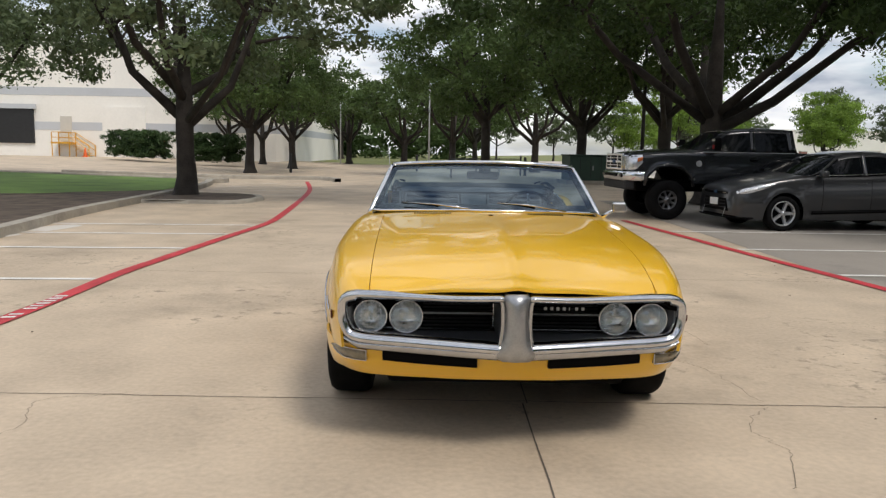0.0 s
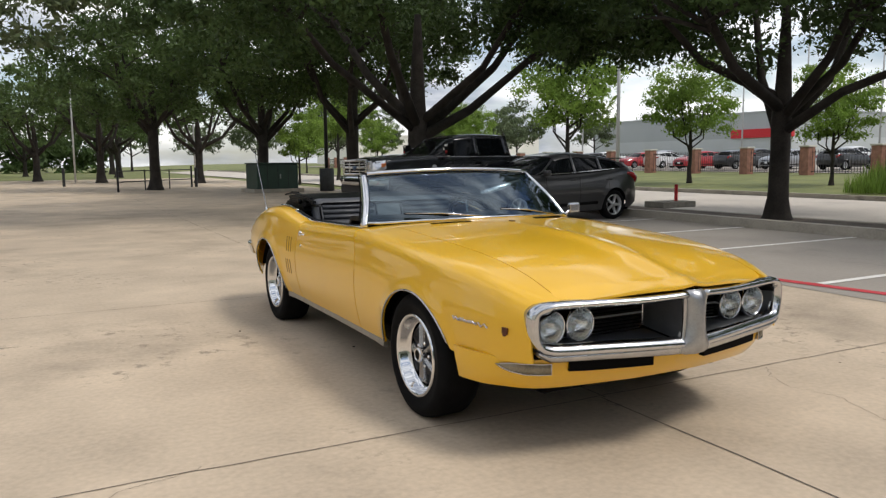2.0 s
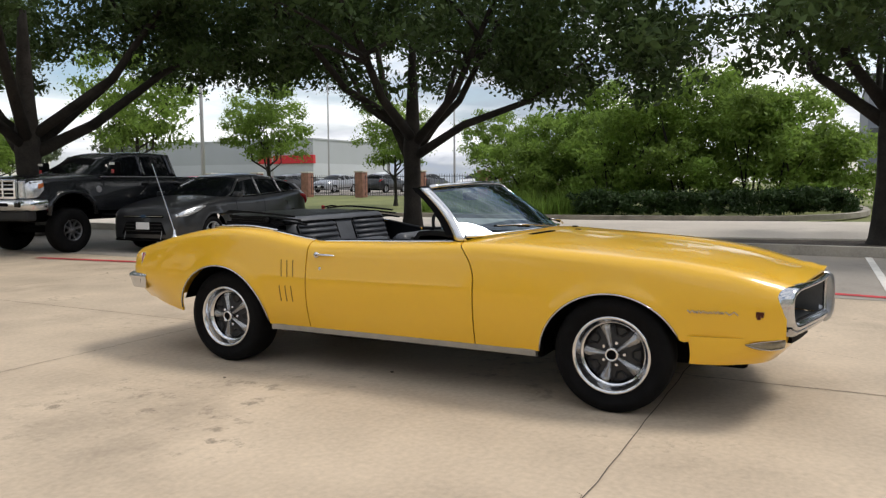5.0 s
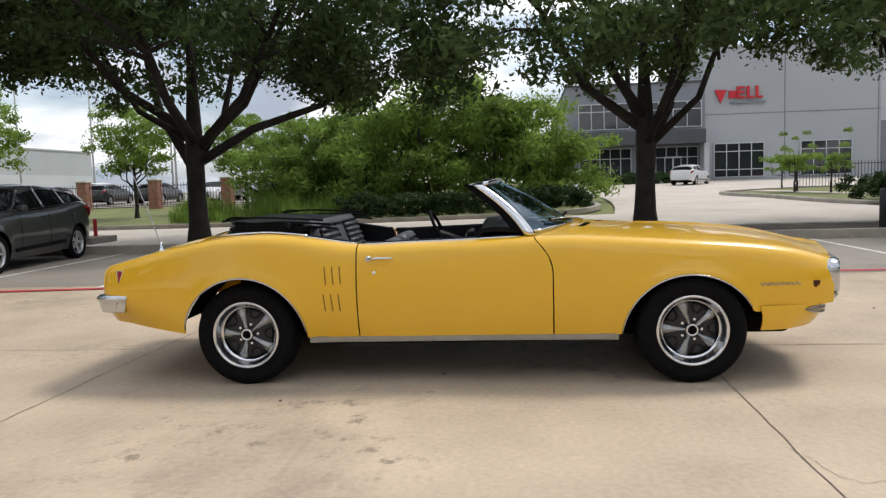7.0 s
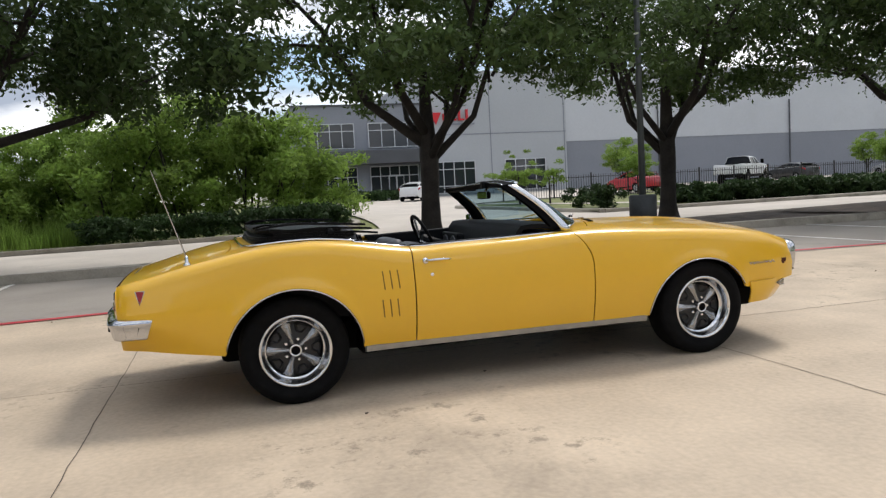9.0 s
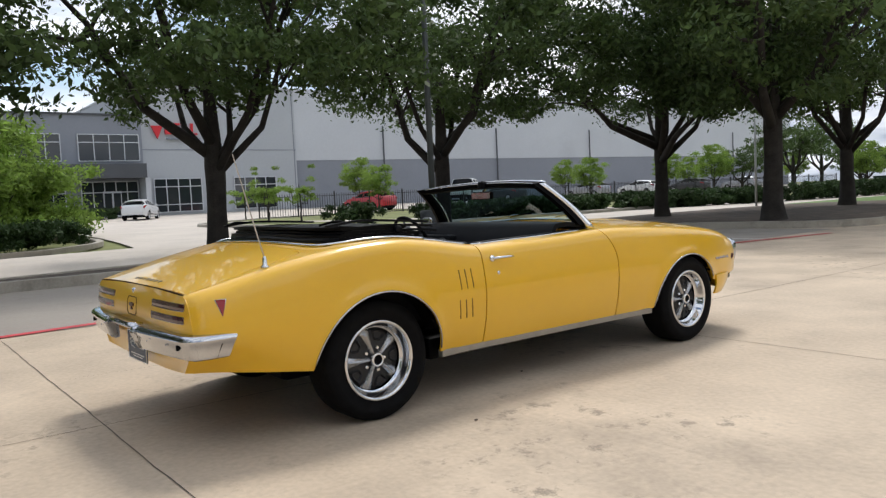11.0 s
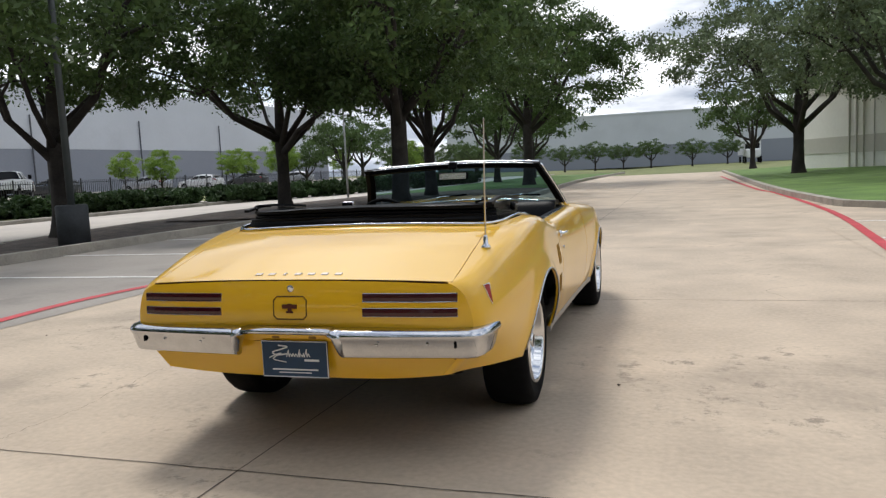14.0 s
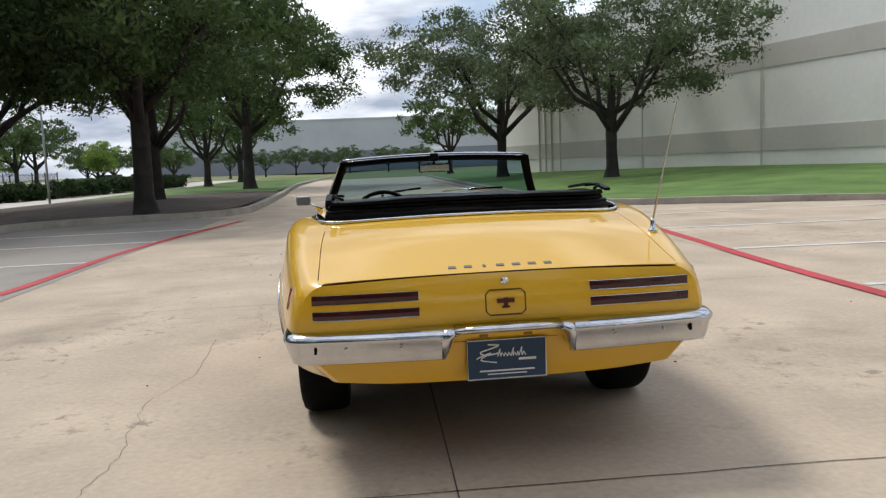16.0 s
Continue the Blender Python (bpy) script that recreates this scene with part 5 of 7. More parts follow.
    for s in (-1, 1):
        for z in (0.706, 0.648):
            bm = bmesh.new()
            n, xs = 8, (0.325, 0.715)
            rows = []
            for i in range(n + 1):
                x = xs[0] + (xs[1] - xs[0]) * i / n
                y = tail_y(x, z)
                rows.append([bm.verts.new((s * x, y + a, z + b)) for a, b in ((-0.01, -0.017), (0.004, -0.016), (0.006, 0.0), (0.004, 0.016), (-0.01, 0.017))])
            for r0, r1 in zip(rows, rows[1:]):
                for j in range(4):
                    bm.faces.new((r0[j], r1[j], r1[j + 1], r0[j + 1]))
            bm.faces.new(rows[0])
            bm.faces.new(rows[-1][::-1])
            bmesh.ops.recalc_face_normals(bm, faces=bm.faces)
            tl = part("tail_lamp", bm, LAMPRED, car, "dark red slot tail lamp with a bright rim")
            bm = bmesh.new()
            loop = [(x, z + 0.0165) for x in np.linspace(xs[0], xs[1], 9)] + [(x, z - 0.0165) for x in np.linspace(xs[1], xs[0], 9)]
            tube(bm, [(s * x, tail_y(x, zz) + 0.003, zz) for x, zz in loop + [loop[0]]], 0.0016, 5, False)
            part("lamp_rim", bm, WORN, tl)
    bm = bmesh.new()
    loop = [(-0.075, 0.695), (-0.06, 0.71), (0.06, 0.71), (0.075, 0.695), (0.075, 0.632), (0.06, 0.617), (-0.06, 0.617), (-0.075, 0.632)]
    tube(bm, [(x, tail_y(x, z) + 0.001, z) for x, z in loop + [loop[0]]], 0.003, 5, False)
    fd = part("fuel_door", bm, mat("dark seam", (0.10, 0.05, 0.006), 0.7), tail)
    bm = bmesh.new()
    for dx, dz, ww, hh in ((0, 0, 0.016, 0.036), (-0.02, 0.007, 0.026, 0.016), (0.02, 0.007, 0.026, 0.016), (0, -0.016, 0.03, 0.008)):
        box(bm, dx - ww / 2, dx + ww / 2, 2.365, 2.376, 0.663 + dz - hh / 2, 0.663 + dz + hh / 2)
    part("tail_badge", bm, mat("red and black enamel", (0.085, 0.022, 0.012), 0.3, 0.4), fd)
    bm = bmesh.new()
    lathe(bm, [(0.015, 0), (0.015, 0.008), (0.008, 0.012)], 14, pose(0, tail_y(0, 0.742) - 0.002, 0.742, -90, 0, 0))
    part("deck_lock", bm, CHROME, tail)
    # rear valance
    def val_pt(u, v):
        uu = 2 * u - 1
        z = 0.53 - (0.140 + 0.034 * (1 - uu**4)) * v
        x = uu * (car_side(2.333, z) - 0.001)
        return (x, 2.334 - 0.03 * v * v * (1 - uu**6), z)
    skin("rear_valance", val_pt, 40, 6, YELLOW, car)
    for s in (-1, 1):
        bm = bmesh.new()
        tube(bm, [(s * (0.700 - 0.02 * k), 2.3345 - 0.05 * (k / 3) ** 2, 0.47 - 0.026 * k) for k in range(4)], 0.0025, 5)
        part("valance_seam", bm, mat("dark seam", (0.10, 0.05, 0.006), 0.7), car)
    # rear bumper
    prof = [(-0.03, -0.074), (-0.008, -0.078), (0.004, -0.072), (0.012, -0.050), (0.022, -0.006), (0.030, 0.004), (0.033, 0.016), (0.029, 0.027), (0.018, 0.036), (0.0, 0.042), (-0.03, 0.044)]
    for s in (-1, 1):
        path = curve3([(s * 0.806, 2.150, 0.545), (s * 0.804, 2.24, 0.545), (s * 0.796, 2.315, 0.545), (s * 0.770, 2.352, 0.545), (s * 0.70, 2.368, 0.545), (s * 0.45, 2.394, 0.545), (s * 0.238, 2.408, 0.545)], 6)
        if s < 0:
            path = path[::-1]
        bm = bmesh.new()
        sweep(bm, path, prof)
        for v in bm.verts:
            if v.co.y < 2.21:
                v.co.y += max(0.0, 0.575 - v.co.z) * 0.35
        b = part("bumper_wing", bm, WORN2, car, "chrome rear bumper wing", True)
        e = b.modifiers.new("crisp", "EDGE_SPLIT")
        e.split_angle = radians(32)
        # the step where the wing drops beside the plate
        bm = bmesh.new()
        rows = []
        for i in range(9):
            t = i / 8
            x, k = 0.252 - 0.062 * t, math.sin(math.pi * t) ** 0.7
            fall = 0.5 - 0.5 * math.cos(math.pi * t)
            rows.append([bm.verts.new((s * x, 2.400 + a + 0.022 * k, 0.545 + z)) for a, z in ((-0.03, -0.074 + 0.098 * fall), (0.010, -0.074 + 0.098 * fall), (0.030, -0.01 + 0.035 * fall), (0.034, 0.016), (0.020, 0.036), (-0.03, 0.044))])
        for r0, r1 in zip(rows, rows[1:]):
            for j in range(5):
                bm.faces.new((r0[j], r0[j + 1], r1[j + 1], r1[j]))
        bmesh.ops.recalc_face_normals(bm, faces=bm.faces)
        part("bumper_step", bm, WORN2, b, smooth=True)
        for x in (0.40, 0.60):
            bm = bmesh.new()
            lathe(bm, [(0.006, 0), (0.0055, 0.003), (0.003, 0.004)], 10, pose(s * x, 2.4265 - 0.12 * (x - 0.4), 0.530, -90, 0, 0))
            part("bumper_bolt", bm, WORN2, b)
        part("bumper_slot", one_box(s * 0.706, s * 0.714, 2.380, 2.394, 0.516, 0.540), BLACK, b)
    bm = bmesh.new()
    sweep(bm, [(0.20, 2.408, 0.575), (0.1, 2.410, 0.576), (-0.1, 2.410, 0.576), (-0.20, 2.408, 0.575)], [(-0.03, -0.010), (0.024, -0.010), (0.034, -0.002), (0.030, 0.008), (0.014, 0.016), (-0.03, 0.018)])
    part("bumper_centre", bm, WORN2, car, smooth=True)
    bm = bmesh.new()
    box(bm, -0.20, 0.20, 2.33, 2.338, 0.515, 0.565)
    for x in (-0.085, 0.085):
        box(bm, x - 0.018, x + 0.018, 2.338, 2.356, 0.530, 0.545, 0.004)
    # Body yellow darkened to put the recess shade into the colour.
    part("plate_recess", bm, mat("shaded bracket", (0.25, 0.13, 0.01), 0.6), car, "bracket above the plate")
    # plate
    pl = part("licence_plate", one_box(-0.152, 0.152, 2.352, 2.358, 0.368, 0.522, 0.002), PLATEB, car, "dark blue dealer plate with white script shapes")
    bm = bmesh.new()
    fr = [(-0.15, 0.37), (0.15, 0.37), (0.15, 0.52), (-0.15, 0.52)]
    tube(bm, [(x, 2.359, z) for x, z in fr + [fr[0]]], 0.0024, 5, False)
    part("plate_border", bm, WHITE, pl)
    for line, rad in (([(0.072, 0.503), (0.030, 0.498), (0.062, 0.486), (0.100, 0.474), (0.082, 0.462), (0.030, 0.468)], 0.0034), ([(0.118, 0.449), (0.09, 0.462), (0.06, 0.470), (0.10, 0.445), (0.04, 0.432)], 0.0026)):
        bm = bmesh.new()
        tube(bm, [(x, 2.360, z) for x, z in [tuple(q) for q in dense(line, 5)]], rad, 5)
        part("plate_flourish", bm, WHITE, pl)
    x = 0.036
    for k, (h, wd) in enumerate(((0.030, 0.012), (0.016, 0.013), (0.015, 0.013), (0.015, 0.013), (0.032, 0.009), (0.015, 0.013), (0.016, 0.009), (0.034, 0.013), (0.016, 0.013))):
        bm = bmesh.new()
        tube(bm, [(x, 2.3600, 0.455), (x - h * 0.35, 2.3600, 0.455 + h), (x - wd * 0.5 - h * 0.12, 2.3600, 0.458 + h * 0.4), (x - wd, 2.3600, 0.455)], 0.0021, 5)
        part("script_bar", bm, WHITE, pl)
        x -= wd
    part("script_bar", one_box(-0.112, -0.045, 2.357, 2.3605, 0.437, 0.446), WHITE, pl)
    part("script_bar", one_box(-0.105, 0.105, 2.357, 2.3605, 0.398, 0.404), WHITE, pl)
    part("script_bar", one_box(-0.075, 0.075, 2.357, 2.3605, 0.386, 0.390), WHITE, pl)
    # front: bezel, beak, grilles, lamps
    def bez_y(x):
        return -2.225 - 0.165 * (1 - min(1, abs(x) / 0.75) ** 1.15) + (0.004 * max(0, (abs(x) - 0.68) / 0.07) ** 2)
    for s in (-1, 1):
        lo = lambda x: 0.494 - 0.008 * max(0, 1 - abs(x) / 0.45)  # noqa: E731
        loop = [(0.055, 0.716), (0.25, 0.706), (0.45, 0.704), (0.62, 0.703), (0.70, 0.697), (0.742, 0.673), (0.752, 0.628), (0.746, 0.574), (0.725, 0.526), (0.69, 0.504), (0.62, 0.496), (0.45, lo(0.45)), (0.25, lo(0.25)), (0.055, lo(0.055))]
        pts = curve3([(s * x, bez_y(x) - 0.004, z) for x, z in loop], 6)
        band_rings, bm = [], bmesh.new()
        for i, q in enumerate(pts):
            d = pts[min(i + 1, len(pts) - 1)] - pts[max(i - 1, 0)]
            o = Vector((-d.z, 0, d.x)).normalized()
            if o.dot(Vector((q.x - s * 0.40, 0, q.z - 0.60))) < 0:
                o = -o
            f = 0.72 if q.z > 0.69 and abs(q.x) < 0.68 else 1.15
            band_rings.append([bm.verts.new(q + o * (a * f if a < 0 else a) + Vector((0, b, 0))) for a, b in ((0.000, 0.078), (0.012, 0.074), (0.0135, 0.030), (0.0125, 0.006), (0.008, -0.007), (0.001, -0.014), (-0.008, -0.015), (-0.018, -0.009), (-0.028, 0.004), (-0.034, 0.022), (-0.030, 0.036))])
        for r0, r1 in zip(band_rings, band_rings[1:]):
            k = len(r0)
            for j in range(k):
                bm.faces.new((r0[j], r0[(j + 1) % k], r1[(j + 1) % k], r1[j]))
        bm.faces.new(band_rings[0])
        bm.faces.new(band_rings[-1])
        bmesh.ops.recalc_face_normals(bm, faces=bm.faces)
        bz = part("grille_bezel", bm, WORN2, car, "heavy chrome grille surround", True)
        bm = bmesh.new()
        tube(bm, curve3([(s * 0.075, bez_y(0.06) + 0.002, 0.708), (s * 0.060, bez_y(0.06) + 0.004, 0.690), (s * 0.056, bez_y(0.06) + 0.006, 0.60), (s * 0.064, bez_y(0.06) + 0.004, 0.525), (s * 0.074, bez_y(0.06) + 0.002, 0.502)], 5), 0.011, 8)
        part("bezel_inner_edge", bm, WORN, bz, smooth=True)
        yg = -2.118  # depth of the flat grille inside the pointed surround
        skin("grille_back", lambda u, v: (s * (0.09 + 0.64 * u), yg + 0.036, 0.490 + 0.200 * v), 10, 3, BLACK, bz)
        skin("grille_tray", lambda u, v: (s * (0.052 + 0.68 * u) * (1 - 0.03 * v), (bez_y(0.05 + 0.68 * u) + 0.014) * (1 - v) + yg * v, lo(0.05 + 0.68 * u) + 0.008 + (0.506 - lo(0.05 + 0.68 * u)) * v), 16, 4, SHADOWBOX, bz)
        skin("grille_roof", lambda u, v: (s * (0.052 + 0.68 * u) * (1 - 0.03 * v), (bez_y(0.05 + 0.68 * u) + 0.014) * (1 - v) + yg * v, 0.702 - 0.012 * u - 0.05 * max(0, u - 0.88) / 0.12 - 0.010 * v), 16, 4, BLACK, bz)
        skin("grille_cheek", lambda u, v: (s * (0.058 + 0.016 * u), (bez_y(0.05) + 0.016) * (1 - u) + yg * u, (0.500 + 0.035 * u) + (0.20 - 0.06 * u) * v), 6, 4, SHADOWBOX, bz)
        skin("grille_end", lambda u, v: (s * (0.722 - 0.020 * u), (bez_y(0.737) + 0.014) * (1 - u) + yg * u, 0.515 + 0.165 * v), 4, 4, SHADOWBOX, bz)
        for k in range(8):
            z = 0.540 + 0.0162 * k
            bm = bmesh.new()
            tube(bm, [(s * 0.080, yg - 0.008, z), (s * 0.392, yg - 0.008, z)], 0.0044, 6)
            part("grille_bar", bm, mat("black grille paint", (0.012, 0.012, 0.013), 0.35), bz)
        bm = bmesh.new()
        tube(bm, [(s * 0.078, yg - 0.014, 0.597), (s * 0.40, yg - 0.016, 0.597)], 0.0048, 6)
        part("grille_spear", bm, mat("bright trim", (0.8, 0.81, 0.82), 0.35, 0.7), bz)
        bm = bmesh.new()
        tube(bm, [(s * x, yg - 0.014, z) for x, z in ((0.70, 0.664), (0.092, 0.664), (0.076, 0.652), (0.076, 0.538), (0.092, 0.526), (0.70, 0.526))], 0.0036, 5)
        part("grille_frame", bm, WORN, bz)
        for x in (0.466, 0.625):
            m = pose(s * x, -2.156, 0.586, 90, 0, 0)
            bm = bmesh.new()
            lathe(bm, [(0.070, -0.03), (0.077, 0.0), (0.077, 0.010), (0.074, 0.015), (0.070, 0.014), (0.068, 0.006)], 40, m, False)
            hl = part("headlamp", bm, CHROME, car, "round sealed-beam headlamp", True)
            bm = bmesh.new()
            lathe(bm, [(0.069, 0.006), (0.064, -0.010), (0.054, -0.024), (0.042, -0.035), (0.028, -0.043), (0.014, -0.047), (0.001, -0.048)], 36, m, False)
            part("reflector", bm, LENS, hl, smooth=True)
            bm = bmesh.new()
            lathe(bm, [(0.013, -0.046), (0.011, -0.018), (0.001, -0.016)], 16, m, False)
            part("bulb_shield", bm, CHROME, hl, smooth=True)
            bm = bmesh.new()
            lathe(bm, [(0.069, 0.007), (0.062, 0.016), (0.047, 0.024), (0.028, 0.029), (0.010, 0.031), (0.001, 0.031)], 36, m, False)
            le = part("lens", bm, LAMPGLASS, hl, smooth=True)
            le.visible_shadow = False
        # turn lamp
        bm = bmesh.new()
        tpath = [(s * x, y, 0.415) for x, y in ((0.640, -2.190), (0.690, -2.167), (0.735, -2.132), (0.768, -2.088), (0.790, -2.052), (0.806, -2.020))]
        sweep(bm, tpath if s > 0 else tpath[::-1], [(-0.02, -0.022), (0.008, -0.021), (0.013, 0.0), (0.011, 0.020), (-0.02, 0.022)])
        for v in bm.verts:
            if v.co.y > -2.075:
                v.co.z += (0.424 - v.co.z) * min(0.85, (v.co.y + 2.075) / 0.055)
        part("turn_lamp", bm, AMBER, car, "clouded turn signal lens", True)
        bm = bmesh.new()
        tube(bm, [(s * x, y, z) for x, y, z in ((0.640, -2.196, 0.437), (0.690, -2.178, 0.438), (0.742, -2.140, 0.438), (0.777, -2.092, 0.437), (0.800, -2.053, 0.431), (0.811, -2.022, 0.423), (0.800, -2.053, 0.411), (0.777, -2.092, 0.399), (0.742, -2.140, 0.392), (0.690, -2.178, 0.391), (0.640, -2.196, 0.391), (0.640, -2.196, 0.437))], 0.0035, 5)
        part("lamp_frame", bm, WORN, car, "thin dull chrome lamp frame")
    # lettering of the left grille as plain bars
    for k in range(7):
        x = 0.150 + 0.028 * k
        part("letter_bar", one_box(x, x + (0.004 if k == 4 else 0.013), -2.140, -2.134, 0.617, 0.631), mat("dull letter metal", (0.60, 0.61, 0.62), 0.5, 0.6), car)
    # beak
    bm = bmesh.new()
    rows = []
    for z, wd, fw in ((0.446, 0.070, 0.014), (0.458, 0.092, 0.026), (0.480, 0.098, 0.036), (0.505, 0.080, 0.043), (0.54, 0.060, 0.045), (0.60, 0.052, 0.045), (0.66, 0.052, 0.042), (0.692, 0.057, 0.038), (0.712, 0.062, 0.031), (0.726, 0.056, 0.018), (0.733, 0.045, 0.004)):
        yb = bez_y(0) + 0.012
        rows.append([bm.verts.new(p) for p in ((-wd, yb + 0.03, z), (-wd * 0.80, yb - fw * 0.5, z), (-wd * 0.3, yb - fw, z), (0, yb - fw - 0.006, z), (wd * 0.3, yb - fw, z), (wd * 0.80, yb - fw * 0.5, z), (wd, yb + 0.03, z))])
    for a, b in zip(rows, rows[1:]):
        for j in range(6):
            bm.faces.new((a[j], a[j + 1], b[j + 1], b[j]))
    bmesh.ops.recalc_face_normals(bm, faces=bm.faces)
    part("beak", bm, mat("matt worn chrome", (0.42, 0.43, 0.45), 0.36, 1.0, vary=0.15, scale=14, fine=120), car, "worn chrome centre beak", True)
    # lower chrome lip and valance
    bm = bmesh.new()
    rows = []
    for x in np.linspace(-0.735, 0.735, 49):
        k = max(0.0, 1 - (abs(x) / 0.72) ** 1.6)
        e = max(0.0, (abs(x) - 0.66) / 0.075) ** 2
        y, zt, zb = bez_y(x) - 0.004, 0.488 + 0.022 * e, 0.456 - 0.010 * k + 0.045 * e
        rows.append([bm.verts.new(p) for p in ((x, y + 0.03, zt), (x, y - 0.004, zt - 0.002), (x, y - 0.006, zt - 0.012), (x, y + 0.006, zb + 0.008), (x, y + 0.016, zb), (x, y + 0.05, zb))])
    for r0, r1 in zip(rows, rows[1:]):
        for j in range(5):
            bm.faces.new((r0[j], r1[j], r1[j + 1], r0[j + 1]))
    bmesh.ops.recalc_face_normals(bm, faces=bm.faces)
    for x in (-0.52, 0.52):
        lathe(bm, [(0.012, -0.01), (0.012, 0.004), (0.006, 0.006)], 10, pose(x, bez_y(x) - 0.004, 0.476, 90, 0, 0))
    part("lower_lip", bm, WORN, car, smooth=True)
    vpath = [(0.872, -1.748), (0.868, -1.80), (0.845, -1.92), (0.80, -2.04), (0.72, -2.15), (0.60, -2.205), (0.40, -2.245), (0.2, -2.275), (0, -2.285)]
    vp = dense(vpath, 4)
    vp = vp + [Vector((-p.x, p.y)) for p in vp[::-1][1:]]
    def fval(u, v):
        t = u * (len(vp) - 1)
        i = min(len(vp) - 2, int(t))
        p = vp[i].lerp(vp[i + 1], t - i)
        k = 1 - 0.085 * v * v * (1 - 0.65 * min(1, abs(p.x) / 0.87) ** 3)
        top = 0.456
        bot = 0.318 - 0.012 * abs(p.x)
        e = max(0.0, min(1.0, (abs(p.x) - 0.80) / 0.07))
        return (p.x * k, p.y * (1 - 0.028 * v * v) - 0.055 * e * v**1.2, top + (bot - top) * v)
    fv = skin("front_valance", fval, 64, 6, YELLOW, car)
    for s in (-1, 1):
        bm = bmesh.new()
        sp = [(s * 0.155, -2.288, 0.408), (s * 0.27, -2.272, 0.410), (s * 0.40, -2.252, 0.413), (s * 0.50, -2.233, 0.416), (s * 0.565, -2.219, 0.419)]
        sweep(bm, sp if s > 0 else sp[::-1], [(-0.02, -0.017), (0.008, -0.016), (0.010, 0.030), (-0.02, 0.032)])
        part("air_slot", bm, BLACK, fv, "black air intake slot")
    skin("nose_filler", lambda u, v: ((2 * u - 1) * 0.60, bez_y((2 * u - 1) * 0.60) + 0.015 + 0.05 * v, 0.692 + 0.026 * (1 - abs(2 * u - 1)) - 0.02 * v), 16, 2, BLACK, car)
    # floor pan, sills and firewall
    part("floor_pan", one_box(-0.56, 0.56, -2.02, 1.80, 0.235, 0.44, 0.03), BLACK, car)
    part("underbody", one_box(-0.74, 0.74, -0.93, 0.98, 0.232, 0.36, 0.02), BLACK, car)
    part("firewall", one_box(-0.74, 0.74, -0.66, -0.60, 0.40, 0.86), BLACK, car)
    part("trunk_wall", one_box(-0.72, 0.72, 1.40, 1.44, 0.40, 0.88), BLACK, car)
    part("exhaust", one_box(0.38, 0.44, 1.5, 1.95, 0.30, 0.36, 0.02), BLACK, car)
    # windscreen
    def scr(u, v):
        uu = 2 * u - 1
        xb, xt = uu * 0.745, uu * 0.622
        b = Vector((xb, screen_y(xb) + 0.01, car_top(min(0.7, abs(xb)), -0.5) + 0.002 + 0.012 * abs(uu) ** 3))
        t = Vector((xt, -0.135 - 0.105 * (1 - uu * uu), 1.208 + 0.024 * (1 - uu * uu)))
        m = b.lerp(t, v)
        m.y -= 0.03 * math.sin(math.pi * v)
        return m
    ws = skin("windscreen", scr, 24, 12, SCREEN, car, thick=0.005, label="tinted curved windscreen")
    ws.modifiers.clear()
    ws.visible_shadow = False
    for s in (-1, 1):
        bm = bmesh.new()
        u = 1.0 if s > 0 else 0.0
        pts = [scr(u, v) + Vector((s * 0.012, 0.012, 0.0)) for v in np.linspace(-0.06, 1.03, 12)]
        pr = [[bm.verts.new(q + Vector((s * a, b, 0))) for a, b in ((-0.010, -0.016), (0.006, -0.018), (0.016, -0.006), (0.020, 0.022), (0.016, 0.050), (-0.004, 0.054), (-0.016, 0.02))] for q in pts]
        for r0, r1 in zip(pr, pr[1:]):
            for j in range(7):
                bm.faces.new((r0[j], r0[(j + 1) % 7], r1[(j + 1) % 7], r1[j]))
        bm.faces.new(pr[0])
        bm.faces.new(pr[-1])
        bmesh.ops.recalc_face_normals(bm, faces=bm.faces)
        p = part("screen_pillar", bm, CHROME, car, "bright windscreen pillar", True)
        bm = bmesh.new()
        rings = [[bm.verts.new(q + Vector((-s * a, b, 0))) for a, b in ((-0.012, 0.048), (-0.006, 0.105), (0.03, 0.112), (0.045, 0.06), (0.03, 0.016))] for q in pts[1:]]
        for r0, r1 in zip(rings, rings[1:]):
            for j in range(5):
                bm.faces.new((r0[j], r0[(j + 1) % 5], r1[(j + 1) % 5], r1[j]))
        bm.faces.new(rings[0])
        bm.faces.new(rings[-1])
        bmesh.ops.recalc_face_normals(bm, faces=bm.faces)
        part("pillar_lining", bm, BLACK, p)
    bm = bmesh.new()
    tube(bm, [scr(u, 1.0) + Vector((0, 0.004, 0.012)) for u in np.linspace(0, 1, 21)], 0.015, 8)
    hd = part("screen_header", bm, CHROME, car, "bright windscreen header", True)
    bm = bmesh.new()
    hr = [[bm.verts.new(scr(u, 1.0) + Vector((0, a, b))) for a, b in ((0.012, 0.016), (0.05, 0.020), (0.105, 0.004), (0.10, -0.020), (0.05, -0.030), (0.012, -0.022))] for u in np.linspace(-0.01, 1.01, 21)]
    for r0, r1 in zip(hr, hr[1:]):
        for j in range(6):
            bm.faces.new((r0[j], r0[(j + 1) % 6], r1[(j + 1) % 6], r1[j]))
    bm.faces.new(hr[0])
    bm.faces.new(hr[-1])
    bmesh.ops.recalc_face_normals(bm, faces=bm.faces)
    part("header_lining", bm, BLACK, hd)
    bm = bmesh.new()
    tube(bm, [scr(u, 1.0) + Vector((0, 0.10, 0.006)) for u in np.linspace(0.02, 0.98, 17)], 0.006, 6)
    part("header_seal", bm, WORN, hd, smooth=True)
    bm = bmesh.new()
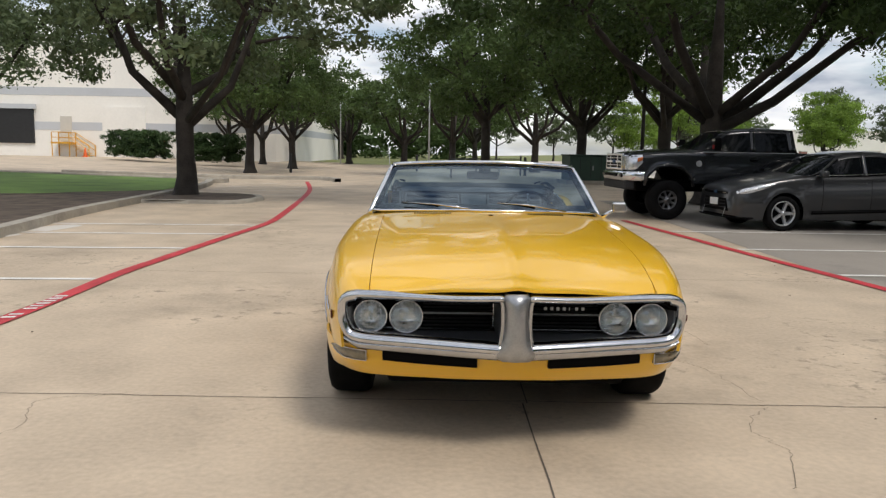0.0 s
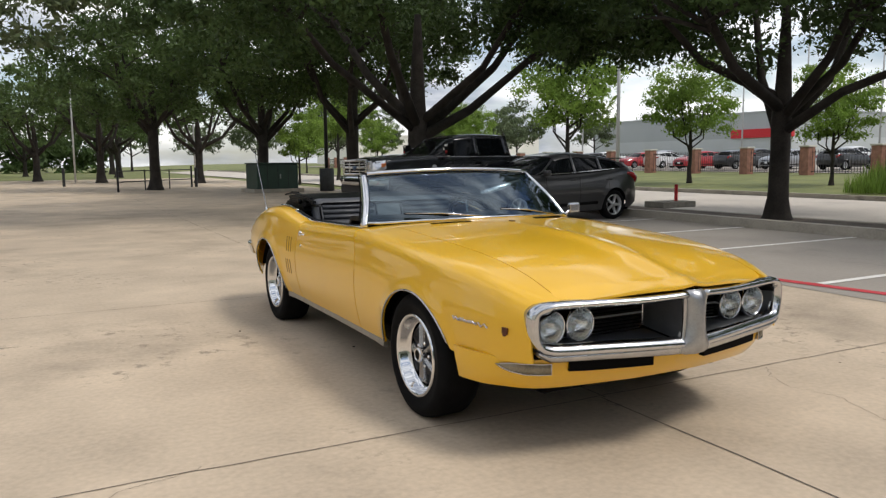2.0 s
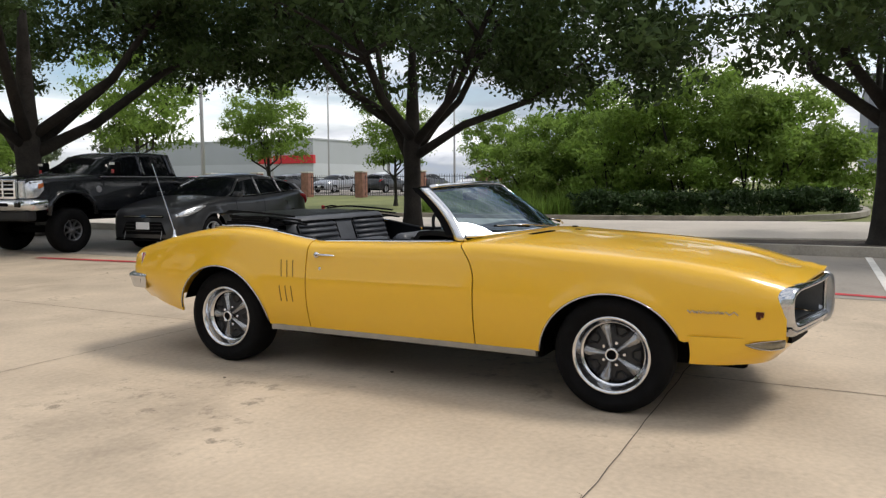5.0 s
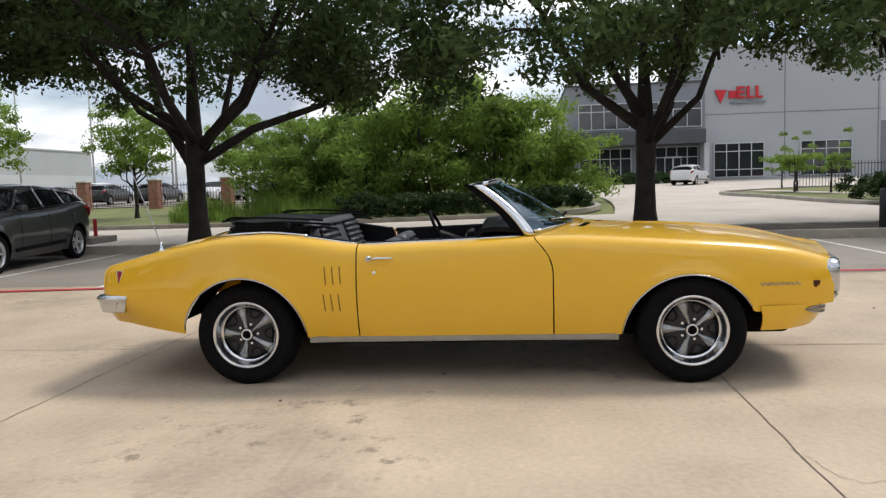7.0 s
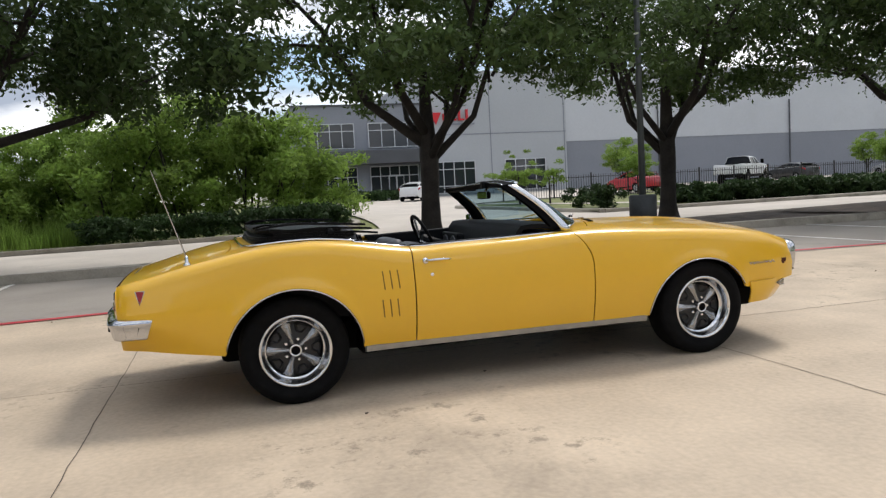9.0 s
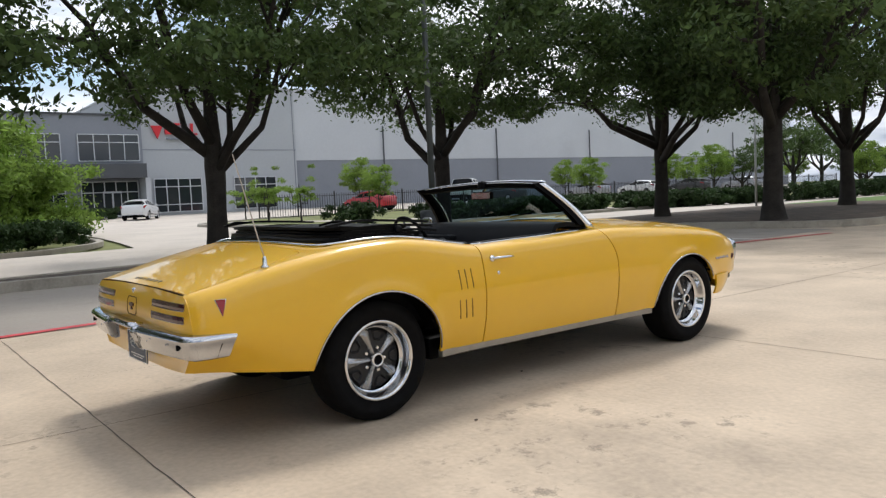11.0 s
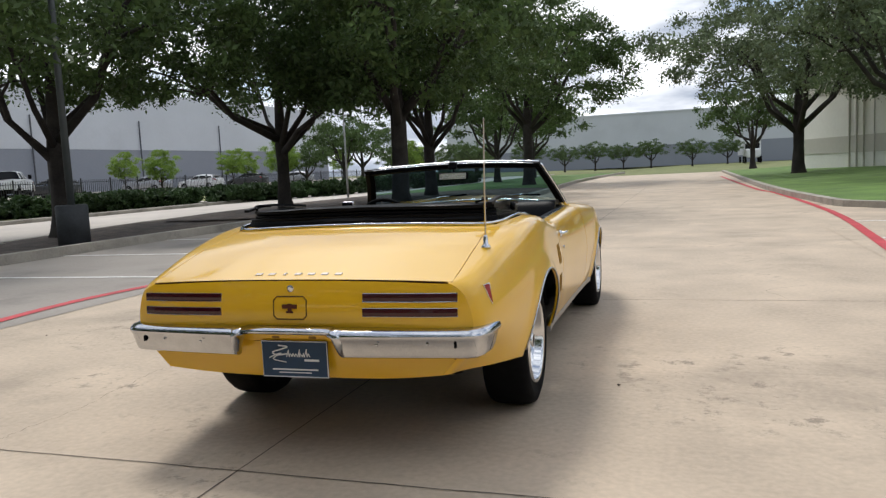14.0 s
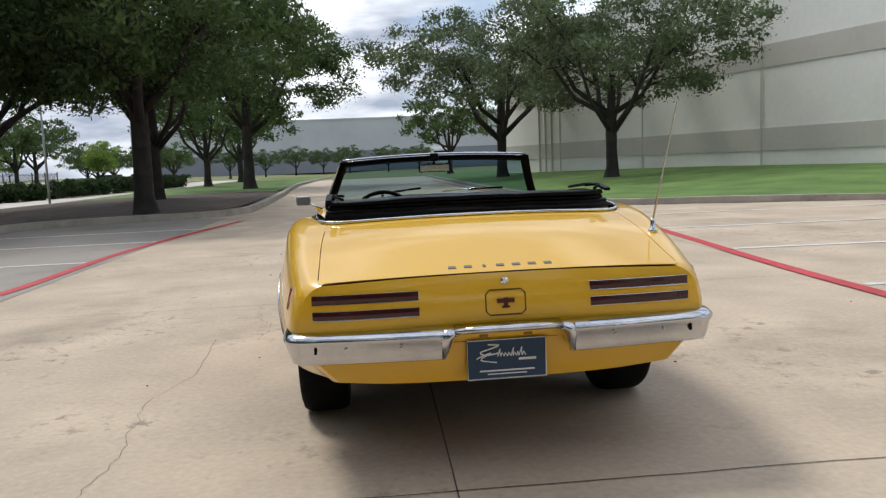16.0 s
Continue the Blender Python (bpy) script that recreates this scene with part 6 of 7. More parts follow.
    box(bm, -0.03, 0.03, -0.17, -0.11, 1.20, 1.255, 0.01)
    part("header_latch", bm, VINYL, hd)
    bm = bmesh.new()
    tube(bm, [scr(u, 0.0) + Vector((0, -0.006, 0.006)) for u in np.linspace(0, 1, 25)], 0.009, 6)
    part("screen_moulding", bm, CHROME, car, smooth=True)
    bm = bmesh.new()
    box(bm, -0.11, 0.11, -0.145, -0.115, 1.125, 1.180, 0.012)
    rv = part("rear_view_mirror", bm, BLACK, car)
    part("mirror_glass", one_box(-0.10, 0.10, -0.116, -0.113, 1.131, 1.174), CHROME, rv)
    bm = bmesh.new()
    tube(bm, [(0, -0.13, 1.17), (0, -0.17, 1.215)], 0.008, 6)
    part("mirror_stem", bm, CHROME, rv)
    for x0, x1 in ((-0.12, -0.56), (0.50, 0.06)):
        bm = bmesh.new()
        a = Vector((x0, screen_y(x0) - 0.045, car_top(abs(x0), -0.65) + 0.020))
        b = scr(0.5 + x1 * 0.66, 0.10) + Vector((0, -0.02, 0.026))
        mid = scr(0.5 + (x0 * 0.45 + x1 * 0.55) * 0.66, 0.055) + Vector((0, -0.03, 0.030))
        tube(bm, [a, mid, b], [0.006, 0.005, 0.0035], 6)
        wp = part("wiper_arm", bm, WORN, car, smooth=True)
        bm = bmesh.new()
        c = scr(0.5 + (x0 * 0.55 + x1 * 0.45) * 0.66, 0.03)
        e = scr(0.5 + (x1 * 1.02) * 0.66, 0.12)
        tube(bm, [c + Vector((0, -0.020, 0.022)), (c + e) / 2 + Vector((0, -0.024, 0.026)), e + Vector((0, -0.020, 0.020))], 0.008, 6)
        part("wiper_blade", bm, BLACK, wp)
    # door mirror on the driver's side
    bm = bmesh.new()
    tube(bm, [(0.80, -0.33, 0.885), (0.86, -0.33, 0.925), (0.905, -0.32, 0.945)], [0.018, 0.010, 0.012], 8)
    dm = part("door_mirror", bm, CHROME, car, "chrome rectangular door mirror", True)
    part("mirror_head", one_box(0.872, 0.972, -0.340, -0.308, 0.922, 0.992, 0.014), WORN, dm, smooth=False)
    part("mirror_glass", one_box(0.880, 0.964, -0.307, -0.3045, 0.930, 0.984), mat("mirror silver", (0.28, 0.30, 0.33), 0.02, 1.0), dm)
    # antenna
    bm = bmesh.new()
    lathe(bm, [(0.022, 0), (0.020, 0.012), (0.011, 0.020), (0.010, 0.05), (0.006, 0.06)], 14, pose(-0.738, 1.95, car_top(0.72, 1.95) - 0.006))
    an = part("antenna", bm, CHROME, car, "slim chrome antenna leaning back", True)
    bm = bmesh.new()
    tube(bm, [(-0.738, 1.95, 0.90), (-0.762, 2.025, 1.15), (-0.788, 2.10, 1.40)], [0.0045, 0.0034, 0.0028], 6)
    part("mast", bm, WORN, an)
    # cabin
    skin("dashboard", lambda u, v: ((2 * u - 1) * 0.73, (-0.42 - 0.20 * (1 - (2 * u - 1) ** 2)) + (0.44 + 0.20 * (1 - (2 * u - 1) ** 2)) * v, 0.900 + 0.055 * math.sin(math.pi * min(1.0, 0.1 + v * 0.8)) - 0.33 * max(0, (v - 0.72) / 0.28) ** 1.6), 16, 14, VINYL, car, thick=0.03)
    bm = bmesh.new()
    box(bm, 0.17, 0.60, -0.02, 0.035, 0.70, 0.875, 0.02)
    ins = part("instrument_hood", bm, VINYL, car)
    for x in (0.28, 0.47):
        bm = bmesh.new()
        lathe(bm, [(0.065, 0), (0.065, 0.01), (0.058, 0.012)], 20, pose(x, 0.034, 0.79, -90, 0, 0))
        part("dial", bm, SHADOWBOX, ins)
    # steering wheel
    bm = bmesh.new()
    q = pose(0.38, 0.24, 0.845, 66, 0, 0)
    ring = [q @ Vector((0.19 * math.cos(t), 0.19 * math.sin(t), 0)) for t in np.linspace(0, math.tau, 33)]
    tube(bm, ring, 0.013, 8, False)
    sw = part("steering_wheel", bm, BLACK, car, "black three-spoke steering wheel", True)
    for a in (90, 210, 330):
        bm = bmesh.new()
        tube(bm, [q @ Vector((0.02 * math.cos(radians(a)), 0.02 * math.sin(radians(a)), -0.03)), q @ Vector((0.18 * math.cos(radians(a)), 0.18 * math.sin(radians(a)), 0))], 0.009, 6)
        part("spoke", bm, WORN, sw)
    bm = bmesh.new()
    tube(bm, [q @ Vector((0, 0, -0.02)), (0.38, -0.05, 0.74)], [0.045, 0.03], 10)
    part("column", bm, VINYL, sw)
    # seats
    def seat(x, y, wd, back_h, lean, name, pleats):
        bm = bmesh.new()
        box(bm, x - wd / 2, x + wd / 2, y - 0.50, y + 0.05, 0.36, 0.54, 0.05)
        st = part(name, bm, SEATV, car, "black vinyl seat with pleated panels", True)
        bm = bmesh.new()
        box(bm, -wd / 2, wd / 2, -0.06, 0.07, 0, back_h, 0.05, pose(x, y, 0.46, -lean, 0, 0))
        part("seat_back", bm, SEATV, st, smooth=True)
        for k in range(pleats):
            z = back_h - 0.09 - 0.042 * k
            for xx in ((-0.5, 0.5) if wd > 0.8 else (0,)):
                bm = bmesh.new()
                h = wd * (0.17 if wd > 0.8 else 0.33)
                m = pose(x, y, 0.46, -lean, 0, 0)
                tube(bm, [m @ Vector((xx * wd * 0.55 - h, -0.064, z)), m @ Vector((xx * wd * 0.55 + h, -0.064, z))], 0.016, 6)
                part("pleat", bm, SEATV, st, smooth=True)
        for xx in ((-0.5, 0.5) if wd > 0.8 else (0,)):
            bm = bmesh.new()
            h, c = wd * (0.17 if wd > 0.8 else 0.33) + 0.022, xx * wd * 0.55
            z0, z1 = back_h - 0.10 - 0.042 * (pleats - 1) - 0.025, back_h - 0.058
            ring = [(c - h, z0), (c - h, z1 - 0.03), (c - h + 0.03, z1), (c + h - 0.03, z1), (c + h, z1 - 0.03), (c + h, z0), (c - h, z0)]
            tube(bm, [m @ Vector((a, -0.062, b)) for a, b in ring], 0.007, 6)
            part("piping", bm, BLACK, st, smooth=True)
    seat(-0.37, 0.42, 0.54, 0.42, 16, "front_seat", 5)
    seat(0.37, 0.42, 0.54, 0.42, 16, "front_seat", 5)
    seat(0.0, 0.83, 1.26, 0.585, 20, "rear_seat", 6)
    for s in (-1, 1):
        skin("rear_trim_panel", lambda u, v: (s * (car_edge(0.66 + 0.72 * u) - 0.047 - 0.012 * v), 0.66 + 0.72 * u, smooth_table(S_T, 0.66 + 0.72 * u) - 0.002 - 0.45 * v), 8, 3, VINYL, car, thick=0.015)
        bm = bmesh.new()
        box(bm, s * 0.70 - 0.05, s * 0.70 + 0.05, 0.62, 1.05, 0.62, 0.74, 0.03)
        part("arm_rest", bm, VINYL, car, smooth=True)
    part("console", one_box(-0.09, 0.09, -0.1, 0.55, 0.36, 0.58, 0.03), VINYL, car)
    # folded top: a stack of flat bows and canvas lying in its well
    def fold_slab(name, parent, y0, y1, z0, z1, hw, dip, seed, label=""):
        """A thin canvas-covered layer with a rolled lip at its back and a slightly wrinkled top."""
        sec = [(0.0, 0.2), (0.0, 0.8), (0.02, 1.0), (0.25, 0.96), (0.6, 0.9), (0.9, 0.98), (1.0, 0.7), (1.0, 0.3), (0.9, 0.0), (0.5, 0.05), (0.1, 0.0)]
        def fn(u, v):
            x = (2 * u - 1) * hw
            a, b = sec[int(round(v * len(sec))) % len(sec)]
            e = (abs(x) / hw) ** 6
            y = y1 - (y1 - y0) * a - 0.10 * e * (1 - a) + 0.03 * e * a
            z = z0 + (z1 - z0) * b - dip * a - 0.010 * (x / hw) ** 2
            w = 0.006 * noise.noise((x * 1.6, a * 6 + seed, b * 3)) + 0.0035 * noise.noise((x * 8, a * 14, seed))
            return (x, y + 0.01 * noise.noise((x * 3, seed, 0)), z + w)
        bm = grid(fn, 48, len(sec))
        bmesh.ops.remove_doubles(bm, verts=bm.verts, dist=0.0004)
        bmesh.ops.holes_fill(bm, edges=bm.edges, sides=80)
        bmesh.ops.recalc_face_normals(bm, faces=bm.faces)
        o = part(name, bm, CLOTH, parent, label, True)
        e = o.modifiers.new("crisp", "EDGE_SPLIT")
        e.split_angle = radians(40)
        return o
    top = fold_slab("folded_top", car, 0.98, 1.600, 0.905, 0.978, 0.690, 0.0, 1.3, "black folded convertible top")
    fold_slab("canvas_fold", top, 0.94, 1.590, 0.972, 0.992, 0.684, 0.006, 4.1)
    fold_slab("canvas_fold", top, 0.97, 1.560, 0.990, 1.010, 0.676, 0.008, 7.7)
    fold_slab("header_bow", top, 1.02, 1.575, 1.012, 1.034, 0.670, 0.014, 11.2)
    for s in (-1, 1):
        for k, line in enumerate((((1.56, 1.030), (1.35, 1.050), (1.08, 1.036), (0.90, 1.022)), ((1.46, 1.004), (1.18, 1.016), (0.86, 0.996)), ((1.30, 0.976), (1.02, 0.984), (0.82, 0.966)))):
            bm = bmesh.new()
            x = s * (0.668 - 0.014 * k)
            rows = [[bm.verts.new(q + Vector((a, 0, b))) for a, b in ((-0.013, -0.007), (0.013, -0.007), (0.013, 0.006), (-0.013, 0.006))] for q in curve3([(x, y, z) for y, z in line], 4)]
            for r0, r1 in zip(rows, rows[1:]):
                for j in range(4):
                    bm.faces.new((r0[j], r0[(j + 1) % 4], r1[(j + 1) % 4], r1[j]))
            bm.faces.new(rows[0])
            bm.faces.new(rows[-1])
            bmesh.ops.recalc_face_normals(bm, faces=bm.faces)
            part("top_rail", bm, VINYL, top)
        bm = bmesh.new()
        lathe(bm, [(0.022, -0.010), (0.022, 0.010), (0.012, 0.014)], 14, pose(s * 0.69, 1.12, 0.99, 0, 90 * s, 0))
        part("top_hinge", bm, VINYL, top, smooth=True)
        bm = bmesh.new()
        tube(bm, curve3([(s * 0.60, 1.565, 1.036), (s * 0.64, 1.50, 1.052), (s * 0.60, 1.42, 1.048)], 4), 0.007, 6)
        part("top_latch", bm, BLACK, top, smooth=True)
    bm = bmesh.new()
    rim = [(-0.745, 0.98), (-0.744, 1.20), (-0.738, 1.40), (-0.715, 1.54), (-0.64, 1.622), (-0.45, 1.648), (-0.2, 1.655), (0, 1.656), (0.2, 1.655), (0.45, 1.648), (0.64, 1.622), (0.715, 1.54), (0.738, 1.40), (0.744, 1.20), (0.745, 0.98)]
    tube(bm, curve3([(x, y, car_top(abs(x), y) + 0.006) for x, y in rim], 4), 0.008, 6)
    part("well_moulding", bm, CHROME, car, "bright moulding round the folded top", True)
    for x, y, z, s in ((-0.775, -1.355, 0.318, -1), (0.775, -1.355, 0.318, 1), (-0.732, 1.384, 0.318, -1), (0.732, 1.384, 0.318, 1)):
        wheel(car, x, y, z, s)
    return car


build_convertible()

# ---- other vehicles ----
GREYCAR = mat("dark grey car paint", (0.038, 0.039, 0.042), 0.3, 0.45, vary=0.03, scale=2, fine=200, coat=0.6)
PICKP = mat("black-grey truck paint", (0.020, 0.022, 0.026), 0.22, 0.4, vary=0.03, scale=2, fine=200, coat=0.6)
DARKG = mat("privacy glass", (0.004, 0.005, 0.006), 0.05, spec=0.22)
ALLOY = mat("silver alloy", (0.50, 0.51, 0.53), 0.3, 0.8)
LAMPC = mat("clear lamp", (0.62, 0.64, 0.67), 0.16, 0.7, vary=0.25, scale=18, fine=60, coat=0.8)


def road_wheel(parent, x, y, z, s, r, w, rim_r, rim_mat, spokes=5):
    m = pose(x, y, z, 0, 90 * s, 0)
    bm = bmesh.new()
    lathe(bm, [(rim_r, -w / 2 * 0.9), (r * 0.93, -w / 2), (r, -w * 0.36), (r, w * 0.36), (r * 0.93, w / 2), (rim_r + 0.01, w / 2 * 0.95), (rim_r, w / 2 * 0.85)], 32, m, False)
    t = part("wheel", bm, RUBBER, parent, smooth=True)
    bm = bmesh.new()
    lathe(bm, [(rim_r, w * 0.43), (rim_r * 0.97, w * 0.46), (rim_r * 0.90, w * 0.36), (rim_r * 0.86, w * 0.1)], 32, m, False)
    part("rim", bm, rim_mat, t, smooth=True)
    bm = bmesh.new()
    lathe(bm, [(rim_r * 0.88, w * 0.02), (0.001, w * 0.02)], 24, m, False)
    part("brake_disc", bm, BLACK, t)
    for k in range(spokes):
        bm = bmesh.new()
        q = m @ pose(0, 0, 0, 0, 0, 360 / spokes * k + 18)
        rows = []
        for i in range(4):
            u = i / 3
            rr, hw, h = rim_r * (0.08 + 0.84 * u), rim_r * (0.15 - 0.03 * u), w * (0.40 - 0.06 * math.sin(math.pi * u))
            rows.append([bm.verts.new(q @ Vector(p)) for p in ((rr, -hw, h - 0.03), (rr, -hw * 0.7, h), (rr, hw * 0.7, h), (rr, hw, h - 0.03))])
        for a, b in zip(rows, rows[1:]):
            for j in range(3):
                bm.faces.new((a[j], b[j], b[j + 1], a[j + 1]))
        bmesh.ops.recalc_face_normals(bm, faces=bm.faces)
        part("spoke", bm, rim_mat, t)
    bm = bmesh.new()
    lathe(bm, [(rim_r * 0.2, w * 0.34), (rim_r * 0.18, w * 0.43), (0.001, w * 0.44)], 14, m, False)
    part("hub_cap", bm, rim_mat, t, smooth=True)


def low_of(tab, arches, y):
    z = lerp_table(tab, y)
    for c, a, z0, h in arches:
        q = 1 - ((y - c) / a) ** 2
        if q > 0:
            z = max(z, z0 + h * math.sqrt(q))
    return z


def hull(parent, name, wt, st, lt, arches, crown, y0, y1, material, tuck=0.06):
    """A whole lower body, sides and top, from plan and side tables."""
    def side(y, z):
        w, zs = smooth_table(wt, y), smooth_table(st, y)
        zc = 0.62 * zs
        if z > zc:
            u = (z - zc) / max(0.05, zs - zc)
            w -= 0.05 * u**1.5
            t = max(0.0, min(0.99, (z - zs + 0.08) / 0.08))
            w -= 0.08 * (1 - math.sqrt(1 - t * t))
        else:
            w -= tuck * ((zc - z) / 0.4) ** 2
        for c, a, z0, h in arches:
            q = math.hypot((y - c) / a, (z - z0) / h)
            w += 0.02 * math.exp(-(((q - 1.05) / 0.12) ** 2))
        return w
    ys = list(np.arange(y0, y1, 0.08)) + [y1]
    for c, a, _, _ in arches:
        ys += [c + a * math.cos(k * math.pi / 14) for k in range(15)]
    ys = sorted({round(float(y), 3) for y in ys if y0 <= y <= y1})
    bm = bmesh.new()
    cols = []
    for y in ys:
        lo, zs = low_of(lt, arches, y), smooth_table(st, y)
        half = [(side(y, lo + (zs - lo) * (1 - (1 - j / 9) ** 1.5)), lo + (zs - lo) * (1 - (1 - j / 9) ** 1.5)) for j in range(10)]
        e = half[-1][0]
        top = [(e * (1 - j / 5), zs + lerp_table(crown, y) * (1 - (1 - j / 5) ** 2.2)) for j in range(1, 6)]
        right = half + top
        pts = [(-x, z) for x, z in right] + [(x, z) for x, z in right[::-1][1:]]
        cols.append([bm.verts.new((x, y, z)) for x, z in pts])
    for a, b in zip(cols, cols[1:]):
        for j in range(len(a) - 1):
            bm.faces.new((a[j], b[j], b[j + 1], a[j + 1]))
    for c in (cols[0], cols[-1]):
        bm.faces.new(c)
    bmesh.ops.recalc_face_normals(bm, faces=bm.faces)
    return part(name, bm, material, parent, smooth=True), side


def greenhouse(parent, belt, roof, wb, wr, glass, paint, posts, edge=0.05):
    """Cab glass as one dark shell, with the roof skin and the pillars laid over it. belt, roof: (y, z) lines of the same ends."""
    n = 26
    ya, yb = roof[0][0], roof[-1][0]
    def sec(t):
        y = ya + (yb - ya) * t
        zb, zr = smooth_table(belt, y), smooth_table(roof, y)
        k = min(1.0, max(0.0, (zr - zb) / 0.30))
        w0 = lerp_table(wb, y)
        w1 = w0 - (w0 - wr) * k
        return y, zb, zr, w0, w1
    def shell(off):
        def fn(u, v):
            y, zb, zr, w0, w1 = sec(u)
            a = abs(2 * v - 1)
            s = 1 if v > 0.5 else -1
            if a > 0.45:
                q = (1 - a) / 0.55
                x, z = w0 + (w1 - w0) * q, zb - 0.02 + (zr - 0.05 - zb + 0.02) * q
            else:
                x, z = w1 * (a / 0.45) ** 0.8, zr - 0.05 * (a / 0.45) ** 3
            return (s * (x + off) if a else 0.0, y, z + off)
        return fn
    skin("side_glass", shell(0.0), n, 22, glass, parent, thick=0.01)
    r0, r1 = posts["roof"]
    def roof_fn(u, v):
        t = r0 + (r1 - r0) * u
        return Vector(shell(0.012)(t, 0.5 + (v - 0.5) * 0.54))
    skin("roof", roof_fn, 16, 14, paint, parent)
    for t0, t1, wd in posts["pillars"]:
        for s in (-1, 1):
            bm = bmesh.new()
            prev = None
            for k in range(7):
                q = k / 6
                t = t0 + (t1 - t0) * q
                v = 0.5 + s * (0.5 - 0.275 * q)
                p = Vector(shell(0.014)(t, v))
                a, b = bm.verts.new(p + Vector((0, -wd / 2, 0))), bm.verts.new(p + Vector((0, wd / 2, 0)))
                if prev:
                    bm.faces.new((prev[0], prev[1], b, a))
                prev = (a, b)
            o = part("pillar", bm, paint, parent, smooth=True)
            so = o.modifiers.new("thickness", "SOLIDIFY")
            so.thickness, so.offset = 0.02, 0


def patch(name, parent, side, s, ys, lo, hi, material, off=0.008, label="", nz=4):
    """A panel laid on the flank of a body between two height lines."""
    n = 10
    def fn(u, v):
        y = ys[0] + (ys[1] - ys[0]) * u
        a, b = lerp_table(lo, y), lerp_table(hi, y)
        z = a + (b - a) * v
        return (s * (side(y, z) + off * (1 - abs(2 * u - 1) ** 6) * (1 - abs(2 * v - 1) ** 6)), y, z)
    return skin(name, fn, n, nz, material, parent, thick=0.02, label=label)


def hatchback(label, paint, m, group=""):
    c = thing("hatchback_car", label, "car", m, group)
    wt = [(-2.18, 0.66), (-2.10, 0.76), (-1.95, 0.83), (-1.6, 0.885), (-1.0, 0.90), (0, 0.905), (1.2, 0.905), (1.8, 0.87), (2.08, 0.76), (2.16, 0.70)]
    st = [(-2.18, 0.66), (-2.12, 0.735), (-1.98, 0.795), (-1.75, 0.855), (-1.4, 0.925), (-0.95, 0.985), (0, 1.005), (1.0, 1.06), (1.7, 1.115), (2.03, 1.06), (2.16, 0.93)]
    lt = [(-2.18, 0.26), (-1.9, 0.20), (0, 0.20), (1.9, 0.24), (2.16, 0.36)]
    arches = ((-1.324, 0.37, 0.25, 0.44), (1.324, 0.37, 0.25, 0.44))
    body, side = hull(c, "body", wt, st, lt, arches, [(-2.18, 0.04), (-1.2, 0.05), (0, 0.02), (2.16, 0.03)], -2.18, 2.16, paint)
    greenhouse(c, [(-1.05, 0.975), (0, 1.01), (1.0, 1.065), (1.7, 1.12), (2.06, 1.085)], [(-1.05, 0.995), (-0.6, 1.215), (-0.15, 1.385), (0.35, 1.445), (0.9, 1.415), (1.4, 1.345), (1.75, 1.22), (2.06, 1.095)],
               [(-1.05, 0.78), (-0.6, 0.83), (1.2, 0.83), (2.06, 0.70)], 0.58, DARKG, paint,
               {"roof": (0.27, 0.86), "pillars": ((0.03, 0.27, 0.07), (0.40, 0.42, 0.06), (0.64, 0.66, 0.06), (0.90, 0.86, 0.22))})
    for s in (-1, 1):
        for y in (-1.324, 1.324):
            road_wheel(c, s * 0.78, y, 0.315, s, 0.318, 0.21, 0.225, ALLOY)
        hl = patch("headlamp", c, side, s, (-2.13, -1.50), [(-2.13, 0.645), (-1.95, 0.665), (-1.7, 0.745), (-1.50, 0.83)], [(-2.13, 0.69), (-2.0, 0.755), (-1.75, 0.825), (-1.50, 0.848)], LAMPC, 0.012, "clear swept headlamp")
        patch("lamp_bowl", hl, side, s, (-2.04, -1.80), [(-2.04, 0.675), (-1.80, 0.735)], [(-2.04, 0.715), (-1.80, 0.785)], WHITE, 0.018)
        m2 = pose(s * 0.705, -2.085, 0.43, 90, 0, -s * -38)
        bm = bmesh.new()
        lathe(bm, [(0.085, -0.03), (0.085, 0.012), (0.06, 0.014)], 18, m2)
        fl = part("fog_lamp", bm, BLACK, c, smooth=True)
        bm = bmesh.new()
        lathe(bm, [(0.050, 0.0), (0.050, 0.026), (0.040, 0.028)], 18, m2)
        part("lens", bm, LAMPC, fl, smooth=True)
        bm = bmesh.new()
        tube(bm, [(s * (side(y, z) + 0.004), y, z) for y, z in ((1.72, 1.0), (1.9, 0.97), (2.06, 0.90), (2.1, 0.80))], [0.02, 0.06, 0.07, 0.03], 8)
        part("tail_lamp", bm, MARKRED, c, "red wraparound tail lamp", True)
        bm = bmesh.new()
        box(bm, s * 0.86, s * 1.02, -0.72, -0.60, 0.97, 1.09, 0.03)
        part("door_mirror", bm, paint, c, smooth=True)
        for y in (0.02, 1.05):
            bm = bmesh.new()
            x = side(y, 0.86)
            tube(bm, [(s * (x + 0.0), y, 0.865), (s * (x + 0.03), y + 0.03, 0.867), (s * (x + 0.03), y + 0.15, 0.872), (s * x, y + 0.18, 0.874)], 0.012, 6)
            part("door_handle", bm, paint, c)
        for y in (-0.62, 0.30, 1.12):
            bm = bmesh.new()
            tube(bm, [(s * (side(y, z) + 0.0005), y + (0.06 if y > 1 else 0) * (z - 0.5), z) for z in np.linspace(0.30, 0.93, 8)], 0.004, 4)
            part("door_seam", bm, BLACK, c)
        bm = bmesh.new()
        tube(bm, [(s * (side(y, 0.36) + 0.004), y, 0.36 + 0.03 * y) for y in (-0.8, 0, 0.8)], 0.035, 6)
        part("side_moulding", bm, BLACK, c)
        bm = bmesh.new()
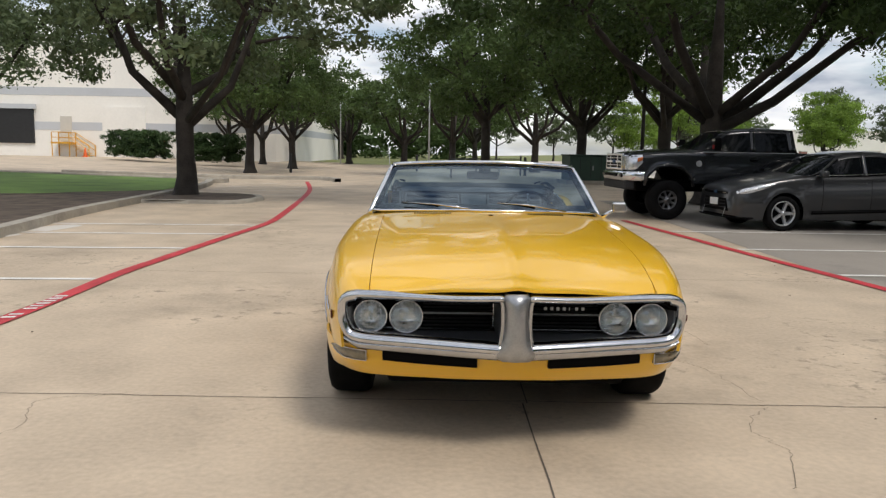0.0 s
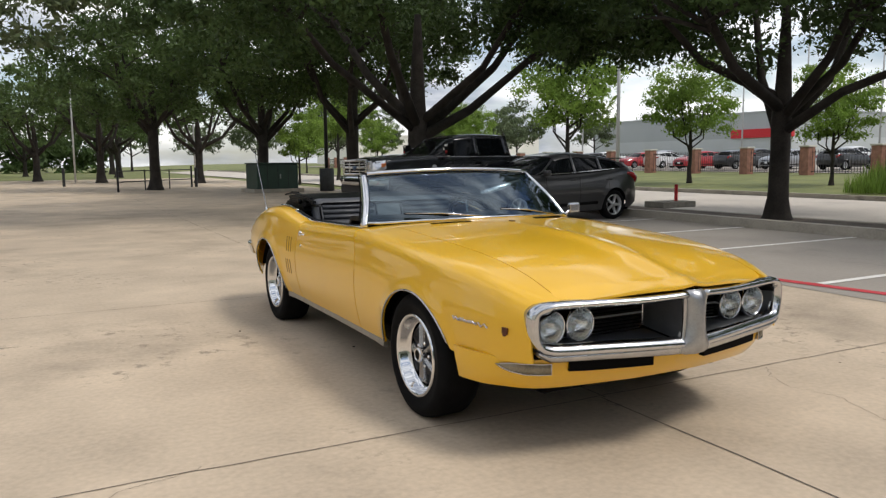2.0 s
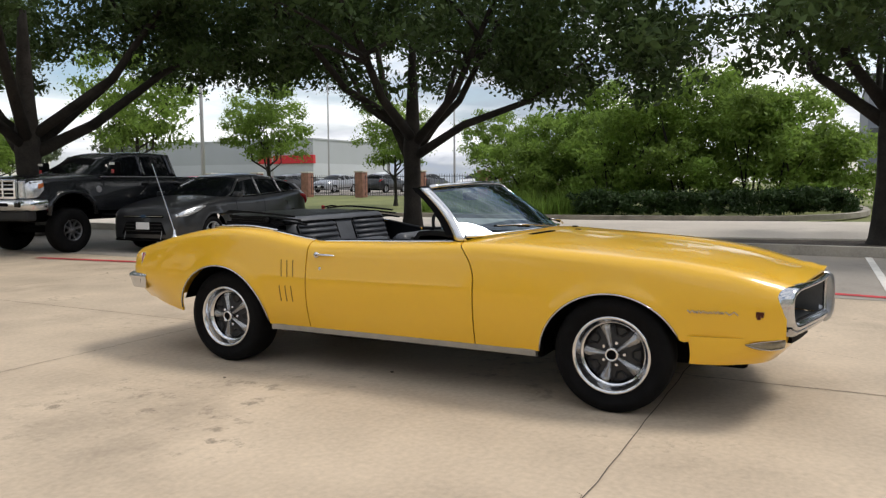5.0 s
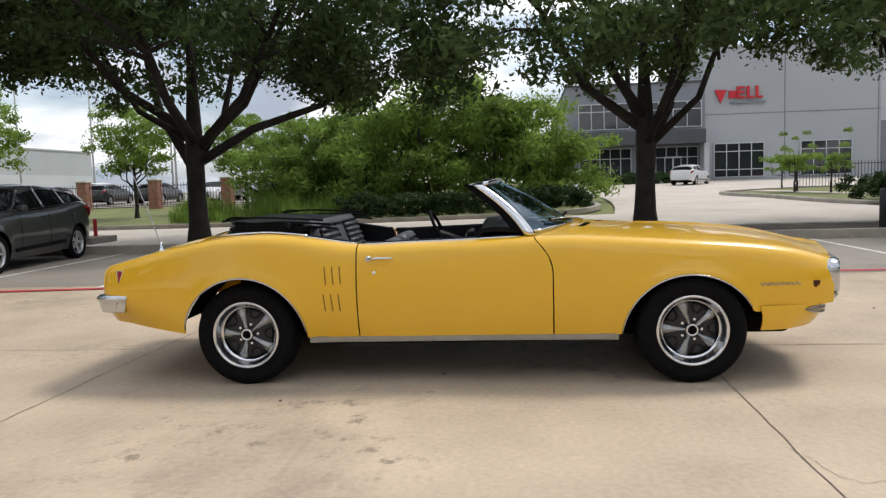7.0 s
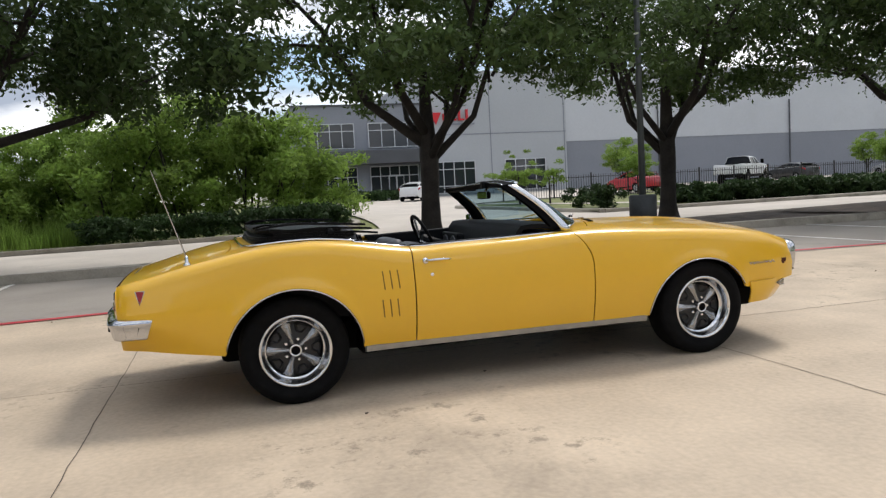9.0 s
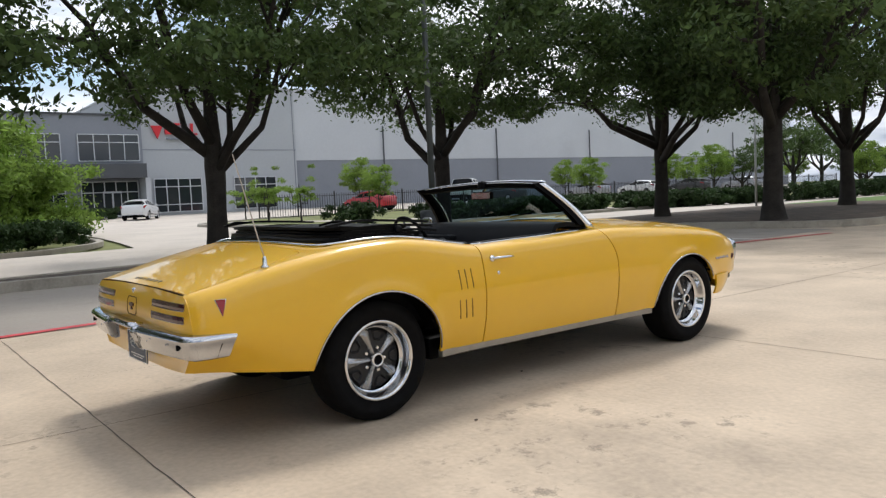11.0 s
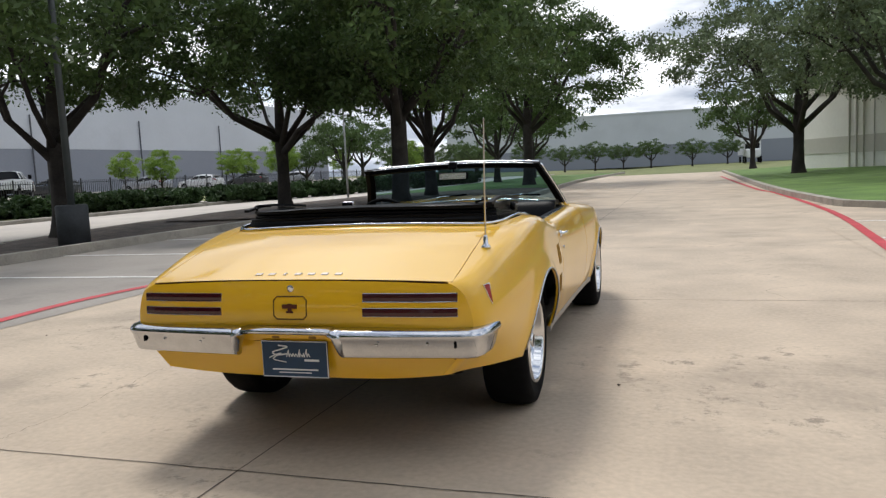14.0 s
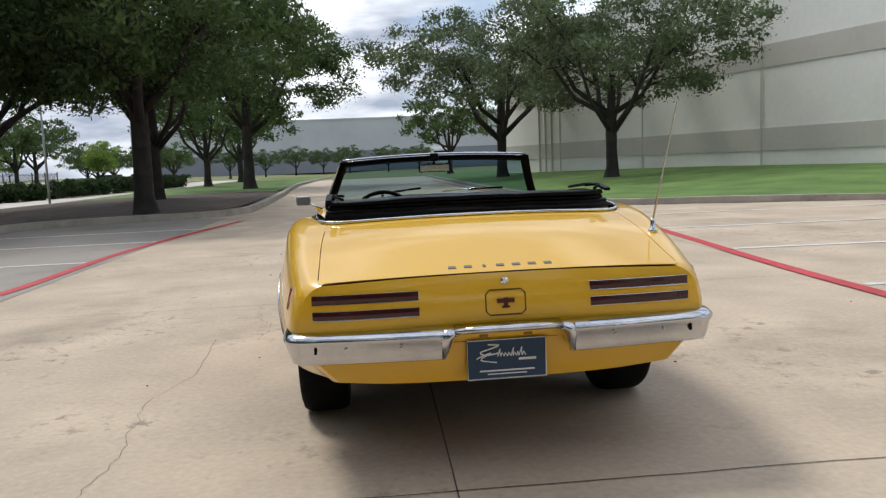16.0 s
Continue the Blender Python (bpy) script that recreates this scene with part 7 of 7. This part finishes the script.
        tube(bm, [(s * 0.842, y, smooth_table([(-1.05, 0.99), (0, 1.02), (1.0, 1.075), (1.7, 1.125)], y)) for y in np.linspace(-0.75, 1.6, 9)], 0.008, 5)
        part("window_trim", bm, CHROME, c)
    bm = bmesh.new()
    v = [bm.verts.new((x, yy, zz)) for yy in (-2.195, -2.10) for x, zz in ((-0.50, 0.33), (0.50, 0.33), (0.40, 0.555), (-0.40, 0.555))]
    for q in ((0, 1, 2, 3), (0, 4, 5, 1), (1, 5, 6, 2), (2, 6, 7, 3), (3, 7, 4, 0)):
        bm.faces.new([v[i] for i in q])
    bmesh.ops.recalc_face_normals(bm, faces=bm.faces)
    g = part("grille", bm, BLACK, c, "black trapezoid lower grille")
    for zz in (0.39, 0.45, 0.51):
        part("grille_bar", one_box(-0.42, 0.42, -2.203, -2.19, zz - 0.006, zz + 0.006), mat("black plastic", (0.02, 0.02, 0.021), 0.7), g)
    for x in (-0.60, 0.60):
        part("side_intake", one_box(x - 0.07, x + 0.07, -2.165, -2.10, 0.33, 0.52, 0.02), BLACK, c)
    part("upper_grille", one_box(-0.46, 0.46, -2.192, -2.10, 0.630, 0.675, 0.012), BLACK, c)
    part("grille_chrome", one_box(-0.44, 0.44, -2.199, -2.19, 0.652, 0.660), CHROME, c)
    bm = bmesh.new()
    lathe(bm, [(0.07, 0), (0.06, 0.012), (0.02, 0.016)], 16, pose(0, -2.19, 0.655, 90, 0, 0) @ Matrix.Diagonal((1, 0.45, 1, 1)))
    part("badge", bm, PLATEB, c)
    part("number_plate", one_box(-0.15, 0.15, -2.225, -2.20, 0.42, 0.55, 0.01), WHITE, c)
    bm = bmesh.new()
    sweep(bm, curve3([(0.80, -1.86, 0.225), (0.74, -2.06, 0.225), (0.55, -2.19, 0.225), (0.0, -2.23, 0.225), (-0.55, -2.19, 0.225), (-0.74, -2.06, 0.225), (-0.80, -1.86, 0.225)], 4)[::-1], [(-0.12, -0.012), (0.03, -0.012), (0.035, 0.008), (-0.12, 0.02)])
    part("splitter", bm, BLACK, c, "black front splitter")
    for x in (-0.42, 0.42):
        bm = bmesh.new()
        tube(bm, [(x, -2.235, 0.235), (x, -2.19, 0.40)], 0.006, 6)
        part("splitter_rod", bm, STEEL, c)
    bm = bmesh.new()
    box(bm, -0.56, 0.56, 1.50, 1.86, 1.305, 1.335, 0.012)
    part("roof_spoiler", bm, paint, c)
    part("underbody", one_box(-0.7, 0.7, -1.95, 1.95, 0.18, 0.30, 0.03), BLACK, c)
    return c


def pickup(label, paint, m):
    c = thing("pickup_truck", label, "truck", m)
    wt = [(-2.95, 0.84), (-2.92, 0.90), (-2.85, 0.955), (-2.7, 0.99), (-2.4, 1.01), (0, 1.01), (3.2, 1.01), (3.3, 1.0)]
    st = [(-2.95, 1.235), (-2.90, 1.285), (-2.78, 1.325), (-2.4, 1.36), (-1.3, 1.42), (-1.0, 1.43), (1.0, 1.43), (1.12, 1.40), (3.3, 1.40)]
    lt = [(-2.95, 0.80), (-2.4, 0.66), (3.0, 0.66), (3.3, 0.74)]
    arches = ((-1.985, 0.56, 0.52, 0.52), (1.985, 0.54, 0.52, 0.50))
    body, side = hull(c, "body", wt, st, lt, arches, [(-2.95, 0.04), (-2.0, 0.07), (-1.2, 0.06), (0, 0.02), (3.3, -0.10)], -2.93, 3.3, paint, 0.03)
    greenhouse(c, [(-1.35, 1.42), (0, 1.44), (1.08, 1.44)], [(-1.35, 1.46), (-0.9, 1.72), (-0.55, 1.90), (0.1, 1.965), (0.8, 1.955), (1.02, 1.88), (1.08, 1.46)],
               [(-1.35, 0.88), (-0.8, 0.93), (1.08, 0.93)], 0.72, DARKG, paint,
               {"roof": (0.33, 0.95), "pillars": ((0.05, 0.33, 0.09), (0.56, 0.57, 0.11), (0.95, 0.94, 0.16))})
    for s in (-1, 1):
        for y in (-1.985, 1.985):
            road_wheel(c, s * 0.87, y, 0.271, s, 0.465, 0.32, 0.225, mat("dark alloy", (0.16, 0.16, 0.17), 0.3, 0.8), 8)
        hl = patch("headlamp", c, side, s, (-2.945, -2.60), [(-2.945, 0.95), (-2.75, 0.97), (-2.60, 1.12)], [(-2.945, 1.215), (-2.85, 1.29), (-2.60, 1.31)], LAMPC, 0.014, "tall clear headlamp")
        patch("turn_lamp", hl, side, s, (-2.74, -2.60), [(-2.74, 1.10), (-2.60, 1.17)], [(-2.74, 1.255), (-2.60, 1.265)], mat("amber lens", (0.40, 0.10, 0.02), 0.25), 0.020)
        part("lamp_face", one_box(s * 0.680, s * 0.850, -2.962, -2.90, 0.95, 1.30, 0.02), LAMPC, hl)
        bm = bmesh.new()
        tube(bm, [(s * (side(y, z) + 0.03), y, z) for y, z in ((-2.56, 0.60), (-2.50, 0.86), (-2.30, 1.04), (-1.985, 1.08), (-1.67, 1.04), (-1.47, 0.86), (-1.41, 0.60))], 0.045, 8)
        part("fender_flare", bm, paint, c, smooth=True)
        bm = bmesh.new()
        box(bm, s * 1.02, s * 1.24, -1.02, -0.86, 1.42, 1.72, 0.04)
        dm = part("tow_mirror", bm, BLACK, c, smooth=True)
        part("mirror_cap", one_box(s * 1.05, s * 1.21, -1.030, -1.02, 1.645, 1.70, 0.0), WORN, dm)
        part("mirror_lamp", one_box(s * 1.10, s * 1.18, -1.03, -1.015, 1.47, 1.55), MARKRED, dm)
        for y in (-0.05, 0.95):
            bm = bmesh.new()
            x = side(y, 1.22)
            box(bm, s * (x - 0.01), s * (x + 0.03), y - 0.02, y + 0.14, 1.205, 1.245, 0.012)
            part("door_handle", bm, BLACK, c)
        for y in (-1.15, 0.12, 1.05):
            bm = bmesh.new()
            tube(bm, [(s * (side(y, z) + 0.001), y, z) for z in np.linspace(0.72, 1.40, 7)], 0.005, 4)
            part("door_seam", bm, BLACK, c)
        bm = bmesh.new()
        tube(bm, [(s * (side(y, 1.38) + 0.006), y, 1.39) for y in np.linspace(-1.2, 1.0, 8)], 0.008, 5)
        part("belt_trim", bm, STEEL, c)
        bm = bmesh.new()
        tube(bm, [(s * 0.98, -1.2, 0.56), (s * 1.03, -1.0, 0.54), (s * 1.03, 0.9, 0.54), (s * 0.98, 1.1, 0.56)], 0.05, 8)
        part("side_step", bm, BLACK, c, smooth=True)
        bm = bmesh.new()
        lathe(bm, [(0.075, 0), (0.07, 0.012), (0.03, 0.014)], 14, pose(s * (side(-1.28, 1.12) - 0.004), -1.28, 1.12, 0, 90 * s, 0))
        part("fender_badge", bm, STEEL, c)
    g = part("grille", one_box(-0.64, 0.64, -2.985, -2.80, 0.94, 1.335, 0.02), BLACK, c, "chrome grille with three heavy bars")
    for z in (0.965, 1.135, 1.305):
        part("grille_rail", one_box(-0.66, 0.66, -3.005, -2.95, z - 0.030, z + 0.030, 0.012), CHROME, g)
    for z in (1.050, 1.220):
        part("grille_rail", one_box(-0.60, 0.60, -2.998, -2.96, z - 0.010, z + 0.010, 0.004), CHROME, g)
    for x in (-0.645, -0.30, 0.30, 0.645):
        part("grille_post", one_box(x - 0.028, x + 0.028, -3.010, -2.95, 0.94, 1.335, 0.008), CHROME, g)
    bm = bmesh.new()
    lathe(bm, [(0.11, 0), (0.10, 0.02), (0.04, 0.03)], 20, pose(0, -3.0, 1.13, 90, 0, 0) @ Matrix.Diagonal((1, 0.45, 1, 1)))
    part("badge", bm, PLATEB, g)
    bm = bmesh.new()
    sweep(bm, curve3([(1.0, -2.55, 0.82), (0.99, -2.75, 0.82), (0.93, -2.92, 0.82), (0.72, -2.99, 0.82), (0.0, -3.02, 0.82), (-0.72, -2.99, 0.82), (-0.93, -2.92, 0.82), (-0.99, -2.75, 0.82), (-1.0, -2.55, 0.82)], 4)[::-1], [(-0.08, -0.13), (0.02, -0.12), (0.05, -0.08), (0.055, 0.06), (0.03, 0.10), (-0.08, 0.115)])
    bp = part("front_bumper", bm, CHROME, c, "deep chrome front bumper", True)
    part("bumper_slot", one_box(-0.50, 0.50, -3.085, -2.96, 0.79, 0.86, 0.02), BLACK, bp)
    part("bumper_valance", one_box(-0.95, 0.95, -2.99, -2.76, 0.50, 0.70, 0.04), mat("black plastic", (0.02, 0.02, 0.021), 0.7), bp)
    for s in (-1, 1):
        bm = bmesh.new()
        box(bm, s * 0.66, s * 0.84, -3.055, -2.98, 0.77, 0.88, 0.03)
        part("fog_lamp", bm, DARKG, bp)
    part("bed_floor", one_box(-0.85, 0.85, 1.15, 3.25, 0.75, 0.80), BLACK, c)
    part("underbody", one_box(-0.55, 0.55, -2.6, 3.0, 0.45, 0.70, 0.04), BLACK, c)
    for y in (-1.985, 1.985):
        bm = bmesh.new()
        tube(bm, [(-0.75, y, 0.28), (0.75, y, 0.28)], 0.08, 10)
        part("axle", bm, BLACK, c)
    return c


HATCH = hatchback("dark grey five-door hatchback parked in a bay", GREYCAR, pose(7.08, 8.97, 0.004, 0, 0, -84.2))
PICK = pickup("lifted dark grey crew-cab pickup with chrome grille", PICKP, pose(6.05, 10.92, 0.174, 0, 0, -87))
PICK.scale = (0.875, 0.875, 0.875)
WHITECAR = hatchback("small white car in the distance", mat("white car paint", (0.62, 0.63, 0.64), 0.3, coat=0.5), pose(52, -12.6, rise(52, -12.6), 0, 0, 60), "distant parked cars")
REDCAR = hatchback("small red car behind the fence", mat("red car paint", (0.42, 0.02, 0.03), 0.3, coat=0.5), pose(43, -26.2, rise(43, -26.2), 0, 0, 100), "distant parked cars")
SILVERC = hatchback("small silver car in the distance", mat("silver car paint", (0.34, 0.35, 0.37), 0.3, 0.6, coat=0.5), pose(48, 20, rise(48, 20), 0, 0, 90), "distant parked cars")
rs = random.Random(9)
for k in range(17):
    y = 12 + k * 4.3
    plant(rs.choice((WHITECAR, SILVERC, REDCAR, HATCH, WHITECAR, HATCH)), 46 + rs.uniform(-1, 1), y + rs.uniform(-0.4, 0.4), 90 if rs.random() < 0.5 else -90, 1.0, rise(46, y))
for k in range(7):
    y = 14 + k * 11.0
    plant(rs.choice((WHITECAR, SILVERC, HATCH, HATCH)), 58 + rs.uniform(-1, 1), y, 90, 1.05, rise(58, y))
pickup("white pickup truck parked behind the iron fence", MATS["white car paint"], pose(42.5, -35.0, rise(42.5, -35) + 0.194, 0, 0, 35))
for x, y, a, src in ((48, -44, 95, HATCH), (47.5, -55, 95, SILVERC), (46.5, -62, 95, WHITECAR), (46, -70, 95, HATCH), (45.5, -80, 95, SILVERC)):
    plant(src, x, y, a, 1.05, rise(x, y))


def semi():
    t = thing("semi_truck", "white semi tractor on the far drive", "truck", pose(-10.5, -118, 0.1, 0, 0, 180))
    w = MATS["white car paint"]
    part("cab", one_box(-1.2, 1.2, -1.2, 1.6, 1.0, 3.4, 0.25), w, t)
    part("hood", one_box(-1.0, 1.0, -3.0, -1.1, 0.8, 2.1, 0.25), w, t)
    part("windscreen", one_box(-1.0, 1.0, -1.23, -1.1, 2.1, 2.9, 0.05), DARKG, t)
    part("trailer", one_box(-1.3, 1.3, 2.2, 12.0, 1.2, 3.9, 0.05), w, t)
    for y in (-2.2, 1.4, 10.2):
        for s in (-1, 1):
            road_wheel(t, s * 1.05, y, 0.5, s, 0.5, 0.3, 0.28, STEEL, 5)


semi()


# ---- street furniture ----
def pole(name, label, x, y, h, r, material, base=None, head=None):
    p = thing(name, label, "lamp post", pose(x, y, rise(x, y) + (0.12 if x < 15 else 0)))
    bm = bmesh.new()
    tube(bm, [(0, 0, 0), (0, 0, h * 0.5), (0, 0, h)], [r, r * 0.85, r * 0.65], 12)
    part("pole", bm, material, p, smooth=True)
    if base:
        bm = bmesh.new()
        lathe(bm, [(base[0], -0.1), (base[0], base[1] - 0.03), (base[0] - 0.03, base[1])], 24)
        part("base", bm, base[2], p, "dark painted concrete base", True)
    if head:
        bm = bmesh.new()
        tube(bm, [(0, 0, h - 0.05), (-0.5, 0, h + 0.1), (-head, 0, h + 0.12)], 0.04, 8)
        part("arm", bm, material, p)
        part("lamp_head", one_box(-head - 0.5, -head + 0.1, -0.17, 0.17, h + 0.05, h + 0.2, 0.04), material, p)
    return p


DARKC = mat("dark painted concrete", (0.055, 0.06, 0.065), 0.7, vary=0.3, scale=3, fine=30, stain=0.3, stain_scale=2)
POLEG = mat("pole grey-green", (0.075, 0.085, 0.085), 0.55, vary=0.1, scale=3, fine=40)
POLEW = mat("pale pole", (0.45, 0.46, 0.47), 0.5, 0.2)
pole("lamp_post", "dark grey lamp post on a thick round base", 11.25, -8.1, 8.5, 0.085, POLEG, (0.33, 0.86, DARKC), 0.9)
pole("lamp_post", "dark lamp post on a round base", 8.4, 27.6, 8.5, 0.09, BLACKM, (0.32, 0.9, DARKC), 0.9)
pole("lamp_post", "tall pale street lamp beside the road", 22.3, 24.6, 9.5, 0.10, POLEW, None, 1.6)
pole("lamp_post", "slim pale pole behind the hedge", 14.2, -28.5, 5.5, 0.05, POLEW)
for x, y, h in ((95, 70, 24), (100, 62, 22), (100, 50, 23), (98, 84, 20), (80, 40, 14), (84, 18, 15), (78, 100, 14)):
    pole("light_mast", "tall thin mast far beyond the car park", x, y, h, 0.14, POLEW)
for x, y in ((-1.2, 48), (7.0, 54), (-9, 60)):
    pole("lamp_post", "slim pole among the trees", x, y, 7.5, 0.06, POLEW)


def fence(label, x0, y0, x1, y1, h, post, step, pickets=0.16, brick=False):
    f = thing("fence", label, "fence")
    d = math.hypot(x1 - x0, y1 - y0)
    ux, uy = (x1 - x0) / d, (y1 - y0) / d
    n = int(d / step)
    bm = one_box(-0.011, 0.011, -0.011, 0.011, 0.05, h)
    bar = bpy.data.meshes.new("picket")
    bm.to_mesh(bar)
    bm.free()
    bar.materials.append(BLACKM)
    made, rest = 0, bmesh.new()
    for i in range(n + 1):
        x, y = x0 + ux * step * i, y0 + uy * step * i
        z = rise(x, y)
        if brick:
            p = part("pillar", one_box(x - 0.30, x + 0.30, y - 0.30, y + 0.30, z - 0.1, z + h + 0.15), BRICK, f)
            part("cap", one_box(x - 0.36, x + 0.36, y - 0.36, y + 0.36, z + h + 0.15, z + h + 0.25, 0.02), WALLT, p)
        else:
            part("post", one_box(x - 0.035, x + 0.035, y - 0.035, y + 0.035, z - 0.1, z + h + 0.1), BLACKM, f)
        if i == n:
            break
        xe, ye = x + ux * step, y + uy * step
        for k in range(1, int(step / pickets)):
            px, py = x + ux * pickets * k, y + uy * pickets * k
            if made < 290:
                o = new("picket", bar)
                o.parent, o.location = f, (px, py, rise(px, py))
                made += 1
            else:
                box(rest, px - 0.011, px + 0.011, py - 0.011, py + 0.011, rise(px, py) + 0.05, rise(px, py) + h)
        for zz in (0.15, h - 0.15):
            bm = bmesh.new()
            tube(bm, [(x, y, z + zz), (xe, ye, rise(xe, ye) + zz)], 0.02, 4)
            part("rail", bm, BLACKM, f)
    tagged(part("fence_infill", rest, BLACKM, f), kind="stuff")
    return f


fence("black iron picket fence before the warehouse", 37.2, -15.0, 32.0, -76, 1.45, 0.07, 2.4)
fence("black iron fence between square brick posts", 38, 8, 38, 116, 1.45, 0.6, 4.5, 0.18, True)


def utility_box(x=6.15, y=28.4, a=4):
    u = thing("utility_cabinet", "dark green steel utility cabinet on a pad", "cabinet", pose(x, y, 0.1, 0, 0, a))
    part("body", one_box(-0.92, 0.92, -0.8, 0.8, 0.05, 1.12, 0.04), GREENB, u)
    part("lid", one_box(-0.96, 0.96, -0.84, 0.84, 1.12, 1.18, 0.02), GREENB, u)
    part("pad", one_box(-1.1, 1.1, -0.98, 0.98, -0.1, 0.06), KERB, u)
    for x in (-0.46, 0.0, 0.46):
        part("door_seam", one_box(x - 0.01, x + 0.01, -0.808, -0.79, 0.1, 1.08), BLACKM, u)
    part("handle", one_box(0.08, 0.13, -0.84, -0.8, 0.5, 0.7, 0.01), STEEL, u)


utility_box()
utility_box(26.3, -72.4, 160)
utility_box(24.0, -76.0, 160)


def railing(x0, y0, x1, y1):
    r = thing("railing", "dark pipe barrier rail beside the trees", "railing")
    n = 3
    for i in range(n + 1):
        x, y = x0 + (x1 - x0) * i / n, y0 + (y1 - y0) * i / n
        bm = bmesh.new()
        tube(bm, [(x, y, rise(x, y) - 0.1), (x, y, rise(x, y) + (1.15 if i in (0, n) else 1.0))], 0.05 if i in (0, n) else 0.03, 8)
        part("post", bm, BLACKM, r)
    for z in (0.45, 0.95):
        bm = bmesh.new()
        tube(bm, [(x0, y0, z), (x1, y1, z)], 0.03, 6)
        part("rail", bm, BLACKM, r)


railing(0.2, 33.0, 4.2, 37.8)
for x, y in ((-8.6, 36.5), (-1.9, 44.0), (4.5, 38.2)):
    bm = bmesh.new()
    lathe(bm, [(0.08, -0.1), (0.08, 1.0), (0.05, 1.06)], 12, pose(x, y, 0.0))
    single("bollard", bm, BLACKM, "short black steel bollard by the drive", "bollard")
m = thing("utility_marker", "red plastic marker post on a concrete pad", "marker", pose(11.9, 9.9, 0.12))
bm = bmesh.new()
tube(bm, [(0, 0, 0), (0, 0, 0.52)], 0.045, 10)
part("post", bm, SIGNR, m)
part("pad", one_box(-0.75, 0.35, -0.35, 0.35, -0.05, 0.10, 0.02), KERB, m)
m = thing("sign_block", "white painted block sign by the office hedge", "sign", pose(54, -4.2, rise(54, -4.2)))
part("face", one_box(-0.3, 0.3, -0.9, 0.9, 0, 1.3, 0.03), WALLW, m)
m = thing("traffic_cone", "orange traffic cone by the dock steps", "cone", pose(-30.9, 60, 0.3))
bm = bmesh.new()
lathe(bm, [(0.28, 0), (0.28, 0.05), (0.18, 0.06), (0.04, 0.75)], 14)
part("cone", bm, mat("orange plastic", (0.7, 0.12, 0.02), 0.5), m)
# fire lane lettering, too worn to read
for k in range(9):
    y = 0.15 + 0.105 * k
    if k == 2:
        continue
    x = lerp_table([(b, a) for a, b in RED_L], y)
    vs, fs = band([(x - 0.05, y), (x + 0.05, y + 0.02)], 0.055, 0.014, 1)
    tagged(raw("lane_letter", vs, fs, WHITEP), "worn white letter bar on the red line", "marking", "", "structure")
# patch of pale spill by the kerb and small dark debris on the drive
bed("spill_patch", [(-6.55, 5.0), (-6.75, 6.2), (-6.4, 7.0), (-6.1, 6.8), (-6.25, 5.9), (-6.4, 5.2)], 0.007, mat("pale spill", (0.62, 0.58, 0.52), 0.6, vary=0.1, scale=4, fine=30), "pale dried spill on the concrete", "stain")
rs = random.Random(77)
for k in range(26):
    x, y = rs.uniform(-6, 4), rs.uniform(-6, 7)
    bm = bmesh.new()
    bmesh.ops.create_icosphere(bm, subdivisions=1, radius=rs.uniform(0.005, 0.013))
    for v in bm.verts:
        v.co.z *= 0.35
        v.co *= rs.uniform(0.6, 1.3)
    o = single("debris", bm, MULCH, "dry leaf scrap lying on the concrete", "debris", "scraps on the drive")
    o.matrix_basis = pose(x, y, 0.006, 0, 0, rs.uniform(0, 360))
